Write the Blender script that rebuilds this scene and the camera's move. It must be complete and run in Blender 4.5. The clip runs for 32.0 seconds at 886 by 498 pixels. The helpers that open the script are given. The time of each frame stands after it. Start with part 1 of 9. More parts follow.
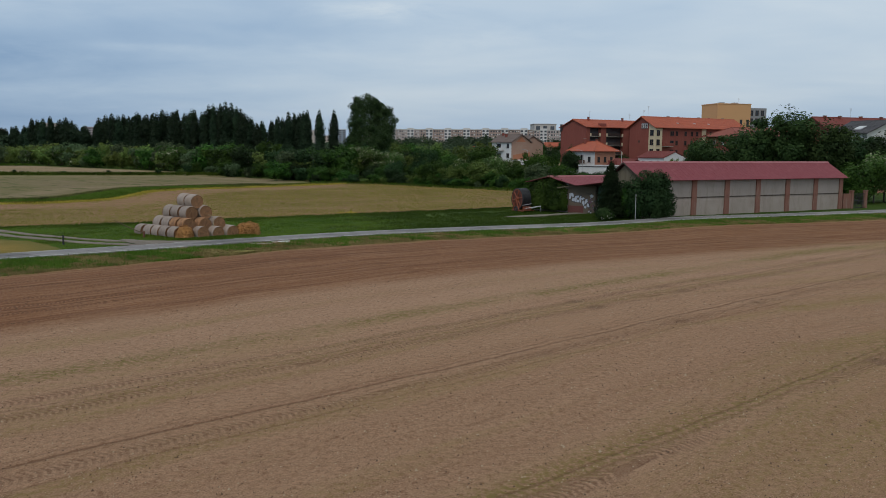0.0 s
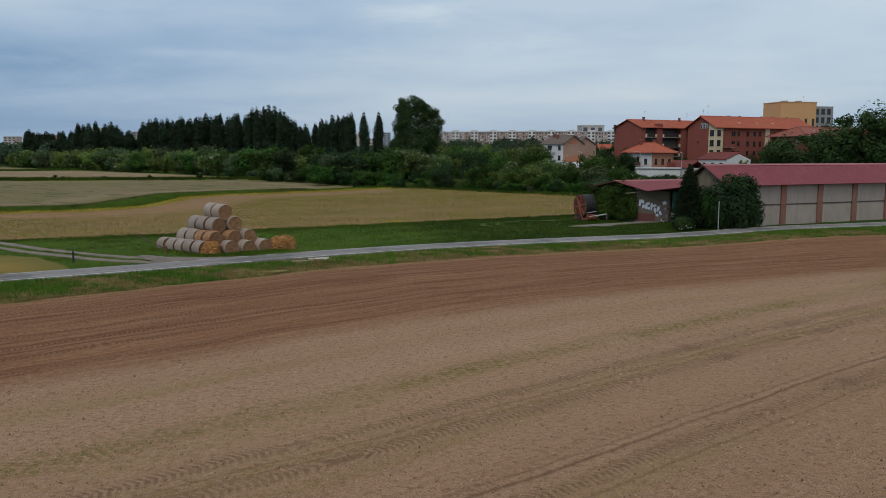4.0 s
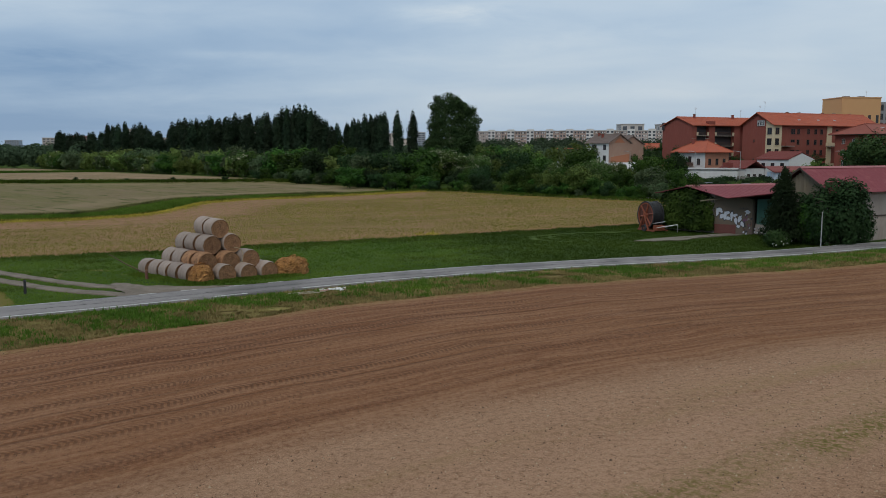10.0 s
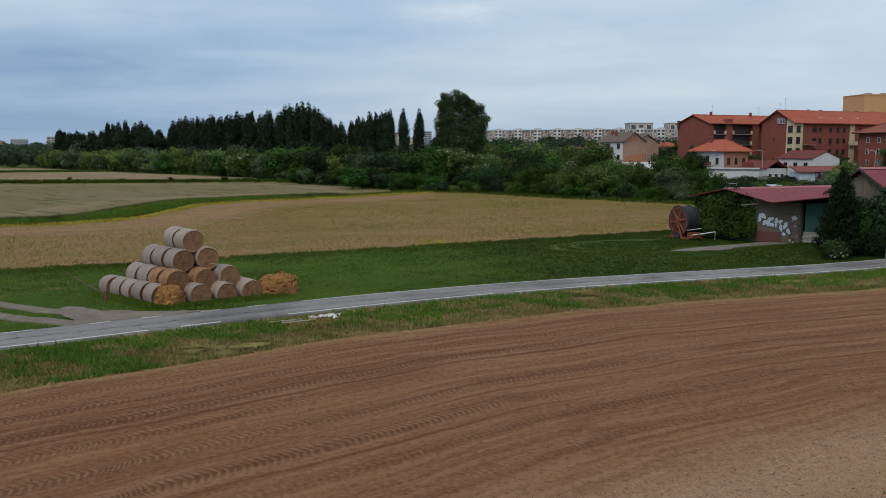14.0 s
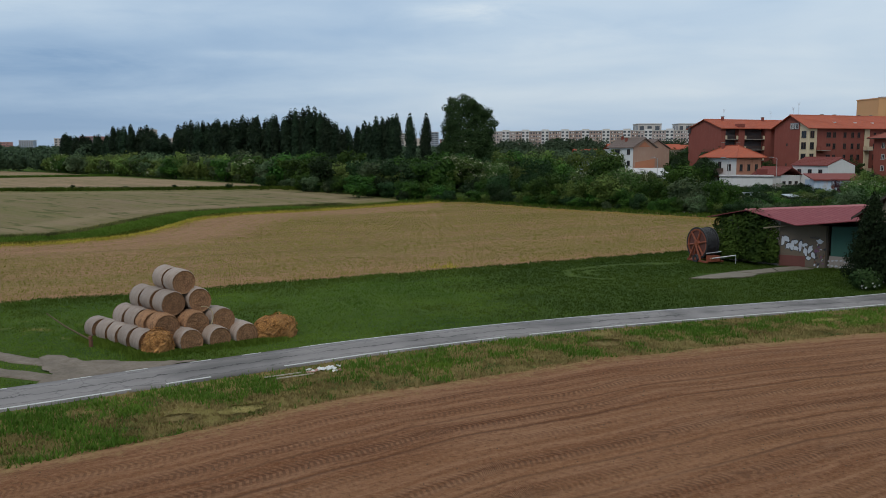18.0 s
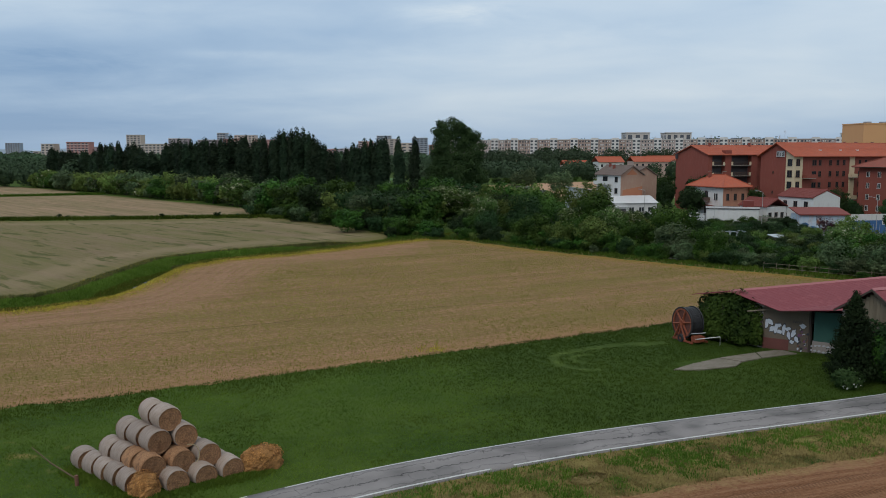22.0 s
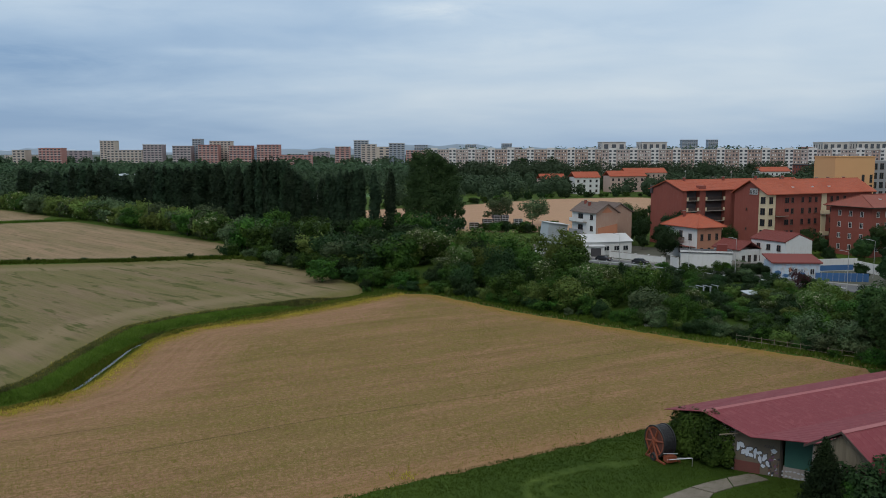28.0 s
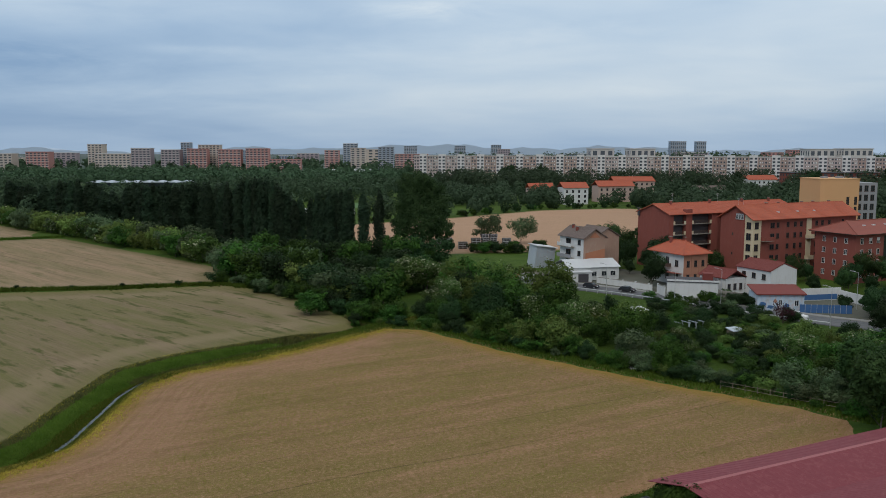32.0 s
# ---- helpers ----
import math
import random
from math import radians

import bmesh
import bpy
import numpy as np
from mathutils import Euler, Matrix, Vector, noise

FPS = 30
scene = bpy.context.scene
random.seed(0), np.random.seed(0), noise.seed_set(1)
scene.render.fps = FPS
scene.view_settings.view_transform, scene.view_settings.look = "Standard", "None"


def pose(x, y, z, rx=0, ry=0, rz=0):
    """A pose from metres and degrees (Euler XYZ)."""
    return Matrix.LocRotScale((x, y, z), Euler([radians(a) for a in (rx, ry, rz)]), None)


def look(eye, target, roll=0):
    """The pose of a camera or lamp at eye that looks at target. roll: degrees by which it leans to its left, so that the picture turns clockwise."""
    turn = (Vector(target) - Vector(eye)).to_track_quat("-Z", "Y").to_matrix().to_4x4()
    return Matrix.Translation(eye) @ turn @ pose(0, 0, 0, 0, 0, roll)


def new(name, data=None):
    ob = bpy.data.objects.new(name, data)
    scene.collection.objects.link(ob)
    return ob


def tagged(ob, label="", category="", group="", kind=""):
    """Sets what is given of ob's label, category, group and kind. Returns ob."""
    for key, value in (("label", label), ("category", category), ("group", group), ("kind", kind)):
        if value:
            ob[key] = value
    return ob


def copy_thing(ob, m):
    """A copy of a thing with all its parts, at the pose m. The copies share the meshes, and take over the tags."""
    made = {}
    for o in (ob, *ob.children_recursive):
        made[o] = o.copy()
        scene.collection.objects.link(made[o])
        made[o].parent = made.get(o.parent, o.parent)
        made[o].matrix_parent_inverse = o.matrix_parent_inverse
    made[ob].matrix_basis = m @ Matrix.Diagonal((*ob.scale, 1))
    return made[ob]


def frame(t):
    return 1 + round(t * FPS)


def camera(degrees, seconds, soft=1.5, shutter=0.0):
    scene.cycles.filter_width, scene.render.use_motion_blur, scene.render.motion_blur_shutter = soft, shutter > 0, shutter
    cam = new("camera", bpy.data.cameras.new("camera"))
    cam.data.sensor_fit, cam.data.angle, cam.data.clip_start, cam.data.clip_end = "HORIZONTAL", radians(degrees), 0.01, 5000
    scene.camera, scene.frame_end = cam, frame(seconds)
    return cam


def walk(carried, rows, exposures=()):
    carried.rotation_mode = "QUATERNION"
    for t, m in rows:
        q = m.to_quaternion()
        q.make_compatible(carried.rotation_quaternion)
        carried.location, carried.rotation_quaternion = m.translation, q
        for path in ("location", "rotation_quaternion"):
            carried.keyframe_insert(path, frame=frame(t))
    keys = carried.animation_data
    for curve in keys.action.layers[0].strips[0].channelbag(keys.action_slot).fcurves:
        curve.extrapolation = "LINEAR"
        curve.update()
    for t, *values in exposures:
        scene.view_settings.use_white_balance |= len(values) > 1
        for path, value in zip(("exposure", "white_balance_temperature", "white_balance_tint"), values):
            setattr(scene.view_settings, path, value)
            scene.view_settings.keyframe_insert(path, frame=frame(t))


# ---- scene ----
cam = camera(56.0, 32.0, soft=0.9)
PATH = [
    (0, (-0.506, -15.174, 8.54), (-0.253, -13.204, 8.303), 0.5),
    (1, (-0.557, -12.473, 8.507), (-0.333, -10.499, 8.273), 0.4),
    (2, (-0.556, -9.8, 8.51), (-0.361, -7.823, 8.276), 0.3),
    (3, (-0.595, -7.211, 8.516), (-0.425, -5.232, 8.283), 0.3),
    (3.5, (-0.6, -5.938, 8.518), (-0.441, -3.958, 8.286), 0.2),
    (5.5, (-0.577, -0.886, 8.526), (-0.459, 1.097, 8.295), 0.2),
    (6, (-0.556, 0.363, 8.53), (-0.446, 2.346, 8.298), 0.1),
    (7, (-0.549, 2.795, 8.564), (-0.455, 4.779, 8.333), 0.1),
    (8, (-0.519, 5.177, 8.578), (-0.436, 7.162, 8.348), 0.0),
    (9, (-0.426, 7.494, 8.576), (-0.355, 9.479, 8.345), 0.0),
    (10, (-0.351, 9.769, 8.623), (-0.286, 11.754, 8.391), 0.0),
    (11, (-0.272, 12.02, 8.626), (-0.212, 14.006, 8.393), -0.0),
    (12, (-0.321, 14.255, 8.552), (-0.262, 16.24, 8.319), 0.0),
    (13, (-0.442, 16.538, 8.537), (-0.386, 18.524, 8.304), 0.0),
    (14, (-0.515, 18.731, 8.588), (-0.464, 20.717, 8.354), -0.0),
    (14.5, (-0.547, 19.634, 8.624), (-0.499, 21.62, 8.391), -0.0),
    (16.5, (-0.674, 22.083, 8.797), (-0.639, 24.069, 8.565), 0.0),
    (17, (-0.691, 22.303, 9.152), (-0.657, 24.289, 8.919), -0.0),
    (17.5, (-0.64, 22.327, 9.729), (-0.607, 24.313, 9.496), -0.1),
    (18, (-0.495, 22.322, 10.45), (-0.461, 24.308, 10.215), -0.1),
    (18.5, (-0.341, 22.373, 11.246), (-0.305, 24.358, 11.01), -0.1),
    (19, (-0.26, 22.492, 12.108), (-0.22, 24.478, 11.871), -0.1),
    (19.5, (-0.226, 22.622, 12.992), (-0.183, 24.607, 12.756), -0.1),
    (20, (-0.215, 22.732, 13.937), (-0.171, 24.718, 13.702), -0.1),
    (21, (-0.244, 22.818, 15.888), (-0.195, 24.803, 15.654), -0.0),
    (22, (-0.273, 22.851, 17.88), (-0.213, 24.836, 17.647), -0.0),
    (23, (-0.325, 22.871, 19.797), (-0.256, 24.856, 19.565), 0.0),
    (24, (-0.295, 22.994, 21.636), (-0.222, 24.98, 21.404), 0.0),
    (25, (-0.115, 23.407, 23.532), (-0.035, 25.392, 23.299), -0.0),
    (25.5, (-0.029, 23.659, 24.49), (0.056, 25.644, 24.256), -0.0),
    (27.5, (0.332, 24.637, 28.197), (0.44, 26.62, 27.961), -0.0),
    (28, (0.384, 24.83, 29.162), (0.497, 26.813, 28.924), -0.0),
    (29, (0.45, 25.035, 31.057), (0.572, 27.017, 30.82), -0.0),
    (30, (0.547, 25.063, 32.921), (0.675, 27.044, 32.682), -0.0),
    (31, (0.645, 24.939, 34.802), (0.779, 26.92, 34.562), 0.0),
    (32, (0.683, 24.758, 36.686), (0.821, 26.739, 36.445), 0.1),
]
walk(cam, [(t, look(eye, target, roll)) for t, eye, target, roll in PATH], [(0, -0.15), (10.5, -0.15), (12.0, -0.02), (32.0, -0.03)])

# ---- world, sun ----
world = bpy.data.worlds.new("sky")
scene.world = world
world.use_nodes = True
wn, wl = world.node_tree.nodes, world.node_tree.links
bg = wn["Background"]
SUN_EL, SUN_AZ = 48.0, 215.0
sky = wn.new("ShaderNodeTexSky")
sky.sky_type, sky.sun_disc = "NISHITA", False
sky.sun_elevation, sky.sun_rotation = radians(SUN_EL), radians(SUN_AZ)
sky.air_density, sky.dust_density = 1.0, 2.0


def node(tree, kind, **inputs):
    n = tree.nodes.new(kind)
    for key, value in inputs.items():
        key = key.replace("_", " ")
        if hasattr(value, "is_output"):
            tree.links.new(value, n.inputs[key])
        else:
            n.inputs[key].default_value = value
    return n


def math_node(tree, op, a, b=None, c=None, clamp=False):
    n = tree.nodes.new("ShaderNodeMath")
    n.operation, n.use_clamp = op, clamp
    for i, v in enumerate((a, b, c)):
        if v is None:
            continue
        if hasattr(v, "is_output"):
            tree.links.new(v, n.inputs[i])
        else:
            n.inputs[i].default_value = v
    return n.outputs[0]


def mix_color(tree, fac, a, b, blend="MIX"):
    n = tree.nodes.new("ShaderNodeMix")
    n.data_type, n.blend_type = "RGBA", blend
    for i, v in ((0, fac), (6, a), (7, b)):
        if hasattr(v, "is_output"):
            tree.links.new(v, n.inputs[i])
        else:
            n.inputs[i].default_value = v if i == 0 else (*v, 1.0)
    return n.outputs[2]


def ramp(tree, fac, *stops):
    n = tree.nodes.new("ShaderNodeValToRGB")
    e = n.color_ramp.elements
    while len(e) < len(stops):
        e.new(0.5)
    for el, (p, col) in zip(e, stops):
        el.position = p
        el.color = (*col, 1.0) if not isinstance(col, float) else (col, col, col, 1.0)
    tree.links.new(fac, n.inputs[0])
    return n.outputs[0]


def noise_tex(tree, vec, scale, detail=4.0, rough=0.55, dist=0.0):
    n = node(tree, "ShaderNodeTexNoise", Scale=scale, Detail=detail, Roughness=rough, Distortion=dist)
    if vec is not None:
        tree.links.new(vec, n.inputs["Vector"])
    return n.outputs[0]


def mapped(tree, vec, scale=(1, 1, 1), rot=(0, 0, 0), loc=(0, 0, 0)):
    n = tree.nodes.new("ShaderNodeMapping")
    tree.links.new(vec, n.inputs["Vector"])
    n.inputs["Scale"].default_value, n.inputs["Rotation"].default_value = scale, rot
    n.inputs["Location"].default_value = loc
    return n.outputs[0]


wt = world.node_tree
wc = wt.nodes.new("ShaderNodeTexCoord").outputs["Generated"]
wz = wt.nodes.new("ShaderNodeSeparateXYZ")
wl.new(wc, wz.inputs[0])
up = wz.outputs[2]
# cloud sheet: direction divided by height, so that the streaks draw together at the horizon
flat = math_node(wt, "ADD", math_node(wt, "MAXIMUM", up, 0.0), 0.16)
cx = math_node(wt, "DIVIDE", wz.outputs[0], flat)
cy = math_node(wt, "DIVIDE", wz.outputs[1], flat)
cxy = node(wt, "ShaderNodeCombineXYZ", X=cx, Y=cy, Z=0.0).outputs[0]
c_big = noise_tex(wt, mapped(wt, cxy, (0.36, 0.42, 1), (0, 0, 0.1), (3.1, 0.4, 0)), 1.0, 4, 0.5, 0.5)
c_fine = noise_tex(wt, mapped(wt, cxy, (1.2, 1.7, 1), (0, 0, 0.12), (1.1, 5.2, 0)), 1.0, 6, 0.55, 0.4)
cloud = math_node(wt, "ADD", math_node(wt, "MULTIPLY_ADD", c_big, 0.6, 0.11), math_node(wt, "MULTIPLY", c_fine, 0.2))
side = math_node(wt, "MULTIPLY_ADD", wz.outputs[0], 0.16, -0.005)
cloud = math_node(wt, "ADD", cloud, side)
bank = ramp(wt, noise_tex(wt, mapped(wt, wc, (1.1, 1.1, 2.6), (0, 0, 0), (0.35, 0.1, 0.2)), 1.6, 4, 0.55, 0.3), (0.4, 0.0), (0.66, 1.0))
ahead = ramp(wt, math_node(wt, "ABSOLUTE", math_node(wt, "SUBTRACT", wz.outputs[0], 0.02)), (0.0, 1.0), (0.42, 0.0))
cloud = math_node(wt, "ADD", cloud, math_node(wt, "MULTIPLY", math_node(wt, "MULTIPLY_ADD", bank, 0.08, 0.03), ahead))
cloud = math_node(wt, "MULTIPLY_ADD", up, 0.42, cloud)
# long thin streaks of brighter and bluer cloud
drift = math_node(wt, "MULTIPLY_ADD", noise_tex(wt, mapped(wt, wc, (3.0, 3.0, 9.0)), 1.0, 4, 0.6), 0.05, -0.025)
ragged = math_node(wt, "MULTIPLY_ADD", noise_tex(wt, mapped(wt, wc, (7.0, 7.0, 30.0)), 1.0, 5, 0.65, 0.4), 2.4, -0.6, True)
level = math_node(wt, "ADD", up, drift)
for x0, z0, wx, wz_, amp in ((0.05, 0.165, 0.07, 0.013, 0.17), (-0.21, 0.108, 0.06, 0.006, 0.13), (-0.12, 0.098, 0.12, 0.012, 0.05), (0.16, 0.128, 0.14, 0.012, 0.07), (0.3, 0.062, 0.2, 0.01, 0.07), (-0.4, 0.14, 0.16, 0.022, 0.06),
                             (0.02, 0.12, 0.3, 0.06, 0.035), (-0.42, 0.1, 0.22, 0.022, -0.15), (-0.06, 0.135, 0.12, 0.01, -0.05), (0.1, 0.085, 0.25, 0.008, -0.035), (-0.3, 0.06, 0.3, 0.022, -0.09)):
    sx = math_node(wt, "POWER", math_node(wt, "DIVIDE", math_node(wt, "SUBTRACT", wz.outputs[0], x0), wx), 2.0)
    sz = math_node(wt, "POWER", math_node(wt, "DIVIDE", math_node(wt, "SUBTRACT", level, z0), wz_), 2.0)
    puff = math_node(wt, "POWER", 2.718, math_node(wt, "MULTIPLY", math_node(wt, "ADD", sx, sz), -1.0))
    cloud = math_node(wt, "MULTIPLY_ADD", math_node(wt, "MULTIPLY", puff, ragged), amp, cloud)
tone = ramp(wt, cloud, (0.36, (0.215, 0.36, 0.575)), (0.5, (0.38, 0.525, 0.71)), (0.6, (0.53, 0.66, 0.8)), (0.76, (0.74, 0.825, 0.885)))
haze = ramp(wt, up, (0.0, 1.0), (0.05, 0.55), (0.16, 0.0))
tone = mix_color(wt, math_node(wt, "MULTIPLY", haze, 0.6), tone, (0.34, 0.46, 0.62))
clear = mix_color(wt, 1.0, sky.outputs[0], (0.1, 0.1, 0.1), "MULTIPLY")
tone = mix_color(wt, 0.9, clear, tone)
wl.new(tone, bg.inputs["Color"])
bg.inputs["Strength"].default_value = 1.0

sun = new("sun", bpy.data.lights.new("sun", "SUN"))
sun.data.energy, sun.data.angle, sun.data.color = 0.9, radians(25), (1.0, 0.95, 0.88)
sun.matrix_world = look((0, 0, 0), (-math.sin(radians(SUN_AZ)) * math.cos(radians(SUN_EL)), -math.cos(radians(SUN_AZ)) * math.cos(radians(SUN_EL)), -math.sin(radians(SUN_EL))))

# ---- mesh tools ----


class Shape:
    """Collects corners and faces of one mesh."""

    def __init__(self):
        self.v, self.f = [], []

    def add(self, verts, faces):
        k = len(self.v)
        self.v.extend(verts)
        self.f.extend([tuple(i + k for i in f) for f in faces])
        return self

    def box(self, x0, y0, z0, x1, y1, z1):
        return self.add([(x0, y0, z0), (x1, y0, z0), (x1, y1, z0), (x0, y1, z0), (x0, y0, z1), (x1, y0, z1), (x1, y1, z1), (x0, y1, z1)],
                        [(0, 3, 2, 1), (4, 5, 6, 7), (0, 1, 5, 4), (1, 2, 6, 5), (2, 3, 7, 6), (3, 0, 4, 7)])

    def prism(self, outline, a, b, axis=2):
        """An outline of two coordinates pushed along an axis from a to b (x: outline is y, z; y: x, z; z: x, y)."""
        def place(p, h):
            return {0: (h, p[0], p[1]), 1: (p[0], h, p[1]), 2: (p[0], p[1], h)}[axis]
        m = len(outline)
        faces = [tuple(range(m))[::-1], tuple(range(m, 2 * m))] + [(i, (i + 1) % m, m + (i + 1) % m, m + i) for i in range(m)]
        return self.add([place(p, a) for p in outline] + [place(p, b) for p in outline], faces)

    def tube(self, p, q, r0, r1=None, sides=8):
        p, q = Vector(p), Vector(q)
        r1 = r0 if r1 is None else r1
        turn = (q - p).to_track_quat("Z", "Y").to_matrix()
        ring = [turn @ Vector((math.cos(2 * math.pi * i / sides), math.sin(2 * math.pi * i / sides), 0)) for i in range(sides)]
        vs = [tuple(p + r0 * w) for w in ring] + [tuple(q + r1 * w) for w in ring]
        return self.add(vs, [(i, (i + 1) % sides, sides + (i + 1) % sides, sides + i) for i in range(sides)] + [tuple(range(sides))[::-1], tuple(range(sides, 2 * sides))])

    def lathe(self, profile, sides=20, axis=2, close=False):
        """Turns a profile of (radius, height) round an axis."""
        vs, m = [], len(profile)
        for i in range(sides):
            a = 2 * math.pi * i / sides
            for r, h in profile:
                c, s = r * math.cos(a), r * math.sin(a)
                vs.append({0: (h, c, s), 1: (s, h, c), 2: (c, s, h)}[axis])
        fs = [(i * m + j, ((i + 1) % sides) * m + j, ((i + 1) % sides) * m + j + 1, i * m + j + 1) for i in range(sides) for j in range(m - 1)]
        if close:
            fs += [(i * m + m - 1, ((i + 1) % sides) * m + m - 1, ((i + 1) % sides) * m, i * m) for i in range(sides)]
        return self.add(vs, fs)

    def moved(self, m):
        self.v = [tuple(m @ Vector(p)) for p in self.v]
        return self

    def mesh(self, name, mat, smooth=False):
        me = bpy.data.meshes.new(name)
        me.from_pydata(self.v, [], self.f)
        me.materials.append(mat)
        if smooth:
            me.polygons.foreach_set("use_smooth", [True] * len(me.polygons))
        me.update()
        return me


def part(name, shape, mat, parent, label="", m=None, smooth=False, kind=""):
    ob = new(name, shape.mesh(name, mat, smooth) if isinstance(shape, Shape) else shape)
    ob.parent = parent
    if m is not None:
        ob.matrix_basis = m
    return tagged(ob, label, kind=kind)


def thing(name, m, label, category, group="", kind=""):
    ob = new(name)
    ob.empty_display_size = 0.3
    ob.matrix_basis = m
    return tagged(ob, label, category, group, kind)


def solid(name, shape, mat, label="", category="", kind="", group="", m=None, smooth=False):
    ob = new(name, shape.mesh(name, mat, smooth) if isinstance(shape, Shape) else shape)
    if m is not None:
        ob.matrix_basis = m
    return tagged(ob, label, category, group, kind)


def quick_mesh(name, verts, faces, mat, smooth=False):
    """A mesh from arrays of corners and of faces with equally many corners."""
    me = bpy.data.meshes.new(name)
    n = faces.shape[1]
    me.vertices.add(len(verts))
    me.vertices.foreach_set("co", np.ascontiguousarray(verts, dtype=np.float32).ravel())
    me.loops.add(faces.size)
    me.loops.foreach_set("vertex_index", np.ascontiguousarray(faces, dtype=np.int32).ravel())
    me.polygons.add(len(faces))
    me.polygons.foreach_set("loop_start", np.arange(0, faces.size, n, dtype=np.int32))
    me.materials.append(mat)
    me.update(calc_edges=True)
    if smooth:
        me.polygons.foreach_set("use_smooth", np.ones(len(faces), dtype=bool))
    return me


# ---- materials ----


def blank(name):
    m = bpy.data.materials.new(name)
    m.use_nodes = True
    t = m.node_tree
    return m, t, t.nodes["Principled BSDF"]


def coords(t):
    return t.nodes.new("ShaderNodeTexCoord").outputs["Object"]


def world_pos(t):
    return t.nodes.new("ShaderNodeNewGeometry").outputs["Position"]


def bumped(t, bsdf, height, strength=0.3, dist=0.02):
    b = node(t, "ShaderNodeBump", Strength=strength, Distance=dist, Height=height)
    t.links.new(b.outputs[0], bsdf.inputs["Normal"])


def surface(name, col, alt=None, rough=0.7, scale=2.0, fine=30.0, amount=0.5, bump=0.2, metal=0.0, stain=None, spread=0.0, stretch=(1, 1, 1), bump_dist=0.01):
    """A plain surface with blotches, grain, stains and a small spread from piece to piece."""
    m, t, b = blank(name)
    p = mapped(t, coords(t), stretch)
    big, small = noise_tex(t, p, scale, 4, 0.6), noise_tex(t, p, fine, 5, 0.65)
    alt = alt or tuple(c * 0.72 for c in col)
    fac = math_node(t, "MULTIPLY_ADD", math_node(t, "ADD", math_node(t, "MULTIPLY", big, 0.6), math_node(t, "MULTIPLY", small, 0.4)), 2.2, -0.6, True)
    c = mix_color(t, math_node(t, "MULTIPLY", fac, amount), col, alt)
    if stain:
        s = ramp(t, noise_tex(t, mapped(t, coords(t), (1.5, 1.5, 0.35)), 1.1, 5, 0.7, 0.5), (0.5, 0.0), (0.68, 1.0))
        c = mix_color(t, math_node(t, "MULTIPLY", s, 0.6), c, stain)
    if spread:
        r = t.nodes.new("ShaderNodeObjectInfo").outputs["Random"]
        h = node(t, "ShaderNodeHueSaturation", Color=c, Value=math_node(t, "MULTIPLY_ADD", r, 2 * spread, 1 - spread))
        c = h.outputs[0]
    t.links.new(c, b.inputs["Base Color"])
    b.inputs["Roughness"].default_value, b.inputs["Metallic"].default_value = rough, metal
    if bump:
        bumped(t, b, small, bump, bump_dist)
    return m


def foliage(name, dark, light, flower=None, share=0.0, patches=0.35):
    m, t, b = blank(name)
    isl = t.nodes.new("ShaderNodeNewGeometry").outputs["Random Per Island"]
    r = t.nodes.new("ShaderNodeObjectInfo").outputs["Random"]
    big = noise_tex(t, coords(t), patches, 4, 0.65)
    f = math_node(t, "ADD", math_node(t, "MULTIPLY", isl, 0.28), math_node(t, "MULTIPLY_ADD", big, 2.3, -0.85), None, True)
    c = mix_color(t, f, dark, light)
    c = node(t, "ShaderNodeHueSaturation", Color=c, Hue=math_node(t, "MULTIPLY_ADD", r, 0.04, 0.48), Value=math_node(t, "MULTIPLY_ADD", math_node(t, "POWER", r, 1.5), 0.75, 0.78)).outputs[0]
    if flower:
        pick = math_node(t, "LESS_THAN", math_node(t, "FRACT", math_node(t, "MULTIPLY", isl, 37.0)), share)
        patch = ramp(t, noise_tex(t, coords(t), 0.55, 2, 0.5), (0.45, 0.0), (0.6, 1.0))
        c = mix_color(t, math_node(t, "MULTIPLY", pick, patch), c, flower)
    t.links.new(c, b.inputs["Base Color"])
    b.inputs["Roughness"].default_value = 0.7
    b.inputs["Specular IOR Level"].default_value = 0.1
    tr = node(t, "ShaderNodeBsdfTranslucent", Color=c)
    mx = node(t, "ShaderNodeMixShader", Fac=0.22)
    t.links.new(b.outputs[0], mx.inputs[1])
    t.links.new(tr.outputs[0], mx.inputs[2])
    t.links.new(mx.outputs[0], t.nodes["Material Output"].inputs["Surface"])
    return m


M_POPLAR = foliage("poplar leaves", (0.013, 0.026, 0.014), (0.034, 0.056, 0.028))
M_BROAD = foliage("broad leaves", (0.011, 0.032, 0.006), (0.07, 0.142, 0.022))
M_LIGHT = foliage("light leaves", (0.04, 0.075, 0.014), (0.165, 0.22, 0.056))
M_WILLOW = foliage("grey willow leaves", (0.034, 0.06, 0.026), (0.13, 0.17, 0.08))
M_BLOOM = foliage("acacia leaves in bloom", (0.022, 0.046, 0.01), (0.105, 0.165, 0.04), (0.42, 0.42, 0.28), 0.22)
M_DARKBUSH = foliage("dark evergreen leaves", (0.011, 0.026, 0.009), (0.038, 0.07, 0.024))
M_IVY = foliage("ivy leaves", (0.009, 0.028, 0.005), (0.08, 0.155, 0.026))
M_PLUM = foliage("dark red leaves", (0.03, 0.012, 0.016), (0.07, 0.026, 0.032))
M_BARK = surface("bark", (0.09, 0.075, 0.06), rough=0.9, scale=3, fine=20, bump=0.6, stretch=(1, 1, 0.3))

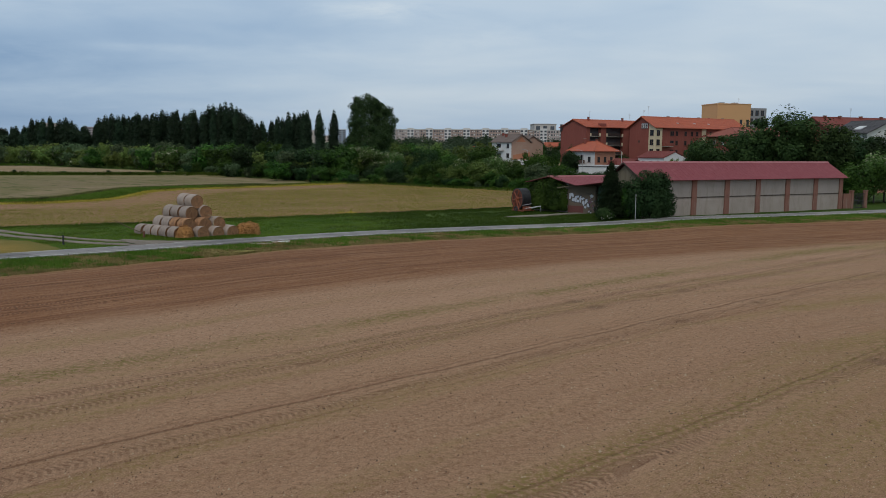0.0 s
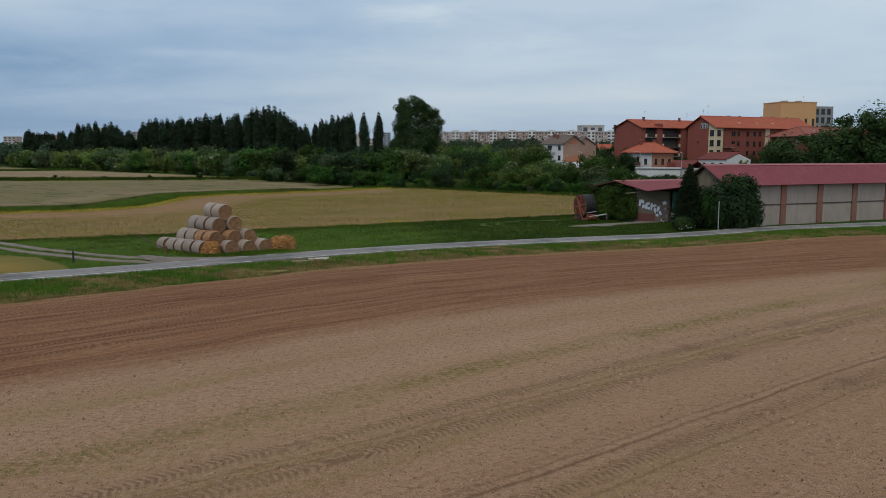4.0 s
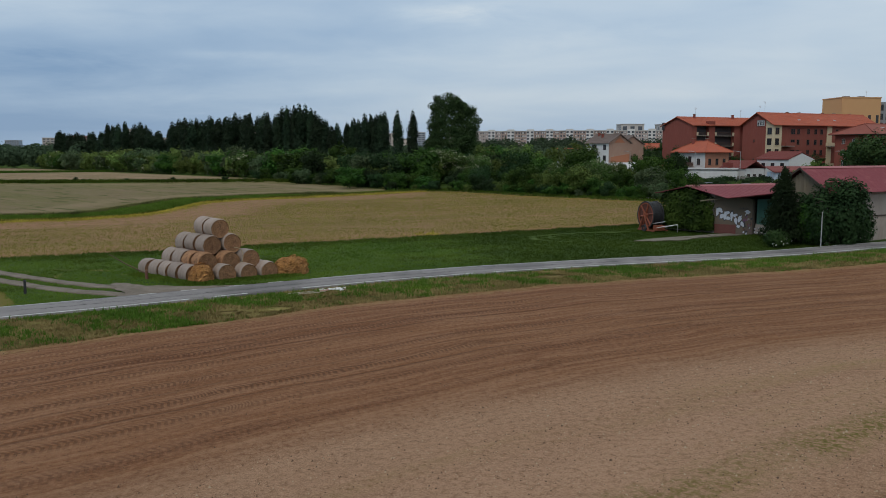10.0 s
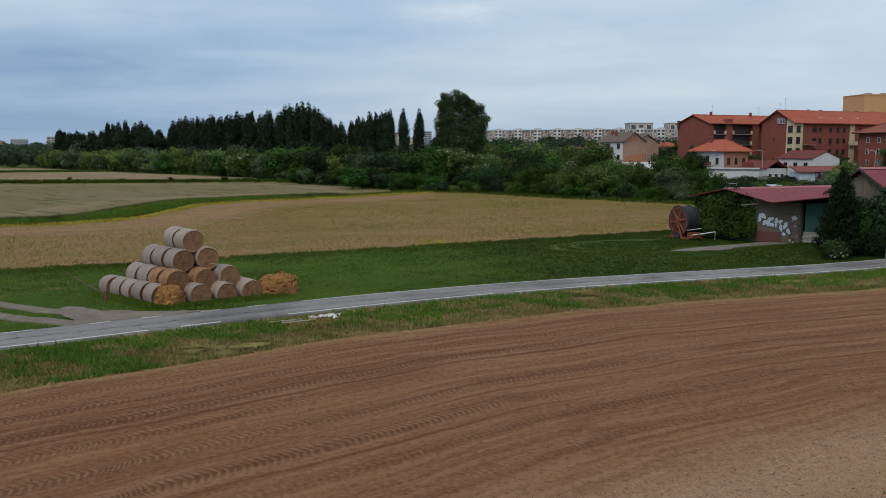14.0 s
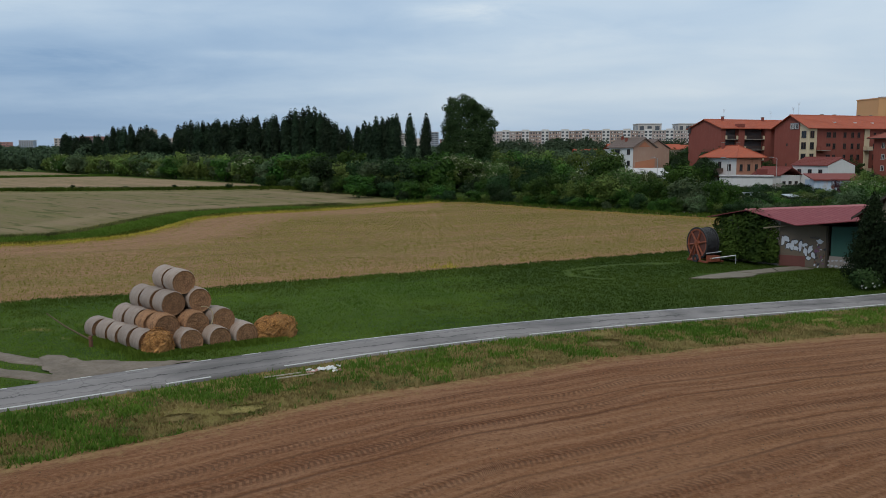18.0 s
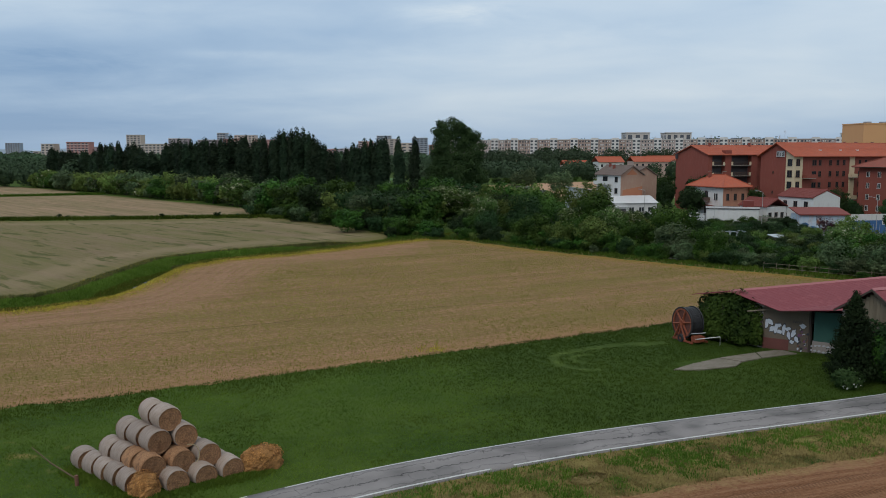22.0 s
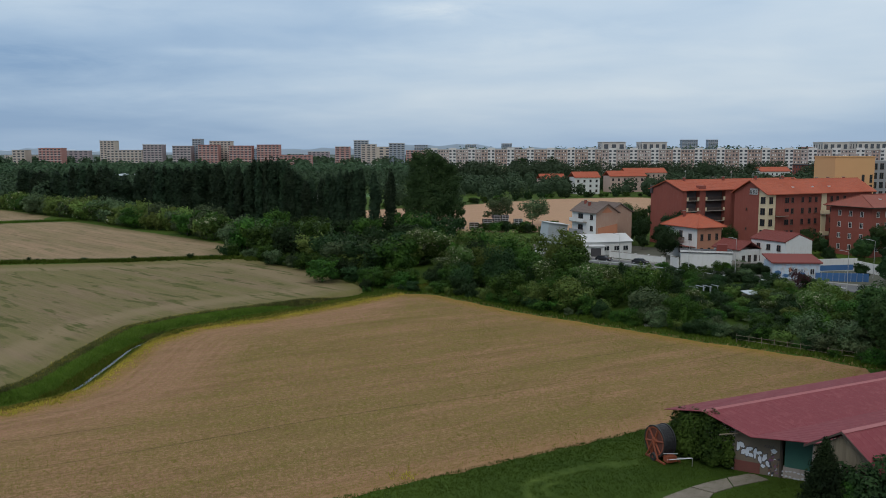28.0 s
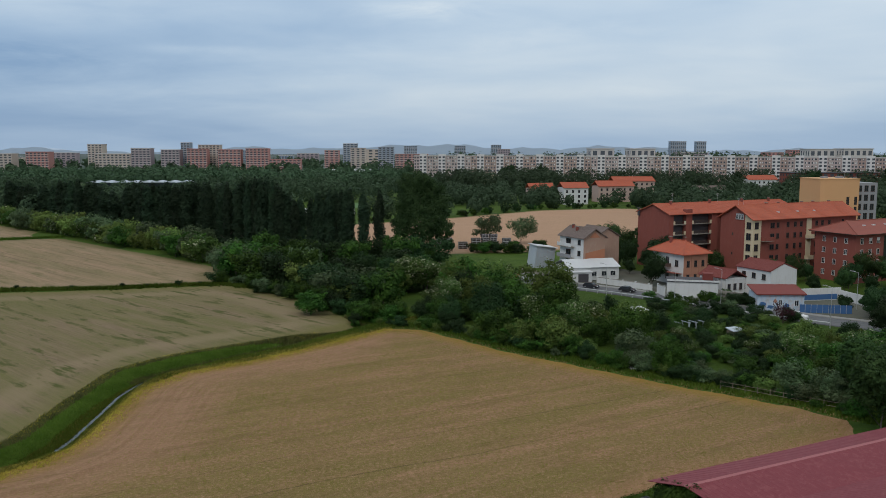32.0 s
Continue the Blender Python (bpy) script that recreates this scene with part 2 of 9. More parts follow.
# ---- plan: lines on the ground ----
ROAD = [(-90, 8), (-60, 30), (-40, 43.8), (-27, 52), (-18.3, 57), (-11.5, 61.4), (-4, 66), (2.6, 69.3), (9.7, 72.2), (18, 75), (27, 77.8), (36, 80.2), (45, 83), (58, 87), (75, 93), (95, 100), (130, 112), (200, 135)]
VERGE = [(-100, -9), (-60, 17), (-40, 30.4), (-22, 43.8), (-15.4, 49.2), (-10.8, 52.5), (-3.8, 57.8), (3.0, 61.1), (7.3, 63.6), (17, 67.0), (28, 70.4), (38, 73.2), (57, 78), (95, 90), (160, 110)]
DITCH = [(-110, 100), (-70, 112), (-47, 121), (-43, 124.2), (-41.0, 127.4), (-40.3, 132), (-40.2, 140), (-40.2, 152), (-38.6, 160.5), (-28.6, 171.4), (-18.8, 180.4), (-8.9, 193), (0, 203), (8, 212)]
DIKE = [(-220, 236), (-120, 240), (-97.6, 242), (-70, 243.6), (-56.7, 247), (-44, 249), (-36, 244)]
DIKE_FAR = [(-260, 318), (-180, 352), (-152, 366), (-132, 375)]
STREET = [(-30, 313), (10, 276), (36, 254.5), (48.8, 242.6), (61, 231.5), (71.5, 219.5), (82, 206), (96, 192), (118, 174), (170, 135)]
SIDE = [(-60, 95), (-40, 77), (-28.2, 67), (-22.5, 63.2), (-18.5, 61), (-14.5, 60.6)]
F_NEAR = VERGE + [(300, 130), (300, -200), (-200, -200), (-200, -70)]
F_ONE = [(-110, 40), (-60, 66), (-29.2, 80.3), (-22.4, 83.1), (-10.9, 88.9), (3.2, 96), (14.5, 101.7), (25.6, 107.3), (32, 111), (61, 124.5), (63, 130), (58.6, 136.5), (46, 147.6), (31.4, 162.3), (22.9, 170.5), (7.8, 190.6), (0.3, 192), (-8.4, 182.5), (-22.4, 168.2), (-32.8, 161.2), (-37.2, 151.7), (-38.0, 146), (-38.2, 129), (-39.9, 123.0), (-43.4, 118.3), (-70, 107), (-110, 95)]
F_SMALL = [(-110, 10), (-60, 39), (-25.5, 53.2), (-23, 54.6), (-23.4, 57.9), (-27.7, 63.8), (-31, 65.8), (-60, 62), (-110, 35)]
F_TWO = [(-220, 106), (-110, 108), (-70, 119), (-48, 126.5), (-46.5, 130), (-46, 143), (-44.6, 162), (-38, 172), (-29, 178.5), (-19.4, 184.8), (-5, 198), (-18, 222), (-33, 241), (-43, 247.5), (-56.7, 245.3), (-70, 242), (-120, 238.4), (-220, 234)]
F_THREE = [(-220, 239), (-120, 242.5), (-97, 244.5), (-70, 246), (-56.7, 249.5), (-46, 252), (-50, 282), (-73, 308), (-101, 338), (-132, 372), (-152, 363), (-180, 349), (-260, 315)]
F_FOUR = [(-270, 322), (-180, 356), (-152, 370), (-134, 379), (-186, 436), (-240, 480), (-330, 420)]
F_FAR = [(-22, 318), (22, 311), (60, 318), (97, 341), (150, 395), (165, 450), (153, 529), (92, 513), (36, 462), (-25, 420)]


def to_line(px, py, line):
    """Distance to an open line, and the length along it."""
    best, along, start = np.full(px.shape, 1e9), np.zeros(px.shape), 0.0
    for (ax, ay), (bx, by) in zip(line, line[1:]):
        dx, dy = bx - ax, by - ay
        ln = math.hypot(dx, dy)
        s = np.clip(((px - ax) * dx + (py - ay) * dy) / ln**2, 0, 1)
        d = np.hypot(px - ax - s * dx, py - ay - s * dy)
        near = d < best
        best, along, start = np.where(near, d, best), np.where(near, start + s * ln, along), start + ln
    return best, along


def inside(px, py, poly):
    """Distance to the outline of a polygon, positive within."""
    d, _ = to_line(px, py, poly + poly[:1])
    odd = np.zeros(px.shape, bool)
    for (ax, ay), (bx, by) in zip(poly, poly[1:] + poly[:1]):
        if ay != by:
            odd ^= ((ay > py) != (by > py)) & (px < (bx - ax) * (py - ay) / (by - ay) + ax)
    return np.where(odd, d, -d)


def smooth(a, b, v):
    s = np.clip((v - a) / (b - a), 0, 1)
    return s * s * (3 - 2 * s)


def rough_xy(px, py, size, seed=0.0):
    """A cheap wave noise in the plan."""
    k, out = 2 * math.pi / size, 0
    for i in range(6):
        a = 1.1 * i + seed
        out = out + np.sin(k * (0.7 + 0.37 * i) * (px * math.cos(a) + py * math.sin(a)) + 1.7 * i + seed) / (1 + 0.5 * i)
    return out / 2.6


def height(px, py):
    px, py = np.asarray(px, float), np.asarray(py, float)
    d, along = to_line(px, py, DITCH)
    h = -1.35 * smooth(3.3, 0.75, d) * smooth(0, 10, along)
    d, _ = to_line(px, py, DIKE)
    h = h + 0.35 * smooth(2.4, 0.8, d)
    d, _ = to_line(px, py, ROAD)
    h = h + 0.4 * smooth(26, 44, px) * smooth(24, 10, d)
    even = smooth(2.2, 5.0, d)
    d, _ = to_line(px, py, VERGE)
    h = h - 0.12 * smooth(3.0, 0.0, d)
    return h + 0.05 * rough_xy(px, py, 5.0) * smooth(400, 100, py) * even


def ground_z(x, y):
    return float(height(np.array([x]), np.array([y]))[0])


# ---- ground materials ----


def attr(t, name):
    n = t.nodes.new("ShaderNodeAttribute")
    n.attribute_name = name
    return n.outputs["Fac"]


def band(t, value, centre, width, soft, wobble=None):
    v = math_node(t, "SUBTRACT", value, centre)
    if wobble is not None:
        v = math_node(t, "ADD", v, wobble)
    v = math_node(t, "ABSOLUTE", v)
    n = node(t, "ShaderNodeMapRange", Value=v)
    n.inputs["From Min"].default_value, n.inputs["From Max"].default_value = width + soft, max(width - soft, 0.0)
    return n.outputs[0]


def make_grass():
    m, t, b = blank("meadow grass")
    p = world_pos(t)
    big, mid, fine = noise_tex(t, p, 0.06, 4, 0.6), noise_tex(t, p, 0.7, 5, 0.65), noise_tex(t, mapped(t, p, (1, 1, 0.2)), 9.0, 4, 0.7)
    green = mix_color(t, ramp(t, mid, (0.3, 0.0), (0.7, 1.0)), (0.034, 0.068, 0.008), (0.066, 0.108, 0.014))
    green = mix_color(t, ramp(t, fine, (0.35, 0.0), (0.75, 0.7)), green, (0.075, 0.12, 0.022))
    broad = noise_tex(t, mapped(t, p, (0.06, 0.13, 1), (0, 0, -0.45)), 1.0, 4, 0.6)
    green = mix_color(t, math_node(t, "MULTIPLY", ramp(t, broad, (0.5, 0.0), (0.66, 1.0)), 0.75), green, (0.072, 0.115, 0.018))
    green = mix_color(t, math_node(t, "MULTIPLY", ramp(t, broad, (0.34, 1.0), (0.48, 0.0)), 0.55), green, (0.02, 0.05, 0.008))
    green = mix_color(t, math_node(t, "MULTIPLY", attr(t, "rank"), 0.7), green, mix_color(t, mid, (0.022, 0.045, 0.005), (0.042, 0.072, 0.009)))
    green = mix_color(t, math_node(t, "MULTIPLY", math_node(t, "MULTIPLY", attr(t, "trodden"), ramp(t, mid, (0.35, 0.2), (0.65, 1.0))), 0.8), green, (0.12, 0.165, 0.034))
    dry = mix_color(t, fine, (0.15, 0.115, 0.035), (0.33, 0.25, 0.095))
    rub = attr(t, "dry")
    k = math_node(t, "ADD", math_node(t, "MULTIPLY", rub, 0.72), math_node(t, "ADD", math_node(t, "MULTIPLY_ADD", mid, 1.8, -0.9), math_node(t, "MULTIPLY_ADD", noise_tex(t, p, 0.3, 3, 0.5), 1.6, -0.75)))
    k = math_node(t, "MULTIPLY", ramp(t, k, (0.42, 0.0), (0.75, 1.0)), ramp(t, rub, (0.02, 0.0), (0.2, 1.0)))
    k = math_node(t, "MULTIPLY", k, math_node(t, "MULTIPLY_ADD", big, 1.0, 0.35, True))
    c = mix_color(t, k, green, dry)
    # grey-green towards the horizon: built-up plain with a slight painted haze
    town = mix_color(t, ramp(t, noise_tex(t, p, 0.006, 5, 0.7), (0.4, 0.0), (0.6, 1.0)), (0.05, 0.075, 0.055), (0.13, 0.14, 0.135))
    c = mix_color(t, attr(t, "plain"), c, town)
    t.links.new(c, b.inputs["Base Color"])
    b.inputs["Roughness"].default_value = 0.9
    b.inputs["Specular IOR Level"].default_value = 0.1
    bumped(t, b, math_node(t, "ADD", fine, mid), 0.9, 0.12)
    return m


def make_soil():
    """The near field: bare worked earth beside the verge, pale stubble beyond it, tyre tracks and weed strips along the rows."""
    m, t, b = blank("worked soil")
    p = world_pos(t)
    edge, row, lane, verge, along = attr(t, "edge"), attr(t, "row"), attr(t, "lane"), attr(t, "verge"), attr(t, "along")
    curve = node(t, "ShaderNodeCombineXYZ", X=along, Y=verge, Z=0.0).outputs[0]
    streak = noise_tex(t, mapped(t, curve, (0.022, 0.55, 1)), 1.0, 5, 0.6)
    streak2 = noise_tex(t, mapped(t, curve, (0.12, 2.4, 1)), 1.0, 5, 0.65)
    big, mid = noise_tex(t, p, 0.12, 4, 0.6), noise_tex(t, p, 1.3, 5, 0.65)
    fine, grit = noise_tex(t, p, 7.0, 6, 0.7), noise_tex(t, p, 22.0, 4, 0.75)
    lump = noise_tex(t, mapped(t, curve, (2.2, 4.0, 1)), 1.0, 5, 0.75, 0.4)
    earth = mix_color(t, ramp(t, streak, (0.32, 0.0), (0.68, 1.0)), (0.132, 0.050, 0.021), (0.213, 0.098, 0.045))
    earth = mix_color(t, math_node(t, "MULTIPLY", ramp(t, streak2, (0.42, 0.0), (0.62, 1.0)), 0.55), earth, (0.32, 0.175, 0.1))
    earth = mix_color(t, math_node(t, "MULTIPLY", ramp(t, fine, (0.46, 0.0), (0.64, 1.0)), 0.45), earth, (0.277, 0.155, 0.081))
    earth = mix_color(t, math_node(t, "MULTIPLY", ramp(t, lump, (0.34, 1.0), (0.46, 0.0)), 0.4), earth, (0.088, 0.036, 0.016))
    pale = mix_color(t, ramp(t, streak, (0.3, 0.0), (0.7, 1.0)), (0.245, 0.132, 0.073), (0.335, 0.197, 0.118))
    pale = mix_color(t, math_node(t, "MULTIPLY", ramp(t, fine, (0.48, 0.0), (0.6, 1.0)), 0.55), pale, (0.363, 0.224, 0.138))
    pale = mix_color(t, math_node(t, "MULTIPLY", ramp(t, lump, (0.36, 1.0), (0.47, 0.0)), 0.5), pale, (0.137, 0.065, 0.032))
    pale = mix_color(t, math_node(t, "MULTIPLY", ramp(t, grit, (0.53, 0.0), (0.59, 1.0)), 0.9), pale, (0.401, 0.260, 0.164))
    pale = mix_color(t, math_node(t, "MULTIPLY", ramp(t, grit, (0.38, 1.0), (0.46, 0.0)), 0.7), pale, (0.113, 0.054, 0.029))
    spec = noise_tex(t, p, 4.6, 4, 0.65)
    pale = mix_color(t, math_node(t, "MULTIPLY", ramp(t, spec, (0.54, 0.0), (0.64, 1.0)), 0.45), pale, (0.417, 0.245, 0.148))
    pale = mix_color(t, math_node(t, "MULTIPLY", ramp(t, spec, (0.36, 1.0), (0.44, 0.0)), 0.5), pale, (0.155, 0.079, 0.041))
    earth = mix_color(t, math_node(t, "MULTIPLY", ramp(t, spec, (0.54, 0.0), (0.64, 1.0)), 0.45), earth, (0.300, 0.152, 0.087))
    earth = mix_color(t, math_node(t, "MULTIPLY", ramp(t, spec, (0.36, 1.0), (0.45, 0.0)), 0.45), earth, (0.091, 0.037, 0.018))
    # weeds: ragged olive bands along the rows, thicker in places
    tuft = ramp(t, noise_tex(t, p, 4.5, 5, 0.75), (0.45, 0.0), (0.55, 1.0))
    weedy = ramp(t, noise_tex(t, mapped(t, curve, (0.02, 0.3, 1), (0, 0, 0), (2.3, 0.7, 0)), 1.0, 4, 0.6), (0.5, 0.0), (0.64, 1.0))
    pale = mix_color(t, math_node(t, "MULTIPLY", math_node(t, "MULTIPLY", weedy, math_node(t, "MULTIPLY_ADD", tuft, 0.75, 0.25)), 0.62), pale, (0.2, 0.15, 0.042))
    wob = math_node(t, "MULTIPLY_ADD", big, 2.4, -1.0)
    wob2 = math_node(t, "MULTIPLY_ADD", math_node(t, "ADD", mid, streak2), 1.5, -1.5)
    is_pale = node(t, "ShaderNodeMapRange", Value=math_node(t, "ADD", math_node(t, "ADD", edge, wob), wob2))
    is_pale.inputs["From Min"].default_value, is_pale.inputs["From Max"].default_value = -1.7, 1.1
    chaff = math_node(t, "MULTIPLY", band(t, edge, 7.0, 5.0, 4.0, wob), ramp(t, spec, (0.4, 0.3), (0.56, 1.0)))
    pale = mix_color(t, math_node(t, "MULTIPLY", chaff, 0.25), pale, (0.45, 0.285, 0.195))
    c = mix_color(t, is_pale.outputs[0], earth, pale)
    patchy = ramp(t, noise_tex(t, mapped(t, curve, (0.06, 0.3, 1), (0, 0, 0), (4, 1, 0)), 1.0, 3, 0.6), (0.34, 0.25), (0.5, 1.0))
    strip_ = math_node(t, "MULTIPLY", band(t, row, 0.0, 0.7, 0.6, math_node(t, "MULTIPLY_ADD", mid, 2.6, -1.3)), math_node(t, "MULTIPLY", math_node(t, "MULTIPLY_ADD", tuft, 0.92, 0.08), patchy))
    c = mix_color(t, strip_, c, mix_color(t, fine, (0.091, 0.080, 0.014), (0.182, 0.144, 0.038)))
    for off, wide, k in ((10.0, 0.5, 0.75), (-4.8, 0.35, 0.6), (17.5, 0.5, 0.6)):
        thin = math_node(t, "MULTIPLY", band(t, lane, off, wide, 0.4, math_node(t, "MULTIPLY_ADD", mid, 1.4, -0.7)), math_node(t, "MULTIPLY", math_node(t, "MULTIPLY", tuft, patchy), k))
        c = mix_color(t, thin, c, (0.17, 0.13, 0.035))
    # dry litter fraying out from the verge
    fray = node(t, "ShaderNodeMapRange", Value=math_node(t, "ADD", verge, math_node(t, "MULTIPLY_ADD", mid, 4.0, -2.0)))
    fray.inputs["From Min"].default_value, fray.inputs["From Max"].default_value = 1.5, 0.0
    c = mix_color(t, math_node(t, "MULTIPLY", fray.outputs[0], math_node(t, "MULTIPLY_ADD", tuft, 0.6, 0.2)), c, (0.3, 0.215, 0.09))
    # tyre tracks: herringbone lug prints in bands and a few thin ruts
    small = math_node(t, "MULTIPLY_ADD", mid, 0.16, -0.08)
    broken = ramp(t, noise_tex(t, mapped(t, curve, (0.06, 0.4, 1)), 1.0, 3, 0.6), (0.32, 0.0), (0.46, 1.0))
    rut = math_node(t, "MULTIPLY", math_node(t, "MULTIPLY", band(t, lane, 0.0, 0.075, 0.06, small), 0.75), math_node(t, "MULTIPLY_ADD", broken, 0.6, 0.4))
    for off, k in ((-0.42, 0.35), (1.75, 0.4), (10.0, 0.5), (-5.1, 0.4), (19.3, 0.4)):
        rut = math_node(t, "MAXIMUM", rut, math_node(t, "MULTIPLY", math_node(t, "MULTIPLY", band(t, lane, off, 0.06, 0.05, small), k), broken))
    rut = math_node(t, "MAXIMUM", rut, math_node(t, "MULTIPLY", band(t, lane, -4.6, 0.07, 0.06, small), 0.35))
    rut = math_node(t, "MAXIMUM", rut, math_node(t, "MULTIPLY", band(t, lane, 10.4, 0.09, 0.07, small), 0.4))
    tread = math_node(t, "MULTIPLY", 0.0, mid)
    for line_, off, k in ((verge, 2.6, 0.6), (verge, 4.4, 0.8), (verge, 6.3, 0.9), (verge, 8.3, 0.7), (verge, 10.4, 0.8), (verge, 12.6, 0.9), (verge, 14.6, 0.7), (verge, 17.0, 0.5), (lane, 0.95, 0.55), (lane, -4.2, 0.6), (lane, -6.0, 0.6), (lane, 10.8, 0.6)):
        across = math_node(t, "ABSOLUTE", math_node(t, "SUBTRACT", line_, off))
        phase = math_node(t, "MULTIPLY_ADD", along, 27.0, math_node(t, "MULTIPLY", across, 11.0))
        lug = ramp(t, math_node(t, "MULTIPLY_ADD", math_node(t, "SINE", math_node(t, "ADD", phase, math_node(t, "MULTIPLY", fine, 3.0))), 0.5, 0.5), (0.42, 0.0), (0.62, 1.0))
        one = math_node(t, "MULTIPLY", band(t, line_, off, 0.36, 0.2, small), math_node(t, "MULTIPLY", lug, broken))
        tread = math_node(t, "MAXIMUM", tread, math_node(t, "MULTIPLY", one, 0.85 * k))
    for off, k in ((5.4, 0.6), (7.3, 0.85), (11.5, 0.6), (13.6, 0.8)):
        rut = math_node(t, "MAXIMUM", rut, math_node(t, "MULTIPLY", math_node(t, "MULTIPLY", band(t, verge, off, 0.08, 0.06, small), k), broken))
    tr = math_node(t, "MAXIMUM", rut, tread)
    c = mix_color(t, math_node(t, "MULTIPLY", tr, 0.75), c, (0.085, 0.036, 0.017))
    t.links.new(c, b.inputs["Base Color"])
    b.inputs["Roughness"].default_value = 0.95
    b.inputs["Specular IOR Level"].default_value = 0.12
    hgt = math_node(t, "ADD", math_node(t, "ADD", math_node(t, "MULTIPLY", fine, 0.8), math_node(t, "MULTIPLY", grit, 0.4)), math_node(t, "MULTIPLY_ADD", tr, -0.9, math_node(t, "MULTIPLY", lump, 0.6)))
    bumped(t, b, hgt, 0.8, 0.09)
    return m


def make_crop(name, soil, soil2, green, green_share, turn, rim=(0.2, 0.155, 0.03), streaks=0.6, clumps=0.0, bare_edge=False):
    m, t, b = blank(name)
    p = world_pos(t)
    rowdir = mapped(t, p, (1, 1, 1), (0, 0, radians(turn)))
    streak = noise_tex(t, mapped(t, rowdir, (0.02, 0.3, 1)), 1.0, 5, 0.6)
    rows = noise_tex(t, mapped(t, rowdir, (0.12, 2.2, 1)), 1.0, 4, 0.6)
    big, mid, fine = noise_tex(t, p, 0.05, 4, 0.6), noise_tex(t, p, 0.9, 5, 0.65), noise_tex(t, p, 7.0, 5, 0.7)
    c = mix_color(t, big, soil, soil2)
    c = mix_color(t, math_node(t, "MULTIPLY", ramp(t, rows, (0.42, 0.0), (0.6, 1.0)), 0.55), c, tuple(v * 1.35 for v in soil2))
    g = math_node(t, "MULTIPLY", ramp(t, streak, (0.5 - green_share * 0.2, 0.0), (0.62, 1.0)), ramp(t, mid, (0.25, 0.3), (0.65, 1.0)))
    c = mix_color(t, math_node(t, "MULTIPLY", g, green_share), c, green)
    if bare_edge:
        # paler, pinker headland along the ditch, rolled along its edge; mottled olive growth further in
        row = attr(t, "row")
        head = node(t, "ShaderNodeCombineXYZ", X=attr(t, "along"), Y=row, Z=0.0).outputs[0]
        combed = noise_tex(t, mapped(t, head, (0.05, 1.3, 1)), 1.0, 5, 0.65)
        far_in = node(t, "ShaderNodeMapRange", Value=math_node(t, "ADD", math_node(t, "MINIMUM", row, math_node(t, "MULTIPLY_ADD", attr(t, "verge"), 2.5, 7.5)), math_node(t, "MULTIPLY_ADD", big, 18.0, -9.0)))
        far_in.inputs["From Min"].default_value, far_in.inputs["From Max"].default_value = 20.0, 9.0
        grown = math_node(t, "SUBTRACT", 1.0, far_in.outputs[0])
        patch = ramp(t, math_node(t, "ADD", math_node(t, "MULTIPLY", noise_tex(t, mapped(t, rowdir, (0.035, 0.11, 1), (0, 0, 0), (2, 6, 0)), 1.0, 5, 0.65), 0.7), math_node(t, "MULTIPLY", streak, 0.3)), (0.42, 0.0), (0.58, 1.0))
        c = mix_color(t, math_node(t, "MULTIPLY", math_node(t, "MULTIPLY", grown, math_node(t, "MULTIPLY_ADD", patch, 0.72, 0.28)), 0.85), c, (0.155, 0.128, 0.036))
        c = mix_color(t, math_node(t, "MULTIPLY", far_in.outputs[0], 0.8), c, mix_color(t, ramp(t, combed, (0.36, 0.0), (0.64, 1.0)), (0.195, 0.108, 0.058), (0.295, 0.175, 0.105)))
        tufts = ramp(t, noise_tex(t, mapped(t, rowdir, (1.5, 2.4, 1)), 1.0, 5, 0.8), (0.48, 0.0), (0.56, 1.0))
        c = mix_color(t, math_node(t, "MULTIPLY", math_node(t, "MULTIPLY", tufts, math_node(t, "MULTIPLY_ADD", grown, 0.75, 0.25)), 0.62), c, (0.115, 0.088, 0.022))
        crumbs = ramp(t, noise_tex(t, p, 2.2, 5, 0.8), (0.52, 0.0), (0.6, 1.0))
        c = mix_color(t, math_node(t, "MULTIPLY", crumbs, 0.6), c, (0.35, 0.225, 0.13))
        worn_ = ramp(t, noise_tex(t, mapped(t, rowdir, (0.09, 0.28, 1), (0, 0, 0), (9, 4, 0)), 1.0, 5, 0.7), (0.36, 1.0), (0.5, 0.0))
        c = mix_color(t, math_node(t, "MULTIPLY", worn_, 0.35), c, (0.12, 0.085, 0.03))
        # two thin wheel lines run through the rows
        for off, k in ((0.0, 1.0), (-8.8, 0.7), (-17.0, 0.5), (-31.5, 0.6)):
            thin = math_node(t, "MULTIPLY", band(t, attr(t, "lane"), off, 0.11, 0.09, math_node(t, "MULTIPLY_ADD", mid, 0.5, -0.25)), ramp(t, streak, (0.38, 0.3 * k), (0.55, 0.9 * k)))
            c = mix_color(t, thin, c, (0.07, 0.055, 0.02))
    if clumps:
        olive = ramp(t, noise_tex(t, mapped(t, rowdir, (0.012, 0.07, 1), (0, 0, 0), (3, 1, 0)), 1.0, 5, 0.6), (0.42, 0.0), (0.6, 1.0))
        c = mix_color(t, math_node(t, "MULTIPLY", olive, 0.6 * clumps), c, (0.125, 0.122, 0.042))
        ring = node(t, "ShaderNodeMapRange", Value=math_node(t, "ABSOLUTE", math_node(t, "SUBTRACT", attr(t, "verge"), 9.0)))
        ring.inputs["From Min"].default_value, ring.inputs["From Max"].default_value = 4.0, 1.5
        c = mix_color(t, math_node(t, "MULTIPLY", ring.outputs[0], 0.4), c, (0.27, 0.2, 0.125))
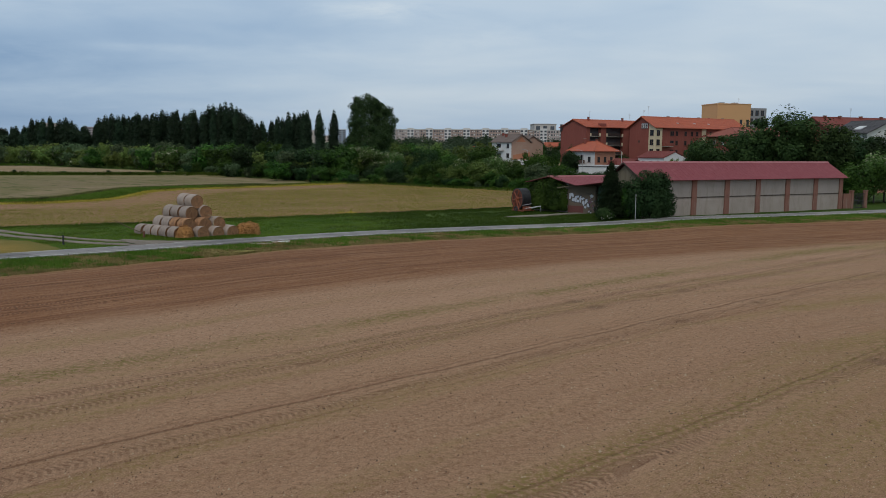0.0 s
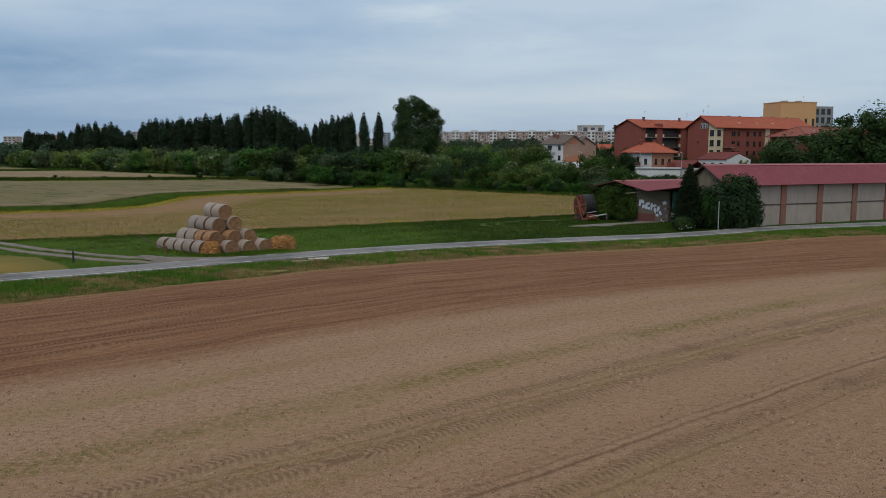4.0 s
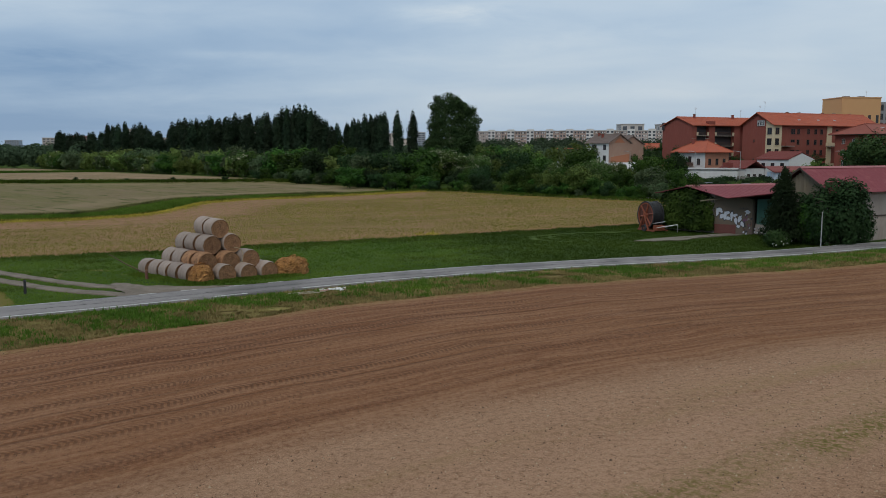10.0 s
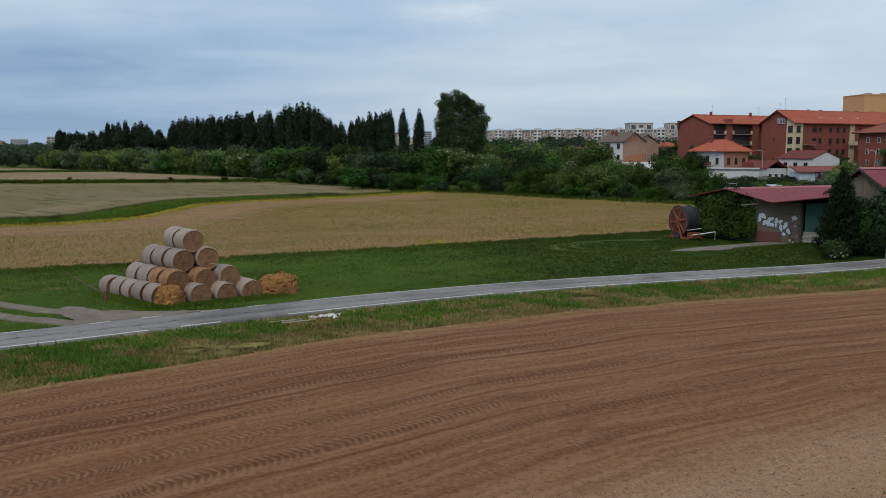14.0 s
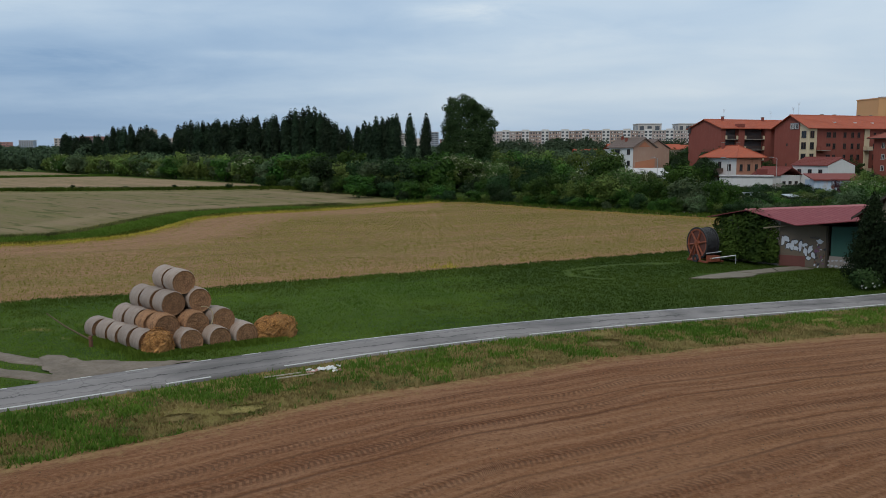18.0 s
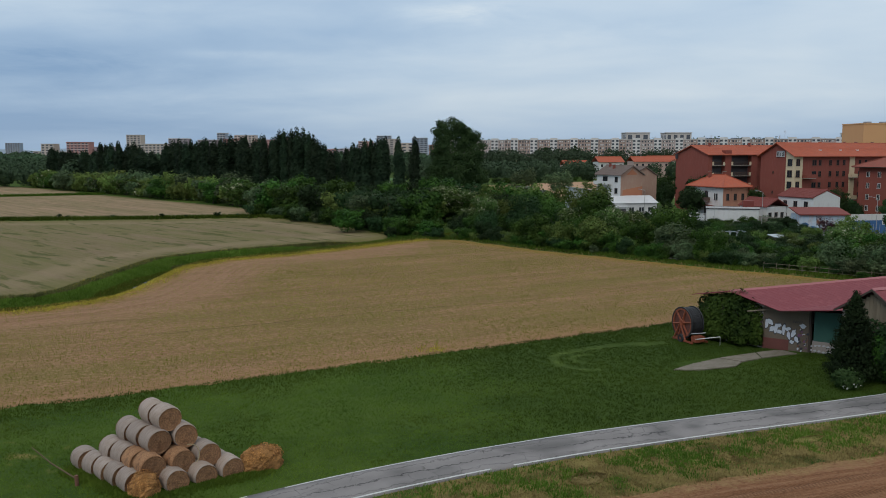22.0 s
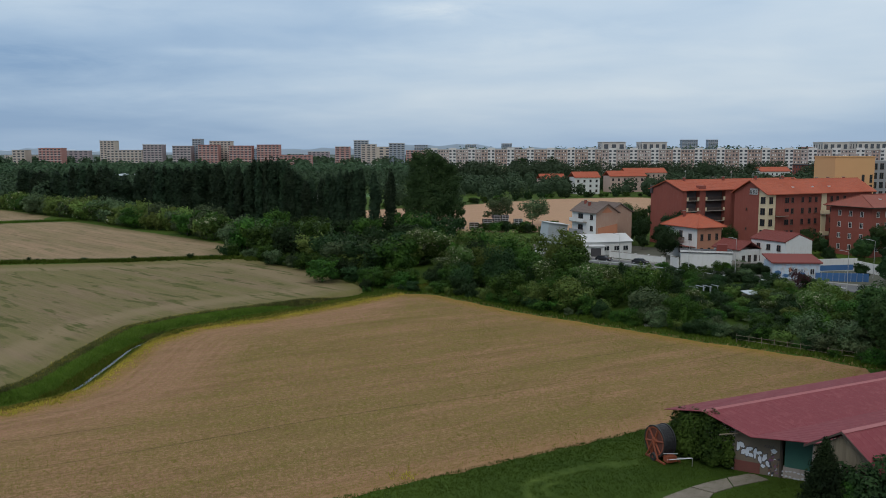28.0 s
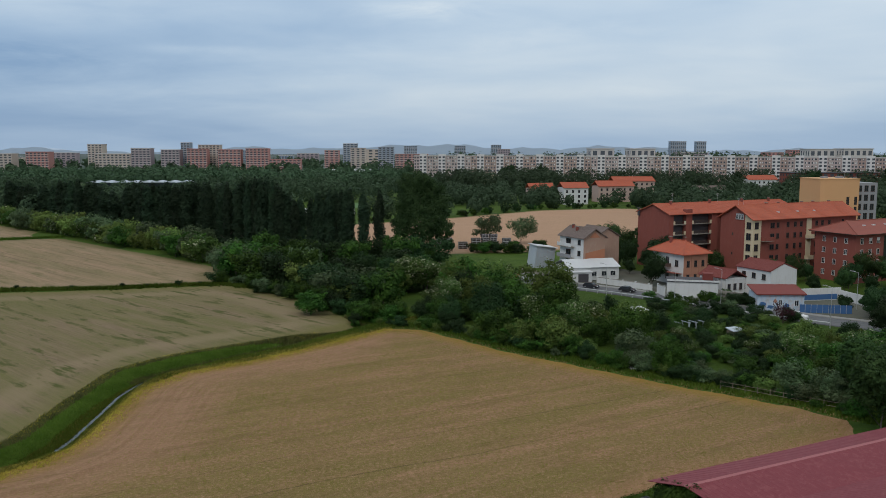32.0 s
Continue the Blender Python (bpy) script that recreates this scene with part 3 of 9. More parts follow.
        lush = ramp(t, noise_tex(t, mapped(t, rowdir, (0.075, 0.36, 1), (0, 0, 0), (5, 2, 0)), 1.0, 4, 0.6), (0.55, 0.0), (0.63, 1.0))
        c = mix_color(t, math_node(t, "MULTIPLY", lush, clumps), c, (0.058, 0.074, 0.016))
        bare = ramp(t, noise_tex(t, mapped(t, rowdir, (0.03, 0.9, 1), (0, 0, 0), (1, 8, 0)), 1.0, 3, 0.5), (0.51, 0.0), (0.6, 1.0))
        c = mix_color(t, math_node(t, "MULTIPLY", bare, 0.12), c, tuple(v * 1.45 for v in soil2))
    line = math_node(t, "MULTIPLY", ramp(t, noise_tex(t, mapped(t, rowdir, (0.012, 0.75, 1), (0, 0, 0), (7, 3, 0)), 1.0, 2, 0.4), (0.64, 0.0), (0.69, 1.0)), streaks)
    c = mix_color(t, line, c, tuple(v * 0.55 for v in soil))
    c = mix_color(t, math_node(t, "MULTIPLY", ramp(t, fine, (0.42, 0.0), (0.72, 1.0)), 0.35), c, tuple(min(1, v * 1.5) for v in soil2))
    e = node(t, "ShaderNodeMapRange", Value=math_node(t, "ADD", attr(t, "verge"), math_node(t, "MULTIPLY_ADD", mid, 4.0, -2.0)))
    e.inputs["From Min"].default_value, e.inputs["From Max"].default_value = 4.6, 0.8
    rim_share = math_node(t, "MULTIPLY", e.outputs[0], 0.66)
    if bare_edge:
        # the gold rim keeps to the ditch and the hedge; towards the meadow it thins out
        south = node(t, "ShaderNodeMapRange", Value=attr(t, "lane"))
        south.inputs["From Min"].default_value, south.inputs["From Max"].default_value = 2.0, 9.0
        rim_share = math_node(t, "MULTIPLY", rim_share, math_node(t, "MULTIPLY_ADD", south.outputs[0], -0.75, 1.0))
    c = mix_color(t, rim_share, c, rim)
    t.links.new(c, b.inputs["Base Color"])
    b.inputs["Roughness"].default_value = 0.95
    b.inputs["Specular IOR Level"].default_value = 0.06
    bumped(t, b, math_node(t, "ADD", math_node(t, "ADD", fine, mid), rows), 0.8, 0.1)
    return m


def make_asphalt(name, col, col2, patch, worn=1.0):
    m, t, b = blank(name)
    w = world_pos(t)
    mid = attr(t, "across")
    big, fine = noise_tex(t, w, 0.35, 5, 0.65), noise_tex(t, w, 30, 4, 0.7)
    c = mix_color(t, ramp(t, big, (0.35, 0.0), (0.65, 1.0)), col, col2)
    c = mix_color(t, math_node(t, "MULTIPLY", ramp(t, fine, (0.4, 0.0), (0.7, 1.0)), 0.4), c, tuple(v * 1.3 for v in col2))
    # darker mended stretches and wheel lanes
    mend = ramp(t, noise_tex(t, w, 0.16, 3, 0.5), (0.52, 0.0), (0.6, 1.0))
    c = mix_color(t, math_node(t, "MULTIPLY", mend, 0.65 * worn), c, patch)
    lanes = band(t, math_node(t, "ABSOLUTE", mid), 0.95, 0.45, 0.3, math_node(t, "MULTIPLY_ADD", big, 0.6, -0.3))
    c = mix_color(t, math_node(t, "MULTIPLY", lanes, 0.3), c, tuple(v * 1.25 for v in col2))
    # long wandering cracks and short cross cracks
    bend = math_node(t, "MULTIPLY_ADD", noise_tex(t, w, 0.5, 6, 0.75), 1.8, -0.9)
    where = ramp(t, noise_tex(t, w, 0.2, 3, 0.6), (0.36, 0.0), (0.48, 1.0))
    for off, k in ((-0.15, 1.0), (0.95, 0.6), (-1.2, 0.55)):
        crack = math_node(t, "ABSOLUTE", math_node(t, "ADD", math_node(t, "SUBTRACT", mid, off), bend))
        c = mix_color(t, math_node(t, "MULTIPLY", math_node(t, "MULTIPLY", ramp(t, crack, (0.0, 1.0), (0.09, 0.0)), where), 0.9 * k * worn), c, (0.022, 0.021, 0.021))
    cell = t.nodes.new("ShaderNodeTexVoronoi")
    cell.feature = "DISTANCE_TO_EDGE"
    cell.inputs["Scale"].default_value = 0.9
    t.links.new(mix_color(t, 0.12, w, node(t, "ShaderNodeTexNoise", Scale=1.5, Detail=4.0, Vector=w).outputs[1], "ADD"), cell.inputs["Vector"])
    net = math_node(t, "MULTIPLY", ramp(t, cell.outputs[0], (0.0, 1.0), (0.035, 0.0)), ramp(t, noise_tex(t, w, 0.3, 3, 0.6, 0.3), (0.52, 0.0), (0.6, 1.0)))
    c = mix_color(t, math_node(t, "MULTIPLY", net, 0.5 * worn), c, (0.03, 0.028, 0.027))
    t.links.new(c, b.inputs["Base Color"])
    b.inputs["Roughness"].default_value = 0.85
    b.inputs["Specular IOR Level"].default_value = 0.3
    bumped(t, b, fine, 0.3, 0.01)
    return m


M_GRASS = make_grass()
M_SOIL = make_soil()
M_CROP1 = make_crop("young crop on brown soil", (0.245, 0.127, 0.077), (0.31, 0.168, 0.108), (0.15, 0.115, 0.03), 0.6, -26, (0.25, 0.155, 0.022), 0.15, 0.0, True)
M_CROP2 = make_crop("sparse crop on grey soil", (0.15, 0.106, 0.067), (0.195, 0.14, 0.09), (0.115, 0.12, 0.036), 0.85, 46, (0.15, 0.135, 0.05), 0.12, 0.95)
M_CROP3 = make_crop("bare grey-brown soil", (0.235, 0.158, 0.1), (0.27, 0.185, 0.118), (0.11, 0.11, 0.045), 0.7, 48, (0.13, 0.12, 0.05), 0.8, 0.4)
M_CROPF = make_crop("bare pink-brown soil", (0.33, 0.2, 0.125), (0.36, 0.225, 0.145), (0.2, 0.17, 0.08), 0.15, 20, (0.13, 0.12, 0.05), 0.2)
M_CROPS = make_crop("ripening crop", (0.22, 0.135, 0.035), (0.25, 0.16, 0.045), (0.12, 0.12, 0.03), 0.6, -30, (0.1, 0.11, 0.03), 0.2)
M_ROAD = make_asphalt("worn road asphalt", (0.17, 0.155, 0.15), (0.215, 0.198, 0.192), (0.085, 0.08, 0.078))
M_STREET = make_asphalt("street asphalt", (0.095, 0.095, 0.1), (0.125, 0.124, 0.126), (0.07, 0.07, 0.074), 0.3)
M_TRACK = surface("pale gravel track", (0.24, 0.195, 0.155), (0.085, 0.066, 0.046), 0.95, 0.7, 6, 1.0, 0.5, stain=(0.1, 0.078, 0.045))
M_PAINT = surface("worn white road paint", (0.62, 0.62, 0.6), (0.3, 0.3, 0.29), 0.7, 2.5, 18, 0.8, 0.1)
M_WATER, wtree, wb = blank("still ditch water")
wb.inputs["Base Color"].default_value, wb.inputs["Roughness"].default_value = (0.05, 0.055, 0.04, 1), 0.08
bumped(wtree, wb, noise_tex(wtree, world_pos(wtree), 3, 3), 0.05, 0.02)

# ---- ground: one sheet cut along the field edges ----


def steps(lo, hi, fine, far_lo, far_hi, grow=1.16):
    mid = list(np.arange(lo, hi + fine / 2, fine))
    a, d = [], fine
    v = lo
    while v > far_lo:
        d *= grow
        v -= d
        a.append(v)
    b, d = [], fine
    v = hi
    while v < far_hi:
        d *= grow
        v += d
        b.append(v)
    return np.array(a[::-1] + mid + b)


gx = steps(-62, 82, 0.8, -4500, 4500)
gy = steps(0, 215, 0.8, -1500, 5200, 1.13)
gxx, gyy = np.meshgrid(gx, gy)
pts = np.stack([gxx.ravel(), gyy.ravel()], 1)
idx = np.arange(len(pts)).reshape(gxx.shape)
q = np.stack([idx[:-1, :-1], idx[:-1, 1:], idx[1:, 1:], idx[1:, :-1]], -1).reshape(-1, 4)
tris = np.concatenate([q[:, [0, 1, 2]], q[:, [0, 2, 3]]])


def split(points, faces, f):
    """Cuts triangles along f = 0: points, faces within, faces without."""
    s = f[faces] > 0
    n = s.sum(1)
    keep, rest, cut = [faces[n == 3]], [faces[n == 0]], faces[(n == 1) | (n == 2)]
    extra, made, kin, kout, base = [], {}, [], [], len(points)

    def between(i, j):
        key = (min(i, j), max(i, j))
        if key not in made:
            a = f[i] / (f[i] - f[j])
            made[key] = base + len(extra)
            extra.append(points[i] + a * (points[j] - points[i]))
        return made[key]

    for tri in cut.tolist():
        sides = [f[i] > 0 for i in tri]
        lone = sides.index(True) if sum(sides) == 1 else sides.index(False)
        a, b, c = tri[lone], tri[(lone + 1) % 3], tri[(lone + 2) % 3]
        ab, ac = between(a, b), between(a, c)
        one, two = [(a, ab, ac)], [(ab, b, c), (ab, c, ac)]
        kin += one if sides[lone] else two
        kout += two if sides[lone] else one
    pts2 = np.concatenate([points, np.array(extra)]) if extra else points
    keep.append(np.array(kin, int).reshape(-1, 3))
    rest.append(np.array(kout, int).reshape(-1, 3))
    return pts2, np.concatenate(keep), np.concatenate(rest)


EDGE_PALE = [(-90, -20), (-40, 8), (-15, 25), (-6.5, 31), (-1.8, 35.4), (4.9, 39.3), (12.7, 43.6), (44, 56.5), (100, 76)]
WEEDS = [(-40, -3), (-11.9, 16.8), (-1.5, 24.4), (18.6, 38), (41.2, 52.5), (90, 80)]
TRAM = [(-80, 79), (-23.9, 105), (-8.3, 113.2), (1, 117.3), (11.1, 121), (22.7, 126.8), (36.4, 132.9), (60, 144)]
LANE = [(-40, -14), (-5.3, 10.4), (2.3, 15.5), (16, 25.2), (29, 34), (80, 68)]


def left_of(px, py, line):
    """Distance to a line with a sign: positive on its near (lower) side."""
    d, _ = to_line(px, py, line)
    lx, ly = np.array([p[0] for p in line]), np.array([p[1] for p in line])
    return np.where(py < np.interp(px, lx, ly), d, -d)


def trodden(px, py):
    """Where wheels turned in circles on the meadow, and the lane along its far edge."""
    a = np.abs(np.hypot(px - 14.2, (py - 92.6) * 0.95) - 2.9)
    b = np.abs(np.hypot(px - 14.6, (py - 92.9) * 0.95) - 1.5)
    lane, _ = to_line(px, py, [(13, 95.6), (15.5, 96.8), (19, 98.4), (22.5, 98.6)])
    west = smooth(16.5, 12.5, px)
    return np.maximum.reduce([0.8 * smooth(0.55, 0.1, a) * west, 0.7 * smooth(0.45, 0.1, b) * west, 0.45 * smooth(1.1, 0.2, lane)])


def rank_growth(px, py):
    """Thick dark growth on the meadow towards the farm buildings and under the hedge belts."""
    belt_ = inside(px, py, [(-4, 205), (24, 176), (66, 131), (110, 130), (122, 168), (82, 203), (36, 251), (4, 281), (-52, 290), (-46, 254), (-20, 224)])
    return 0.95 * smooth(-2, 2, belt_) + np.clip(smooth(-6, 14, px + 0.25 * (py - 85)) * smooth(125, 112, py) + 0.25 * rough_xy(px, py, 11.0, 5.0), 0, 1) * smooth(60, 66, py)


def sheet(name, faces, mat, poly, label, category):
    used, inv = np.unique(faces, return_inverse=True)
    p = pts[used]
    z = height(p[:, 0], p[:, 1])
    me = quick_mesh(name, np.column_stack([p, z]), inv.reshape(-1, 3), mat, True)

    def put(key, values):
        me.attributes.new(key, "FLOAT", "POINT").data.foreach_set("value", np.asarray(values, dtype=np.float32))

    if name == "ground":
        dv, _ = to_line(p[:, 0], p[:, 1], VERGE)
        put("trodden", trodden(p[:, 0], p[:, 1]))
        put("plain", smooth(600, 1300, np.hypot(p[:, 0], p[:, 1])))
        put("rank", rank_growth(p[:, 0], p[:, 1]))
        dr, _ = to_line(p[:, 0], p[:, 1], ROAD)
        between_them = smooth(9.0, 5.0, dv) * smooth(10, 7, dr)
        dd, _ = to_line(p[:, 0], p[:, 1], DITCH)
        patch = 0.42 * smooth(6.0, 2.0, np.hypot((p[:, 0] + 22.5) * 0.7, p[:, 1] - 70.5))
        put("dry", np.maximum.reduce([between_them, patch, 0.55 * smooth(6.5, 4.5, dd) * smooth(3.0, 4.0, dd), 0.25 * smooth(500, 900, p[:, 1])]))
    else:
        put("verge", inside(p[:, 0], p[:, 1], poly))
        if poly is F_ONE:
            far, run = to_line(p[:, 0], p[:, 1], DITCH)
            put("row", far)
            put("along", run)
            put("lane", left_of(p[:, 0], p[:, 1], TRAM))
        if name == "ploughed_field":
            put("edge", left_of(p[:, 0], p[:, 1], EDGE_PALE))
            put("along", to_line(p[:, 0], p[:, 1], VERGE)[1])
            put("row", left_of(p[:, 0], p[:, 1], WEEDS))
            put("lane", left_of(p[:, 0], p[:, 1], LANE))
    return solid(name, me, mat, label, category, "structure")


rest = tris
FIELDS = [("ploughed_field", F_NEAR, M_SOIL, "bare brown worked field with pale stubble and tyre tracks"), ("crop_field", F_ONE, M_CROP1, "wide field of sparse young crop on brown soil"),
          ("crop_field", F_SMALL, M_CROPS, "small field of ripening orange-brown crop beside the road"), ("crop_field", F_TWO, M_CROP2, "grey-brown field with green streaks beyond the ditch"),
          ("crop_field", F_THREE, M_CROP3, "bare grey-brown field along the hedge"), ("crop_field", F_FOUR, M_CROP3, "far bare grey-brown field"), ("crop_field", F_FAR, M_CROPF, "bare pink-brown field behind the houses")]
for fname, poly, fmat, flabel in FIELDS:
    f = inside(pts[:, 0], pts[:, 1], poly)
    f = f + 0.35 * rough_xy(pts[:, 0], pts[:, 1], 3.1) + 0.2 * rough_xy(pts[:, 0], pts[:, 1], 11.0, 2.0)
    f[np.abs(f) < 1e-6] = 1e-6
    pts, mine, rest = split(pts, rest, f)
    sheet(fname, mine, fmat, poly, flabel, "field")
sheet("ground", rest, M_GRASS, None, "green meadow and grassy ground to the horizon", "ground")


def resample(line, step):
    out = []
    for (ax, ay), (bx, by) in zip(line, line[1:]):
        n = max(1, int(math.hypot(bx - ax, by - ay) / step))
        out += [(ax + (bx - ax) * i / n, ay + (by - ay) * i / n) for i in range(n)]
    out.append(line[-1])
    p = np.array(out)
    for _ in range(10 if step < 2 else 1):
        p[1:-1] = 0.25 * p[:-2] + 0.5 * p[1:-1] + 0.25 * p[2:]
    return p


def ribbon(line, left, right, lift, step=1.0, skirt=0.25, across=6, wobble=0.0):
    """A strip along a line between two offsets, with sides that go into the ground. Returns corners, faces and the offset of each corner."""
    p = resample(line, step)
    d = np.gradient(p, axis=0)
    d /= np.hypot(d[:, 0], d[:, 1])[:, None]
    nrm = np.stack([-d[:, 1], d[:, 0]], 1)
    offs = np.linspace(right, left, across + 1)
    rows, offset = [], []
    for k, o in enumerate(np.concatenate([[offs[0]], offs, [offs[-1]]])):
        w = wobble * rough_xy(p[:, 0], p[:, 1], 2.3, k * 0.0 + (3.0 if o > 0 else 0.0)) if k in (0, 1, across + 1, across + 2) else 0.0
        xy = p + nrm * (o + np.reshape(w, (-1, 1)) if wobble else o)
        z = height(xy[:, 0], xy[:, 1]) + lift
        if k in (0, across + 2):
            z = z - skirt
        rows.append(np.column_stack([xy, z]))
        offset.append(np.full(len(p), o))
    n, mrow = len(p), len(rows)
    v = np.stack(rows, 1).reshape(-1, 3)
    i = np.arange((n - 1) * (mrow - 1))
    a = (i // (mrow - 1)) * mrow + i % (mrow - 1)
    return v, np.stack([a, a + 1, a + mrow + 1, a + mrow], 1)[:, ::-1], np.stack(offset, 1).ravel()


def strip(name, line, left, right, lift, mat, label, category, step=1.0, wobble=0.0, skirt=0.25):
    v, f, o = ribbon(line, left, right, lift, step, wobble=wobble, skirt=skirt)
    me = quick_mesh(name, v, f, mat, True)
    me.attributes.new("across", "FLOAT", "POINT").data.foreach_set("value", o.astype(np.float32))
    return solid(name, me, mat, label, category, "structure")


strip("road", ROAD, 1.55, -1.9, 0.1, M_ROAD, "narrow worn grey asphalt country road with cracks", "road", wobble=0.03)


def stretch(line, x0, x1):
    """The part of a line between two places along x."""
    r = resample(line, 0.5)
    return [tuple(v) for v in r[(r[:, 0] > x0) & (r[:, 0] < x1)]]


for x0, x1 in ((-40, -14.3), (-13.2, -11.4), (-8.8, 3.5), (4.4, 200)):
    strip("road_marking", stretch(ROAD, x0, x1), -1.66, -1.8, 0.115, M_PAINT, "worn white edge line along the road", "road marking", skirt=0.01)
for x0, x1 in ((-26, -18.2), (-16.6, -15.2), (-14.3, -13.0), (-11.9, -10.6), (-9.4, -8.2), (-6.8, 200)):
    strip("road_marking", stretch(ROAD, x0, x1), 1.5, 1.4, 0.115, M_PAINT, "worn white edge line along the road", "road marking", skirt=0.01)
APRON = [(-20.4, 64.9), (-17.7, 63.4), (-14.5, 63.0), (-11.8, 63.3), (-14.6, 60.8), (-17.9, 58.8), (-18.2, 59.6), (-18.1, 60.8), (-19.2, 62.0), (-20.0, 63.4)]
ax, ay = np.meshgrid(np.arange(-23.4, -11, 0.2), np.arange(57.6, 66.8, 0.2))
af = inside(ax.ravel(), ay.ravel(), APRON) + 0.25 * rough_xy(ax.ravel(), ay.ravel(), 1.7)
aidx = np.arange(ax.size).reshape(ax.shape)
aq = np.stack([aidx[:-1, :-1], aidx[:-1, 1:], aidx[1:, 1:], aidx[1:, :-1]], -1).reshape(-1, 4)
apts, aface, _ = split(np.stack([ax.ravel(), ay.ravel()], 1), np.concatenate([aq[:, [0, 1, 2]], aq[:, [0, 2, 3]]]), np.where(np.abs(af) < 1e-6, 1e-6, af))
used, inv = np.unique(aface, return_inverse=True)
apts = apts[used]
solid("gravel_apron", quick_mesh("gravel_apron", np.column_stack([apts, height(apts[:, 0], apts[:, 1]) + 0.075]), inv.reshape(-1, 3), M_TRACK, True), M_TRACK,
      "trampled grey gravel where the farm track meets the road", "gravel", "structure")
strip("track", SIDE, 1.5, 0.5, 0.05, M_TRACK, "pale gravel wheel track of a farm lane", "track", wobble=0.15)
strip("track", SIDE, -0.5, -1.5, 0.05, M_TRACK, "pale gravel wheel track of a farm lane", "track", wobble=0.15)
strip("street", STREET, 4.2, -4.2, 0.08, M_STREET, "two-lane grey asphalt street past the houses", "street", 3.0)
strip("yard_paving", STREET[2:9], 38.0, 6.3, 0.03, surface("grey-brown yard gravel", (0.12, 0.11, 0.092), (0.06, 0.068, 0.04), 0.95, 0.15, 3, 1.0, 0.4), "grey-brown gravel yards about the houses", "yard", 3.0)
strip("pavement", STREET, 6.2, 4.4, 0.2, surface("pavement concrete", (0.25, 0.24, 0.225), rough=0.9), "pale concrete pavement along the house walls", "pavement", 3.0)
strip("water", DITCH[4:9], 0.34, -0.34, 0.1, M_WATER, "narrow still water in the field ditch", "water", 0.6, 0.3)

# ---- trees ----


def ragged(blobs, n, lo, hi, seed):
    """Adds small leaf clumps that stand out from the surface of the larger lobes, mostly on their upper half."""
    rnd = random.Random(seed)
    out = list(blobs)
    for _ in range(n):
        x, y, z, rx, ry, rz = rnd.choice(blobs)
        a, u = rnd.uniform(0, 6.283), rnd.uniform(-0.35, 1.0)
        w = math.sqrt(max(0.0, 1 - u * u))
        r = rnd.uniform(lo, hi)
        cz = z + rz * u * 0.97
        if cz - r > 0.1:
            out.append((x + rx * w * math.cos(a) * 0.97, y + ry * w * math.sin(a) * 0.97, cz, r, r, r * rnd.uniform(0.7, 1.1)))
    return out


def leaf_mesh(name, blobs, count, size, mat, seed, hollow=0.55, droop=0.0):
    """Many small leaf clumps in and on a set of ellipsoids (x, y, z, rx, ry, rz)."""
    rng = np.random.default_rng(seed)
    blobs = np.array(blobs, float)
    area = blobs[:, 3] * blobs[:, 5] + blobs[:, 4] * blobs[:, 5]
    pick = rng.choice(len(blobs), count, p=area / area.sum())
    d = rng.normal(size=(count, 3))
    d /= np.linalg.norm(d, axis=1)[:, None]
    r = hollow + (1.05 - hollow) * rng.random(count) ** 0.6
    lump = 1 + 0.14 * np.sin(d[:, 0] * 7 + pick) * np.cos(d[:, 2] * 6 + 2 * pick)
    c = blobs[pick, :3] + d * blobs[pick, 3:] * (r * lump)[:, None]
    nrm = d + rng.normal(size=(count, 3)) * 0.34 + (0, 0, 0.2)
    nrm /= np.linalg.norm(nrm, axis=1)[:, None]
    ref = rng.normal(size=(count, 3))
    a = np.cross(nrm, ref)
    a /= np.linalg.norm(a, axis=1)[:, None]
    b = np.cross(nrm, a)
    s = size * (0.55 + 0.9 * rng.random(count))[:, None]
    k = 0.55 + 0.4 * rng.random((count, 1))
    v = np.stack([c - a * s, c - b * s * k + nrm * s * 0.15, c + a * s, c + b * s * k + nrm * s * 0.15], 1)
    v[:, 2, 2] -= droop * s[:, 0]
    v[..., 2] = np.maximum(v[..., 2], 0.02)
    return quick_mesh(name, v.reshape(-1, 3), np.arange(count * 4).reshape(-1, 4), mat)


def limbs(height_, r, lean, seed, start=0.25, count=7, reach=0.3):
    rnd = random.Random(seed)
    s = Shape()
    pts_ = [Vector((0, 0, -0.2))]
    for i in range(1, 6):
        pts_.append(Vector((rnd.uniform(-lean, lean) * i, rnd.uniform(-lean, lean) * i, height_ * i / 5)))
    for i in range(5):
        s.tube(pts_[i], pts_[i + 1], r * (1 - i / 5.5), r * (1 - (i + 1) / 5.5), 7)
    for i in range(count):
        k = start + (0.9 - start) * i / count
        j = min(4, int(k * 5))
        base = pts_[j].lerp(pts_[j + 1], k * 5 - j)
        a = 2.4 * i + rnd.random()
        tip = base + Vector((math.cos(a), math.sin(a), 0.9)) * height_ * reach * (1.1 - k)
        s.tube(base, tip, r * 0.4 * (1 - k * 0.6), r * 0.08, 5)
    return s


def tree_proto(name, label, category, group, trunk, crown, crown_label=""):
    t = thing(name, Matrix.Translation((0, 0, -200)), label, category, group)
    if trunk is not None:
        part("trunk", trunk, M_BARK, t)
    part("crown", crown, None, t, crown_label)
    return t


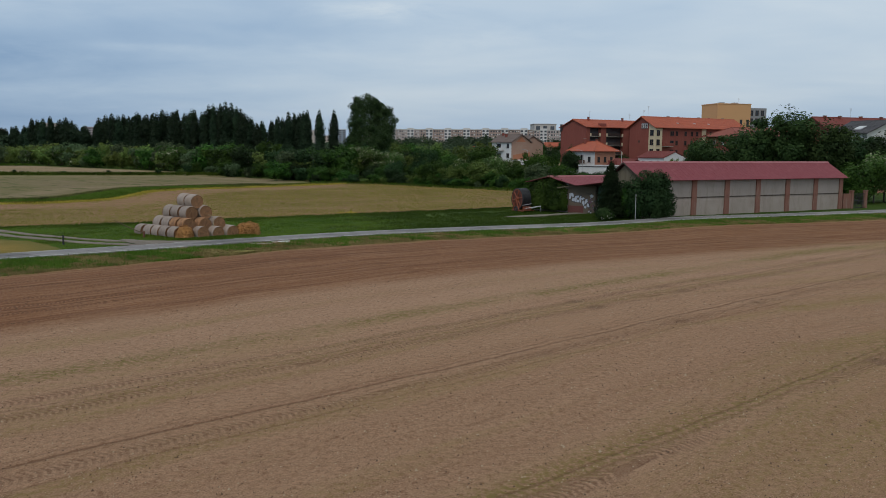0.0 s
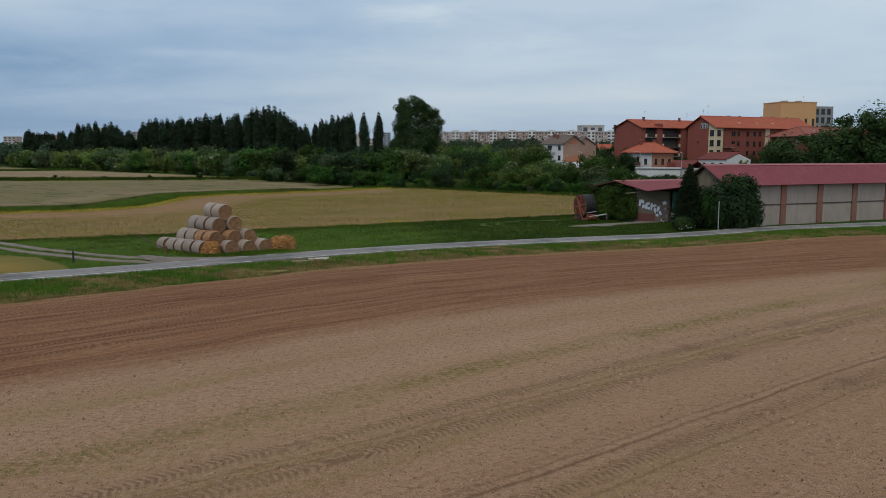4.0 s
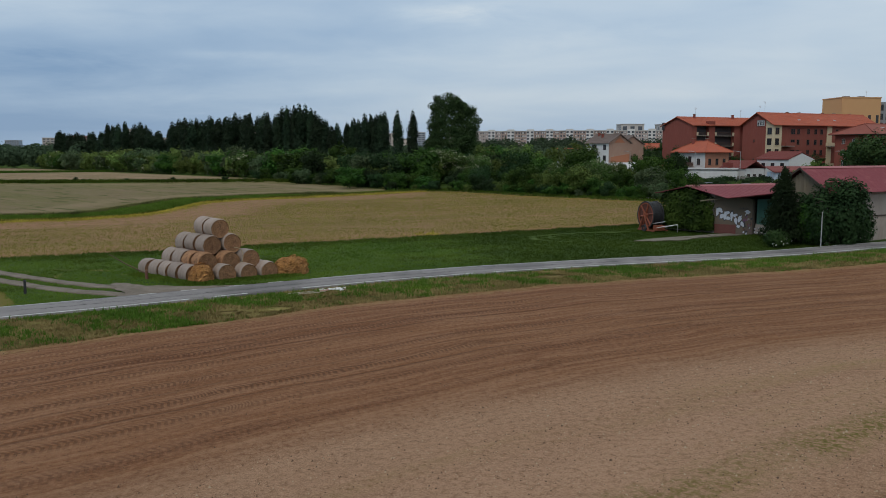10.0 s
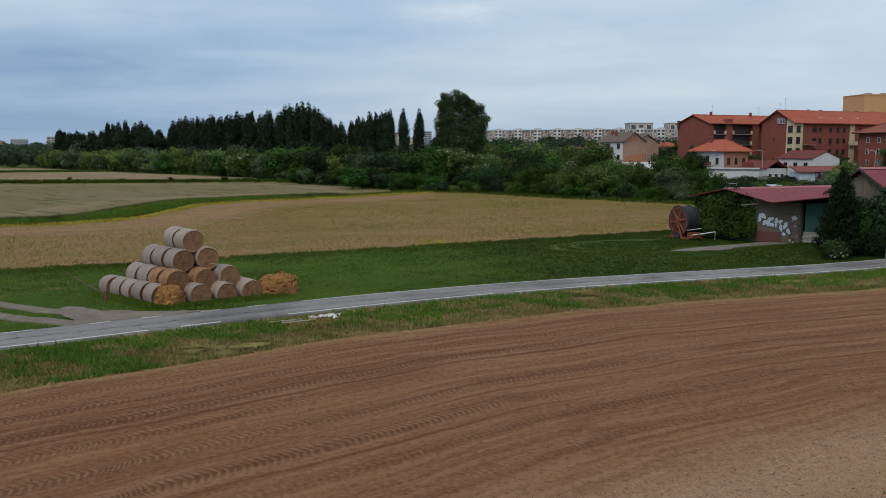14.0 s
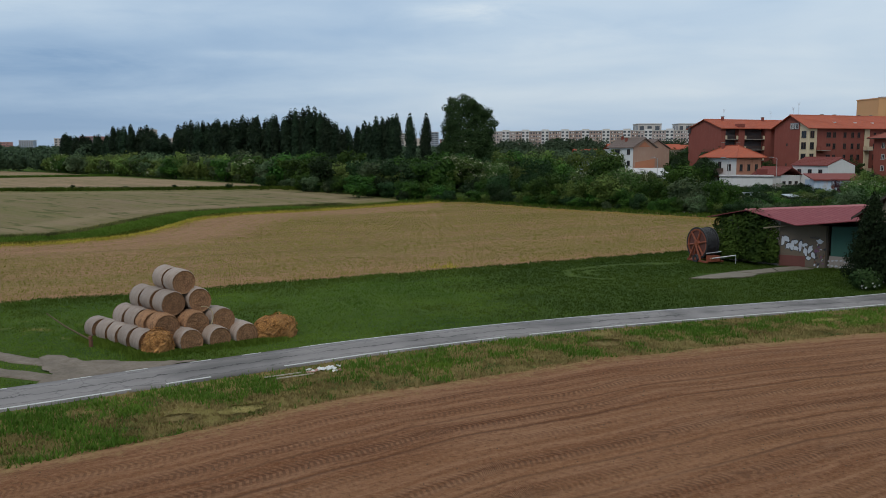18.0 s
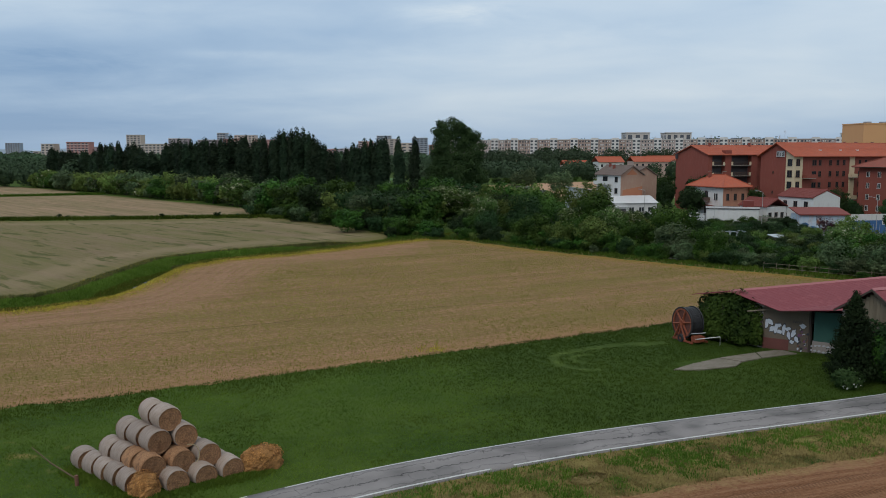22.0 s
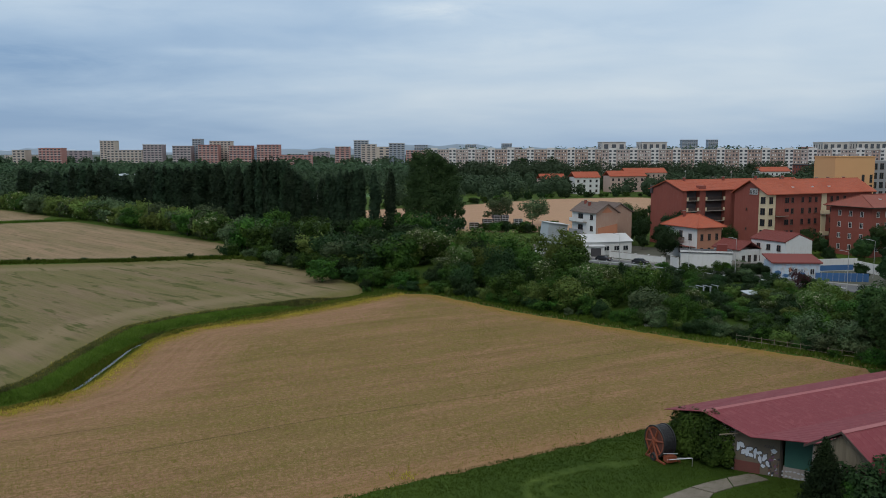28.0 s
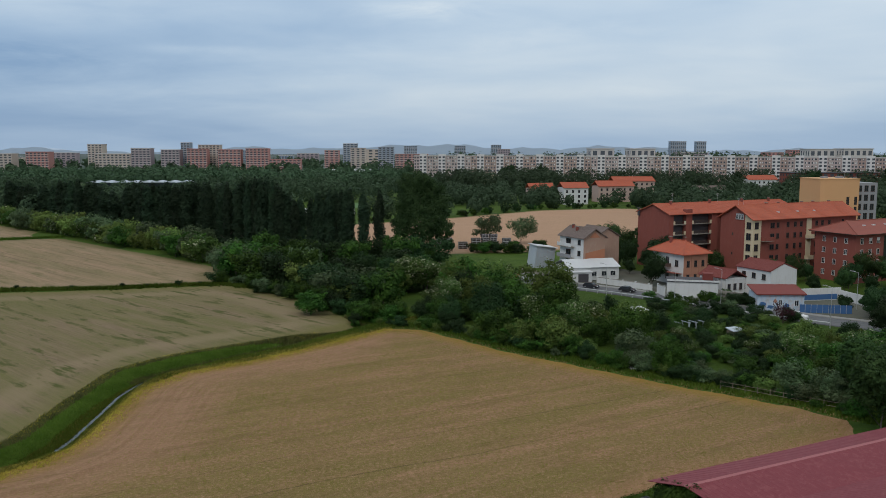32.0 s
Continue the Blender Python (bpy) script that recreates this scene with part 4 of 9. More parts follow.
def bush_blobs(w, h, seed, n=7, low=0.0):
    rnd = random.Random(seed)
    out = [(0, 0, h * 0.5 + low * 0.5, w * 0.36, w * 0.36, (h - low) * 0.48)]
    for i in range(n):
        a, k = 2.4 * i + rnd.random(), rnd.uniform(0.2, 0.48)
        z = low + (h - low) * rnd.uniform(0.22, 0.8)
        rr = w * rnd.uniform(0.09, 0.22)
        out.append((math.cos(a) * w * k, math.sin(a) * w * k, z, rr, rr, min(rr * rnd.uniform(0.8, 1.2), z - low * 0.6)))
    return ragged(out, 26, w * 0.045, w * 0.095, seed)


def poplar(seed, w):
    rnd = random.Random(seed)
    blobs = []
    for i in range(18):
        k = i / 17
        rr = w * (0.62 + 0.38 * math.sin(math.pi * min(1, 0.25 + k * 0.6))) * (1 - 0.45 * max(0, k - 0.8) / 0.2)
        a = rnd.random() * 6.3
        blobs.append((math.cos(a) * rr * 0.18, math.sin(a) * rr * 0.18, 1.8 + 17.0 * k, rr * 0.78, rr * 0.78, 2.2))
    for i in range(3):
        a, k = rnd.random() * 6.3, rnd.uniform(0.3, 0.85)
        blobs.append((math.cos(a) * w * 0.45, math.sin(a) * w * 0.45, 3 + 15 * k, 0.6, 0.6, 2.2))
    return tree_proto("poplar_tree", "tall narrow dark-green poplar in a row", "tree", "row of poplars", limbs(17, 0.28, 0.06, seed, 0.1, 9, 0.14), leaf_mesh("poplar crown", blobs, 4600, 0.28, M_POPLAR, seed, 0.6))


SPARE = []
POPLARS = [poplar(11, 1.9), poplar(12, 2.3), poplar(13, 1.6)]


def bushes(mat, label, name="bush", count=5000, size=0.145, kinds=3, seed=20, w=6.0, h=6.0, category="bush", group="", trunk=True, low=0.0):
    out = []
    for i in range(kinds):
        out.append(tree_proto(name, label, category, group, limbs(h * 0.75, 0.12, 0.1, seed + i, 0.15, 8, 0.4) if trunk else None, leaf_mesh(name + " crown", bush_blobs(w, h, seed + i, 14, low), count, size, mat, seed + i, 0.45)))
    SPARE.extend(out)
    return out


B_BROAD = bushes(M_BROAD, "dense green broadleaf shrub in the hedge belt", "shrub", seed=20)
B_LIGHT = bushes(M_LIGHT, "light-green shrub in the hedge belt", "shrub", seed=30)
B_WILLOW = bushes(M_WILLOW, "loose grey-green willow shrub in the hedge", "willow_shrub", seed=40, size=0.14, count=5000)
B_BLOOM = bushes(M_BLOOM, "false acacia tree with pale blossom", "acacia_tree", seed=50, category="tree", h=7.5, low=1.0)
B_DARK = bushes(M_DARKBUSH, "dense dark-green shrub in the hedge belt", "shrub", seed=60)
M_TREE = foliage("dull green tree leaves", (0.013, 0.032, 0.01), (0.058, 0.105, 0.03))
T_BROAD = bushes(M_TREE, "broadleaf tree with a rounded crown", "broadleaf_tree", seed=70, w=8, h=11, low=2.5, count=11000, size=0.155, kinds=2, category="tree")
T_DARK = bushes(M_DARKBUSH, "dark-green tree with a rounded crown", "broadleaf_tree", seed=80, w=7, h=9, low=1.5, count=7000, size=0.19, kinds=2, category="tree")
T_PALE = bushes(M_WILLOW, "light grey-green willow tree", "willow_tree", seed=90, w=8.5, h=9, low=1.5, count=3200, size=0.24, kinds=1, category="tree")
T_PLUM = bushes(M_PLUM, "small dark-red plum tree", "plum_tree", seed=95, w=5, h=5, count=900, kinds=1, category="tree")
# lighter-built ones for the far hedges
F_BROAD = bushes(M_BROAD, "dense green broadleaf shrub in the far hedge", "hedge_shrub", 2600, 0.2, 2, 120)
M_FRESH = foliage("fresh light leaves", (0.06, 0.1, 0.02), (0.2, 0.26, 0.07))
F_LIGHT = bushes(M_FRESH, "light-green shrub in the far hedge", "hedge_shrub", 2600, 0.2, 2, 130)
F_WILLOW = bushes(M_WILLOW, "loose grey-green willow shrub in the far hedge", "willow_shrub", 2600, 0.19, 2, 140)
F_BLOOM = bushes(M_BLOOM, "false acacia with pale blossom in the far hedge", "acacia_tree", 2600, 0.2, 2, 150, category="tree")
F_DARK = bushes(M_DARKBUSH, "dense dark-green shrub in the far hedge", "hedge_shrub", 2600, 0.2, 2, 160)
SPARE.extend(POPLARS)
prng = random.Random(5)


def plant(proto, x, y, sc, sz=None, label="", group=""):
    sz = sc if sz is None else sz
    ob = copy_thing(proto, pose(x, y, ground_z(x, y) - 0.05, 0, 0, prng.uniform(0, 360)))
    ob.scale = (sc, sc, sz)
    return tagged(ob, label, group=group)


# row of poplars behind the fields
for x0, y0, x1, y1, n, heights in ((-143, 352, -120, 346, 14, (17.5, 16.5, 17)), (-119, 343, -92, 340, 13, (19.5, 21, 19, 17.5, 21)), (-89, 336, -57, 330, 20, (21, 21.5, 23, 22.5)), (-55, 329, -30, 325, 16, (22.5, 24.5, 25.5, 22, 18.5)), (-25, 320, -11, 317, 8, (19.5, 22.5, 23))):
    for i in range(n):
        k = i / (n - 1)
        hh = float(np.interp(k, np.linspace(0, 1, len(heights)), heights)) * prng.uniform(0.93, 1.03)
        x, y = x0 + (x1 - x0) * k + prng.uniform(-0.5, 0.5), y0 + (y1 - y0) * k + prng.uniform(-2.5, 2.5)
        # the row runs away to the west, behind the hedge
        far = float(np.interp(x, (-143, -119, -89, -57, -30), (1.36, 1.24, 1.12, 1.05, 1.0)))
        plant(POPLARS[prng.randrange(3)], x * far, 22.5 + (y - 22.5) * far, prng.uniform(1.15, 1.45) * far, (12.1 + (hh - 12.1) * far) / 20.5)
for x, hh in ((-6.6, 22.5), (-1.3, 22.5)):
    plant(POPLARS[1], x, 305, 1.05, hh / 20.5, "slim poplar standing a little apart")

# the great tree
big_blobs = [(-1.5, 0, 12, 6.4, 6.4, 9.5), (-2.6, 0, 19, 5.6, 5.2, 7.2), (-5.6, 0, 15, 3.2, 3.6, 7), (-2.0, -1.5, 24.0, 4.4, 4.2, 3.6), (-4.6, 1, 22, 3.0, 3.2, 4.0), (1.2, 0, 21.5, 3.4, 3.4, 4.6), (4.6, 0, 14, 4.0, 4.2, 8.6), (6.6, -1, 17.5, 2.4, 2.6, 5), (4.2, -1, 21.0, 2.4, 2.6, 3.4), (-6.6, -1, 9, 2.8, 3.0, 5), (6.8, -2, 9, 2.6, 3.2, 5.5), (0, -5, 10, 4, 3.5, 6), (3.2, -3.5, 11, 3.6, 3.2, 7)]
great = thing("broadleaf_tree", pose(13.0, 308, 0) @ Matrix.Diagonal((1.05, 1.05, 1.05, 1)), "great dark-green broad tree taller than the poplars", "tree")
part("trunk", limbs(20, 0.7, 0.12, 3, 0.15, 12, 0.3), M_BARK, great)
part("crown", leaf_mesh("great crown", ragged(big_blobs, 110, 0.7, 1.6, 6), 46000, 0.23, foliage("great tree leaves", (0.018, 0.04, 0.013), (0.06, 0.1, 0.035)), 4, 0.5), None, great)


def belt(line, n, spread, protos, lo, hi, group="", squash=(0.8, 1.15)):
    ls = resample(line, 2.0)
    for i in range(n):
        p = ls[int((i + prng.random()) / n * (len(ls) - 1))]
        pr = protos[prng.randrange(len(protos))]
        h = prng.uniform(lo, hi)
        x, y = p[0] + prng.uniform(-spread, spread), p[1] + prng.uniform(-spread, spread)
        # a gap in the belt where only low allotment shrubs grow
        if 138 < y < 232 and 0.29 < x / (y + 10) < 0.4:
            h = min(h, prng.uniform(2.4, 3.4))
        k = h / 6.0 if pr not in B_BLOOM else h / 7.5
        plant(pr, x, y, k * prng.uniform(0.85, 1.25), k * prng.uniform(*squash), group=group)


HEDGE_LEFT = [(-195, 452), (-140, 392), (-102, 349), (-74, 319), (-53, 293)]
belt(HEDGE_LEFT, 66, 2.5, F_LIGHT + F_LIGHT + F_BLOOM + F_WILLOW + F_WILLOW + F_BROAD[:1], 6.5, 10.5, "hedge along the far fields")
belt([(-52, 285), (-40, 268), (-30, 256)], 12, 5, F_WILLOW + F_BROAD + F_WILLOW, 7, 11)
belt([(-30, 262), (-15, 236), (0, 216)], 20, 6, F_BROAD + F_LIGHT[:1] + F_DARK + F_WILLOW[:1], 6, 11)
belt([(-40, 292), (-10, 285), (20, 280)], 18, 8, F_BROAD + F_DARK, 6, 10)
HEDGE_RIGHT = [(10, 201), (22, 184), (34, 170), (48, 155), (62, 142), (80, 128)]
belt(HEDGE_RIGHT, 44, 3.0, B_BROAD + B_WILLOW + B_LIGHT[:2] + B_DARK, 3.5, 6.5, "hedge belt along the field")
belt([(14, 214), (30, 196), (46, 178), (62, 162), (84, 143)], 46, 7, B_BROAD + B_BLOOM[:2] + B_LIGHT[:1] + B_DARK[:2], 5, 8.5, "hedge belt along the field")
belt([(8, 240), (24, 226), (40, 208)], 20, 7, B_BLOOM + B_BROAD + B_LIGHT, 7, 10.5, "hedge belt along the field")
belt([(50, 200), (66, 184), (84, 166), (100, 150)], 24, 7, B_BROAD + B_DARK + B_LIGHT, 3, 5)
# allotment shrubs in the low stretch of the belt
for i in range(120):
    y = prng.uniform(150, 226)
    x = (y + 10) * prng.uniform(0.275, 0.43)
    h = prng.uniform(1.6, 3.0)
    pr = (B_BROAD + B_DARK + B_LIGHT[:1] + B_WILLOW[:1])[prng.randrange(8)]
    low_one = plant(pr, x, y, h / 6.0 * prng.uniform(1.1, 1.6), h / 6.0, "low shrub in the allotments behind the field", "allotment shrubs")
    low_one.name = "garden_shrub"
# low bushes and saplings that close the belt's foot along the field
belt([(-6, 199), (3, 195.5), (10, 192), (24, 175.5), (33, 166.5), (47.5, 152), (60, 141), (66, 131)], 64, 1.1, B_BROAD + B_DARK + B_LIGHT[:1] + B_WILLOW[:1], 1.3, 3.2, "hedge belt along the field", (0.8, 1.0))
belt([(-4, 204), (6, 203), (14, 199)], 10, 2.0, B_BROAD + B_DARK, 3.0, 5.5, "hedge belt along the field")
for x, y, s in ((84.5, 286, 1.15), (79, 291, 1.0), (73, 284, 0.9), (69, 290, 0.8), (76, 300, 1.1), (88, 262, 0.7)):
    plant(T_BROAD[int(x) % 2], x, y, s, label="leafy tree between the houses and the flats")
belt([(-12, 212), (-6, 222), (2, 232), (8, 250)], 18, 5.0, F_BROAD + F_LIGHT[:1] + F_DARK, 4.0, 7.5, "hedge belt along the field")
belt([(-6, 255), (4, 262), (14, 258)], 12, 5.0, F_BROAD + F_DARK, 5.0, 8.0)
for x, y, s in ((75.5, 276, 0.95), (70.5, 272, 0.7), (79.5, 270, 0.75), (72, 262, 0.5)):
    plant(T_DARK[int(x) % 2], x, y, s, label="dark leafy tree between the houses and the flats")
belt([(-46, 253), (-38, 247), (-29, 236), (-18, 222), (-8, 206)], 26, 2.0, F_BROAD + F_DARK + F_WILLOW[:1], 2.0, 4.5, "hedge belt along the field")
belt(DIKE[2:6], 7, 0.6, F_DARK, 0.9, 1.5)
belt([(-22, 424), (36, 467), (92, 518), (153, 534)], 34, 2.5, F_DARK + F_BROAD, 2.5, 5.5, "hedge behind the far field")

# ---- farm buildings ----
M_TIN = surface("red painted sheet roof", (0.19, 0.031, 0.041), (0.145, 0.025, 0.032), 0.8, 0.25, 9, 0.55, 0.08, stain=(0.25, 0.07, 0.072))
M_TIN2 = surface("pale red ridge cap", (0.34, 0.12, 0.125), (0.27, 0.09, 0.095), 0.6, 0.6, 9, 0.6)
M_PLASTER = surface("grey weathered plaster", (0.315, 0.275, 0.25), (0.24, 0.205, 0.185), 0.9, 0.5, 12, 0.7, 0.3, stain=(0.2, 0.17, 0.14))
M_PLASTER2 = surface("warm weathered plaster", (0.375, 0.32, 0.28), (0.26, 0.212, 0.178), 0.9, 0.5, 12, 0.75, 0.3, stain=(0.24, 0.19, 0.155))
M_BRICK = surface("old red brick pier", (0.235, 0.105, 0.075), (0.16, 0.07, 0.05), 0.9, 2.5, 18, 0.8, 0.5, stain=(0.26, 0.19, 0.15))
M_BOARD = surface("grey-brown weathered boards", (0.2, 0.165, 0.115), (0.125, 0.1, 0.07), 0.85, 1.5, 25, 0.8, 0.4, stretch=(1, 1, 0.2), spread=0.15)
M_DARKWOOD = surface("dark beam", (0.06, 0.045, 0.035), rough=0.9)
M_GREEN = surface("faded green door paint", (0.03, 0.11, 0.085), (0.02, 0.075, 0.06), 0.7, 1.2, 14, 0.7)
M_RUSTRED = surface("rust-red painted metal", (0.15, 0.045, 0.035), (0.1, 0.035, 0.028), 0.7, 1.5, 12, 0.8)
M_CONCRETE = surface("worn pale concrete", (0.3, 0.27, 0.24), (0.19, 0.17, 0.14), 0.95, 0.8, 11, 0.8, 0.4, stain=(0.2, 0.19, 0.13))
M_ORANGE = surface("rusty orange paint", (0.27, 0.068, 0.028), (0.14, 0.042, 0.022), 0.6, 2.5, 20, 0.7, 0.1)
M_RUBBER = surface("black hose and rubber", (0.018, 0.018, 0.02), (0.03, 0.03, 0.032), 0.55, 3, 20, 0.5, 0.1)
M_STEEL = surface("galvanised steel", (0.5, 0.5, 0.5), (0.36, 0.36, 0.36), 0.45, 3, 20, 0.6, 0.1, metal=0.6)
M_SPRAY = surface("white spray paint", (0.46, 0.47, 0.49), (0.3, 0.31, 0.33), 0.6, 3, 20, 0.6, 0)
M_SPRAYB = surface("black spray paint", (0.03, 0.03, 0.04), rough=0.6, bump=0)
M_GLASS, _gt, _gb = blank("dark window glass")
_gb.inputs["Base Color"].default_value, _gb.inputs["Roughness"].default_value = (0.02, 0.025, 0.03, 1), 0.12

YARD = pose(36.8, 83.5, 0.3, 0, 0, 22.6)
barn = thing("barn", YARD, "long barn with grey plaster bays, brick piers and red sheet roof", "barn")
piers = [2.94 + 6.03 * k for k in range(7)]
part("back_wall", Shape().box(0, 5.6, -0.5, 39.1, 6.0, 4.7), M_PLASTER, barn)
for u0 in (0.0, 38.7):
    part("gable_wall", Shape().prism([(0.4, -0.5), (5.6, -0.5), (5.6, 4.7), (3, 6.4), (0.4, 4.7)], u0, u0 + 0.4, 0), M_PLASTER2, barn)
edges = [0.0] + piers
for a, b in zip(edges, edges[1:]):
    part("wall_panel", Shape().box(a, 0.12, -0.5, b, 0.4, 2.35), M_PLASTER2, barn)
    part("wall_panel", Shape().box(a, 0.1, 2.47, b, 0.4, 4.75), M_PLASTER, barn)
    part("string_course", Shape().box(a, 0.05, 2.35, b, 0.4, 2.47), M_DARKWOOD, barn)
for k, pu in enumerate(piers):
    part("pier", Shape().box(pu - 0.42 if k < 6 else pu - 0.7, -0.06, -0.5, pu + 0.42 if k < 6 else pu + 0.05, 0.42, 4.75), M_BRICK, barn)
part("wall_plate", Shape().box(-0.1, -0.02, 4.75, 39.2, 0.42, 4.9), M_DARKWOOD, barn)


def roof_sheet(outline, ribs_from, ribs_to, count, thick=0.06):
    """A slope given by four corners (two along the eave, two along the ridge), with raised seams running down it."""
    a, b, c, d = [Vector(p) for p in outline]
    nrm = (b - a).cross(d - a).normalized()
    if nrm.z < 0:
        nrm = -nrm
    s, vs, n = Shape(), [], 0
    # one folded sheet: its section runs along the eave with a low seam in each bay
    for i in range(count):
        for k, up in ((i, 0.0), (i + 0.42, 0.0), (i + 0.5, 0.018), (i + 0.58, 0.0)):
            vs.append((k / count, up))
    vs.append((1.0, 0.0))
    n = len(vs)
    top = [(tuple(a.lerp(b, k) + nrm * (thick + up)), tuple(d.lerp(c, k) + nrm * (thick + up))) for k, up in vs]
    low = [(tuple(a.lerp(b, k)), tuple(d.lerp(c, k))) for k, up in vs]
    s.add([q for pair in top for q in pair] + [q for pair in low for q in pair],
          [(2 * i, 2 * i + 2, 2 * i + 3, 2 * i + 1) for i in range(n - 1)] + [(2 * n + 2 * i, 2 * n + 2 * i + 1, 2 * n + 2 * i + 3, 2 * n + 2 * i + 2) for i in range(n - 1)]
          + [(2 * i, 2 * n + 2 * i, 2 * n + 2 * i + 2, 2 * i + 2) for i in range(n - 1)] + [(2 * i + 1, 2 * i + 3, 2 * n + 2 * i + 3, 2 * n + 2 * i + 1) for i in range(n - 1)]
          + [(0, 1, 2 * n + 1, 2 * n), (2 * n - 2, 4 * n - 2, 4 * n - 1, 2 * n - 1)])
    return s


part("roof", roof_sheet([(-0.5, -0.55, 4.62), (39.6, -0.55, 4.62), (39.6, 3, 6.82), (-0.5, 3, 6.82)], 0, 0, 60), M_TIN, barn)
part("roof", roof_sheet([(39.6, 6.5, 4.66), (-0.5, 6.5, 4.66), (-0.5, 3, 6.82), (39.6, 3, 6.82)], 0, 0, 60), M_TIN, barn)
part("ridge_cap", Shape().prism([(2.75, 6.8), (3.25, 6.8), (3.0, 6.98)], -0.55, 39.65, 0), M_TIN2, barn)
for i in range(17):
    y0 = 0.3 + i * 0.32
    top = 4.55 + (6.68 - 4.62) * (1 - abs(y0 + 0.15 - 3) / 3.2)
    part("gable_board", Shape().box(-0.08, y0, 4.0, -0.02, y0 + 0.3, top - 0.05), M_BOARD, barn)
part("verge_board", Shape().prism([(-0.5, 4.5), (3, 6.7), (6.45, 4.5), (6.45, 4.68), (3, 6.88), (-0.5, 4.68)], -0.56, -0.5, 0), M_DARKWOOD, barn)

shed = thing("farm_shed", YARD, "wide low shed with red sheet roof and graffiti", "shed")


def u_edge(n):
    return -0.65 - 0.2 * (n - 12)


part("roof", roof_sheet([(u_edge(12), 12, 3.55), (40, 12, 3.55), (40, 17, 4.6), (u_edge(17), 17, 4.6)], 0, 0, 60), M_TIN, shed)
part("roof", roof_sheet([(40, 21.2, 3.72), (u_edge(21.2), 21.2, 3.72), (u_edge(17), 17, 4.6), (40, 17, 4.6)], 0, 0, 60), M_TIN, shed)
part("roof", roof_sheet([(39, 6.6, 4.35), (1.6, 6.6, 4.35), (u_edge(12), 12, 3.55), (40, 12, 3.55)], 0, 0, 56), M_TIN, shed, "flatter linking roof slope")
part("ridge_cap", Shape().prism([(16.8, 4.62), (17.2, 4.62), (17.0, 4.78)], u_edge(17) - 0.05, 40, 0), M_TIN2, shed)
part("back_wall", Shape().box(-0.9, 20.3, -0.8, 39.5, 20.6, 3.7), M_PLASTER, shed)
part("side_wall", Shape().box(39.0, 6, -0.8, 39.4, 20.4, 3.9), M_PLASTER, shed)


def wall_between(p, q_, z0, z1, z2, thick=0.25):
    """An upright wall slab between two plan points with a sloping top from z1 to z2."""
    p, q_ = Vector((*p, 0)), Vector((*q_, 0))
    d = (q_ - p).normalized()
    n_ = Vector((-d.y, d.x, 0)) * thick
    s = Shape()
    base = [p, q_, q_ + n_, p + n_]
    tops = [z1, z2, z2, z1]
    s.add([(v.x, v.y, z0) for v in base] + [(v.x, v.y, t) for v, t in zip(base, tops)], [(3, 2, 1, 0), (4, 5, 6, 7), (0, 1, 5, 4), (1, 2, 6, 5), (2, 3, 7, 6), (3, 0, 4, 7)])
    return s


part("end_wall", wall_between((-1.5, 20.3), (-0.2, 14.2), -0.8, 3.55, 3.85), M_PLASTER, shed)
G0, G1 = Vector((-0.2, 14.2, 0)), Vector((1.9, 10.9, 0))
# plaster tone is lowered to paint in the shade of the roof overhang
part("graffiti_wall", wall_between(G0.xy, G1.xy, -0.8, 3.85, 3.5), surface("grimy beige plaster darkened for eave shade", (0.16, 0.128, 0.095), (0.1, 0.08, 0.06), 0.9, 0.8, 12, 0.8, 0.3, stain=(0.12, 0.1, 0.075)), shed, "plastered wall covered with painted graffiti")
part("lower_band", wall_between((-0.24, 14.17), (0.95, 12.3), -0.8, 0.75, 0.75, 0.05), M_RUSTRED, shed, "dark red painted band")
part("post", Shape().box(1.85, 10.75, -0.8, 2.05, 10.95, 3.5), M_DARKWOOD, shed)
part("door", wall_between((2.1, 10.6), (3.3, 8.7), 0.9, 3.5, 3.6, 0.1), M_GREEN, shed, "faded green sheet door")
part("low_wall", wall_between((2.05, 10.7), (3.35, 8.65), -0.8, 0.9, 0.9, 0.3), M_PLASTER, shed, "low wall with white scrawls")
part("end_wall", wall_between((3.3, 8.7), (3.6, 6.0), -0.8, 3.7, 4.3), M_PLASTER, shed)
part("rail", Shape().tube((-1.9, 14.5, 3.2), (-0.1, 13.6, 3.4), 0.07), M_BOARD, shed, "projecting weathered pole")
# the painted letters: bulged white shapes with a dark rim, too worn to read
gdir = (G1 - G0).normalized()
gout = Vector((gdir.y, -gdir.x, 0))
grnd = random.Random(8)


def splash(along, z, w, h, slant, lift, seed):
    r = random.Random(seed)
    m_ = 11
    pts_ = []
    for i in range(m_):
        a = 2 * math.pi * i / m_
        k = r.uniform(0.55, 1.05)
        x, y = math.cos(a) * w * k, math.sin(a) * h * k
        pts_.append((along + x + slant * y, z + y))
    o = Shape()
    vs = []
    for lft in (0.002, lift):
        vs += [tuple(G0 + gdir * x + gout * lft + Vector((0, 0, y))) for x, y in pts_]
    return o.add(vs, [tuple(range(m_, 2 * m_)), tuple(range(m_))[::-1]] + [(i, (i + 1) % m_, m_ + (i + 1) % m_, m_ + i) for i in range(m_)])


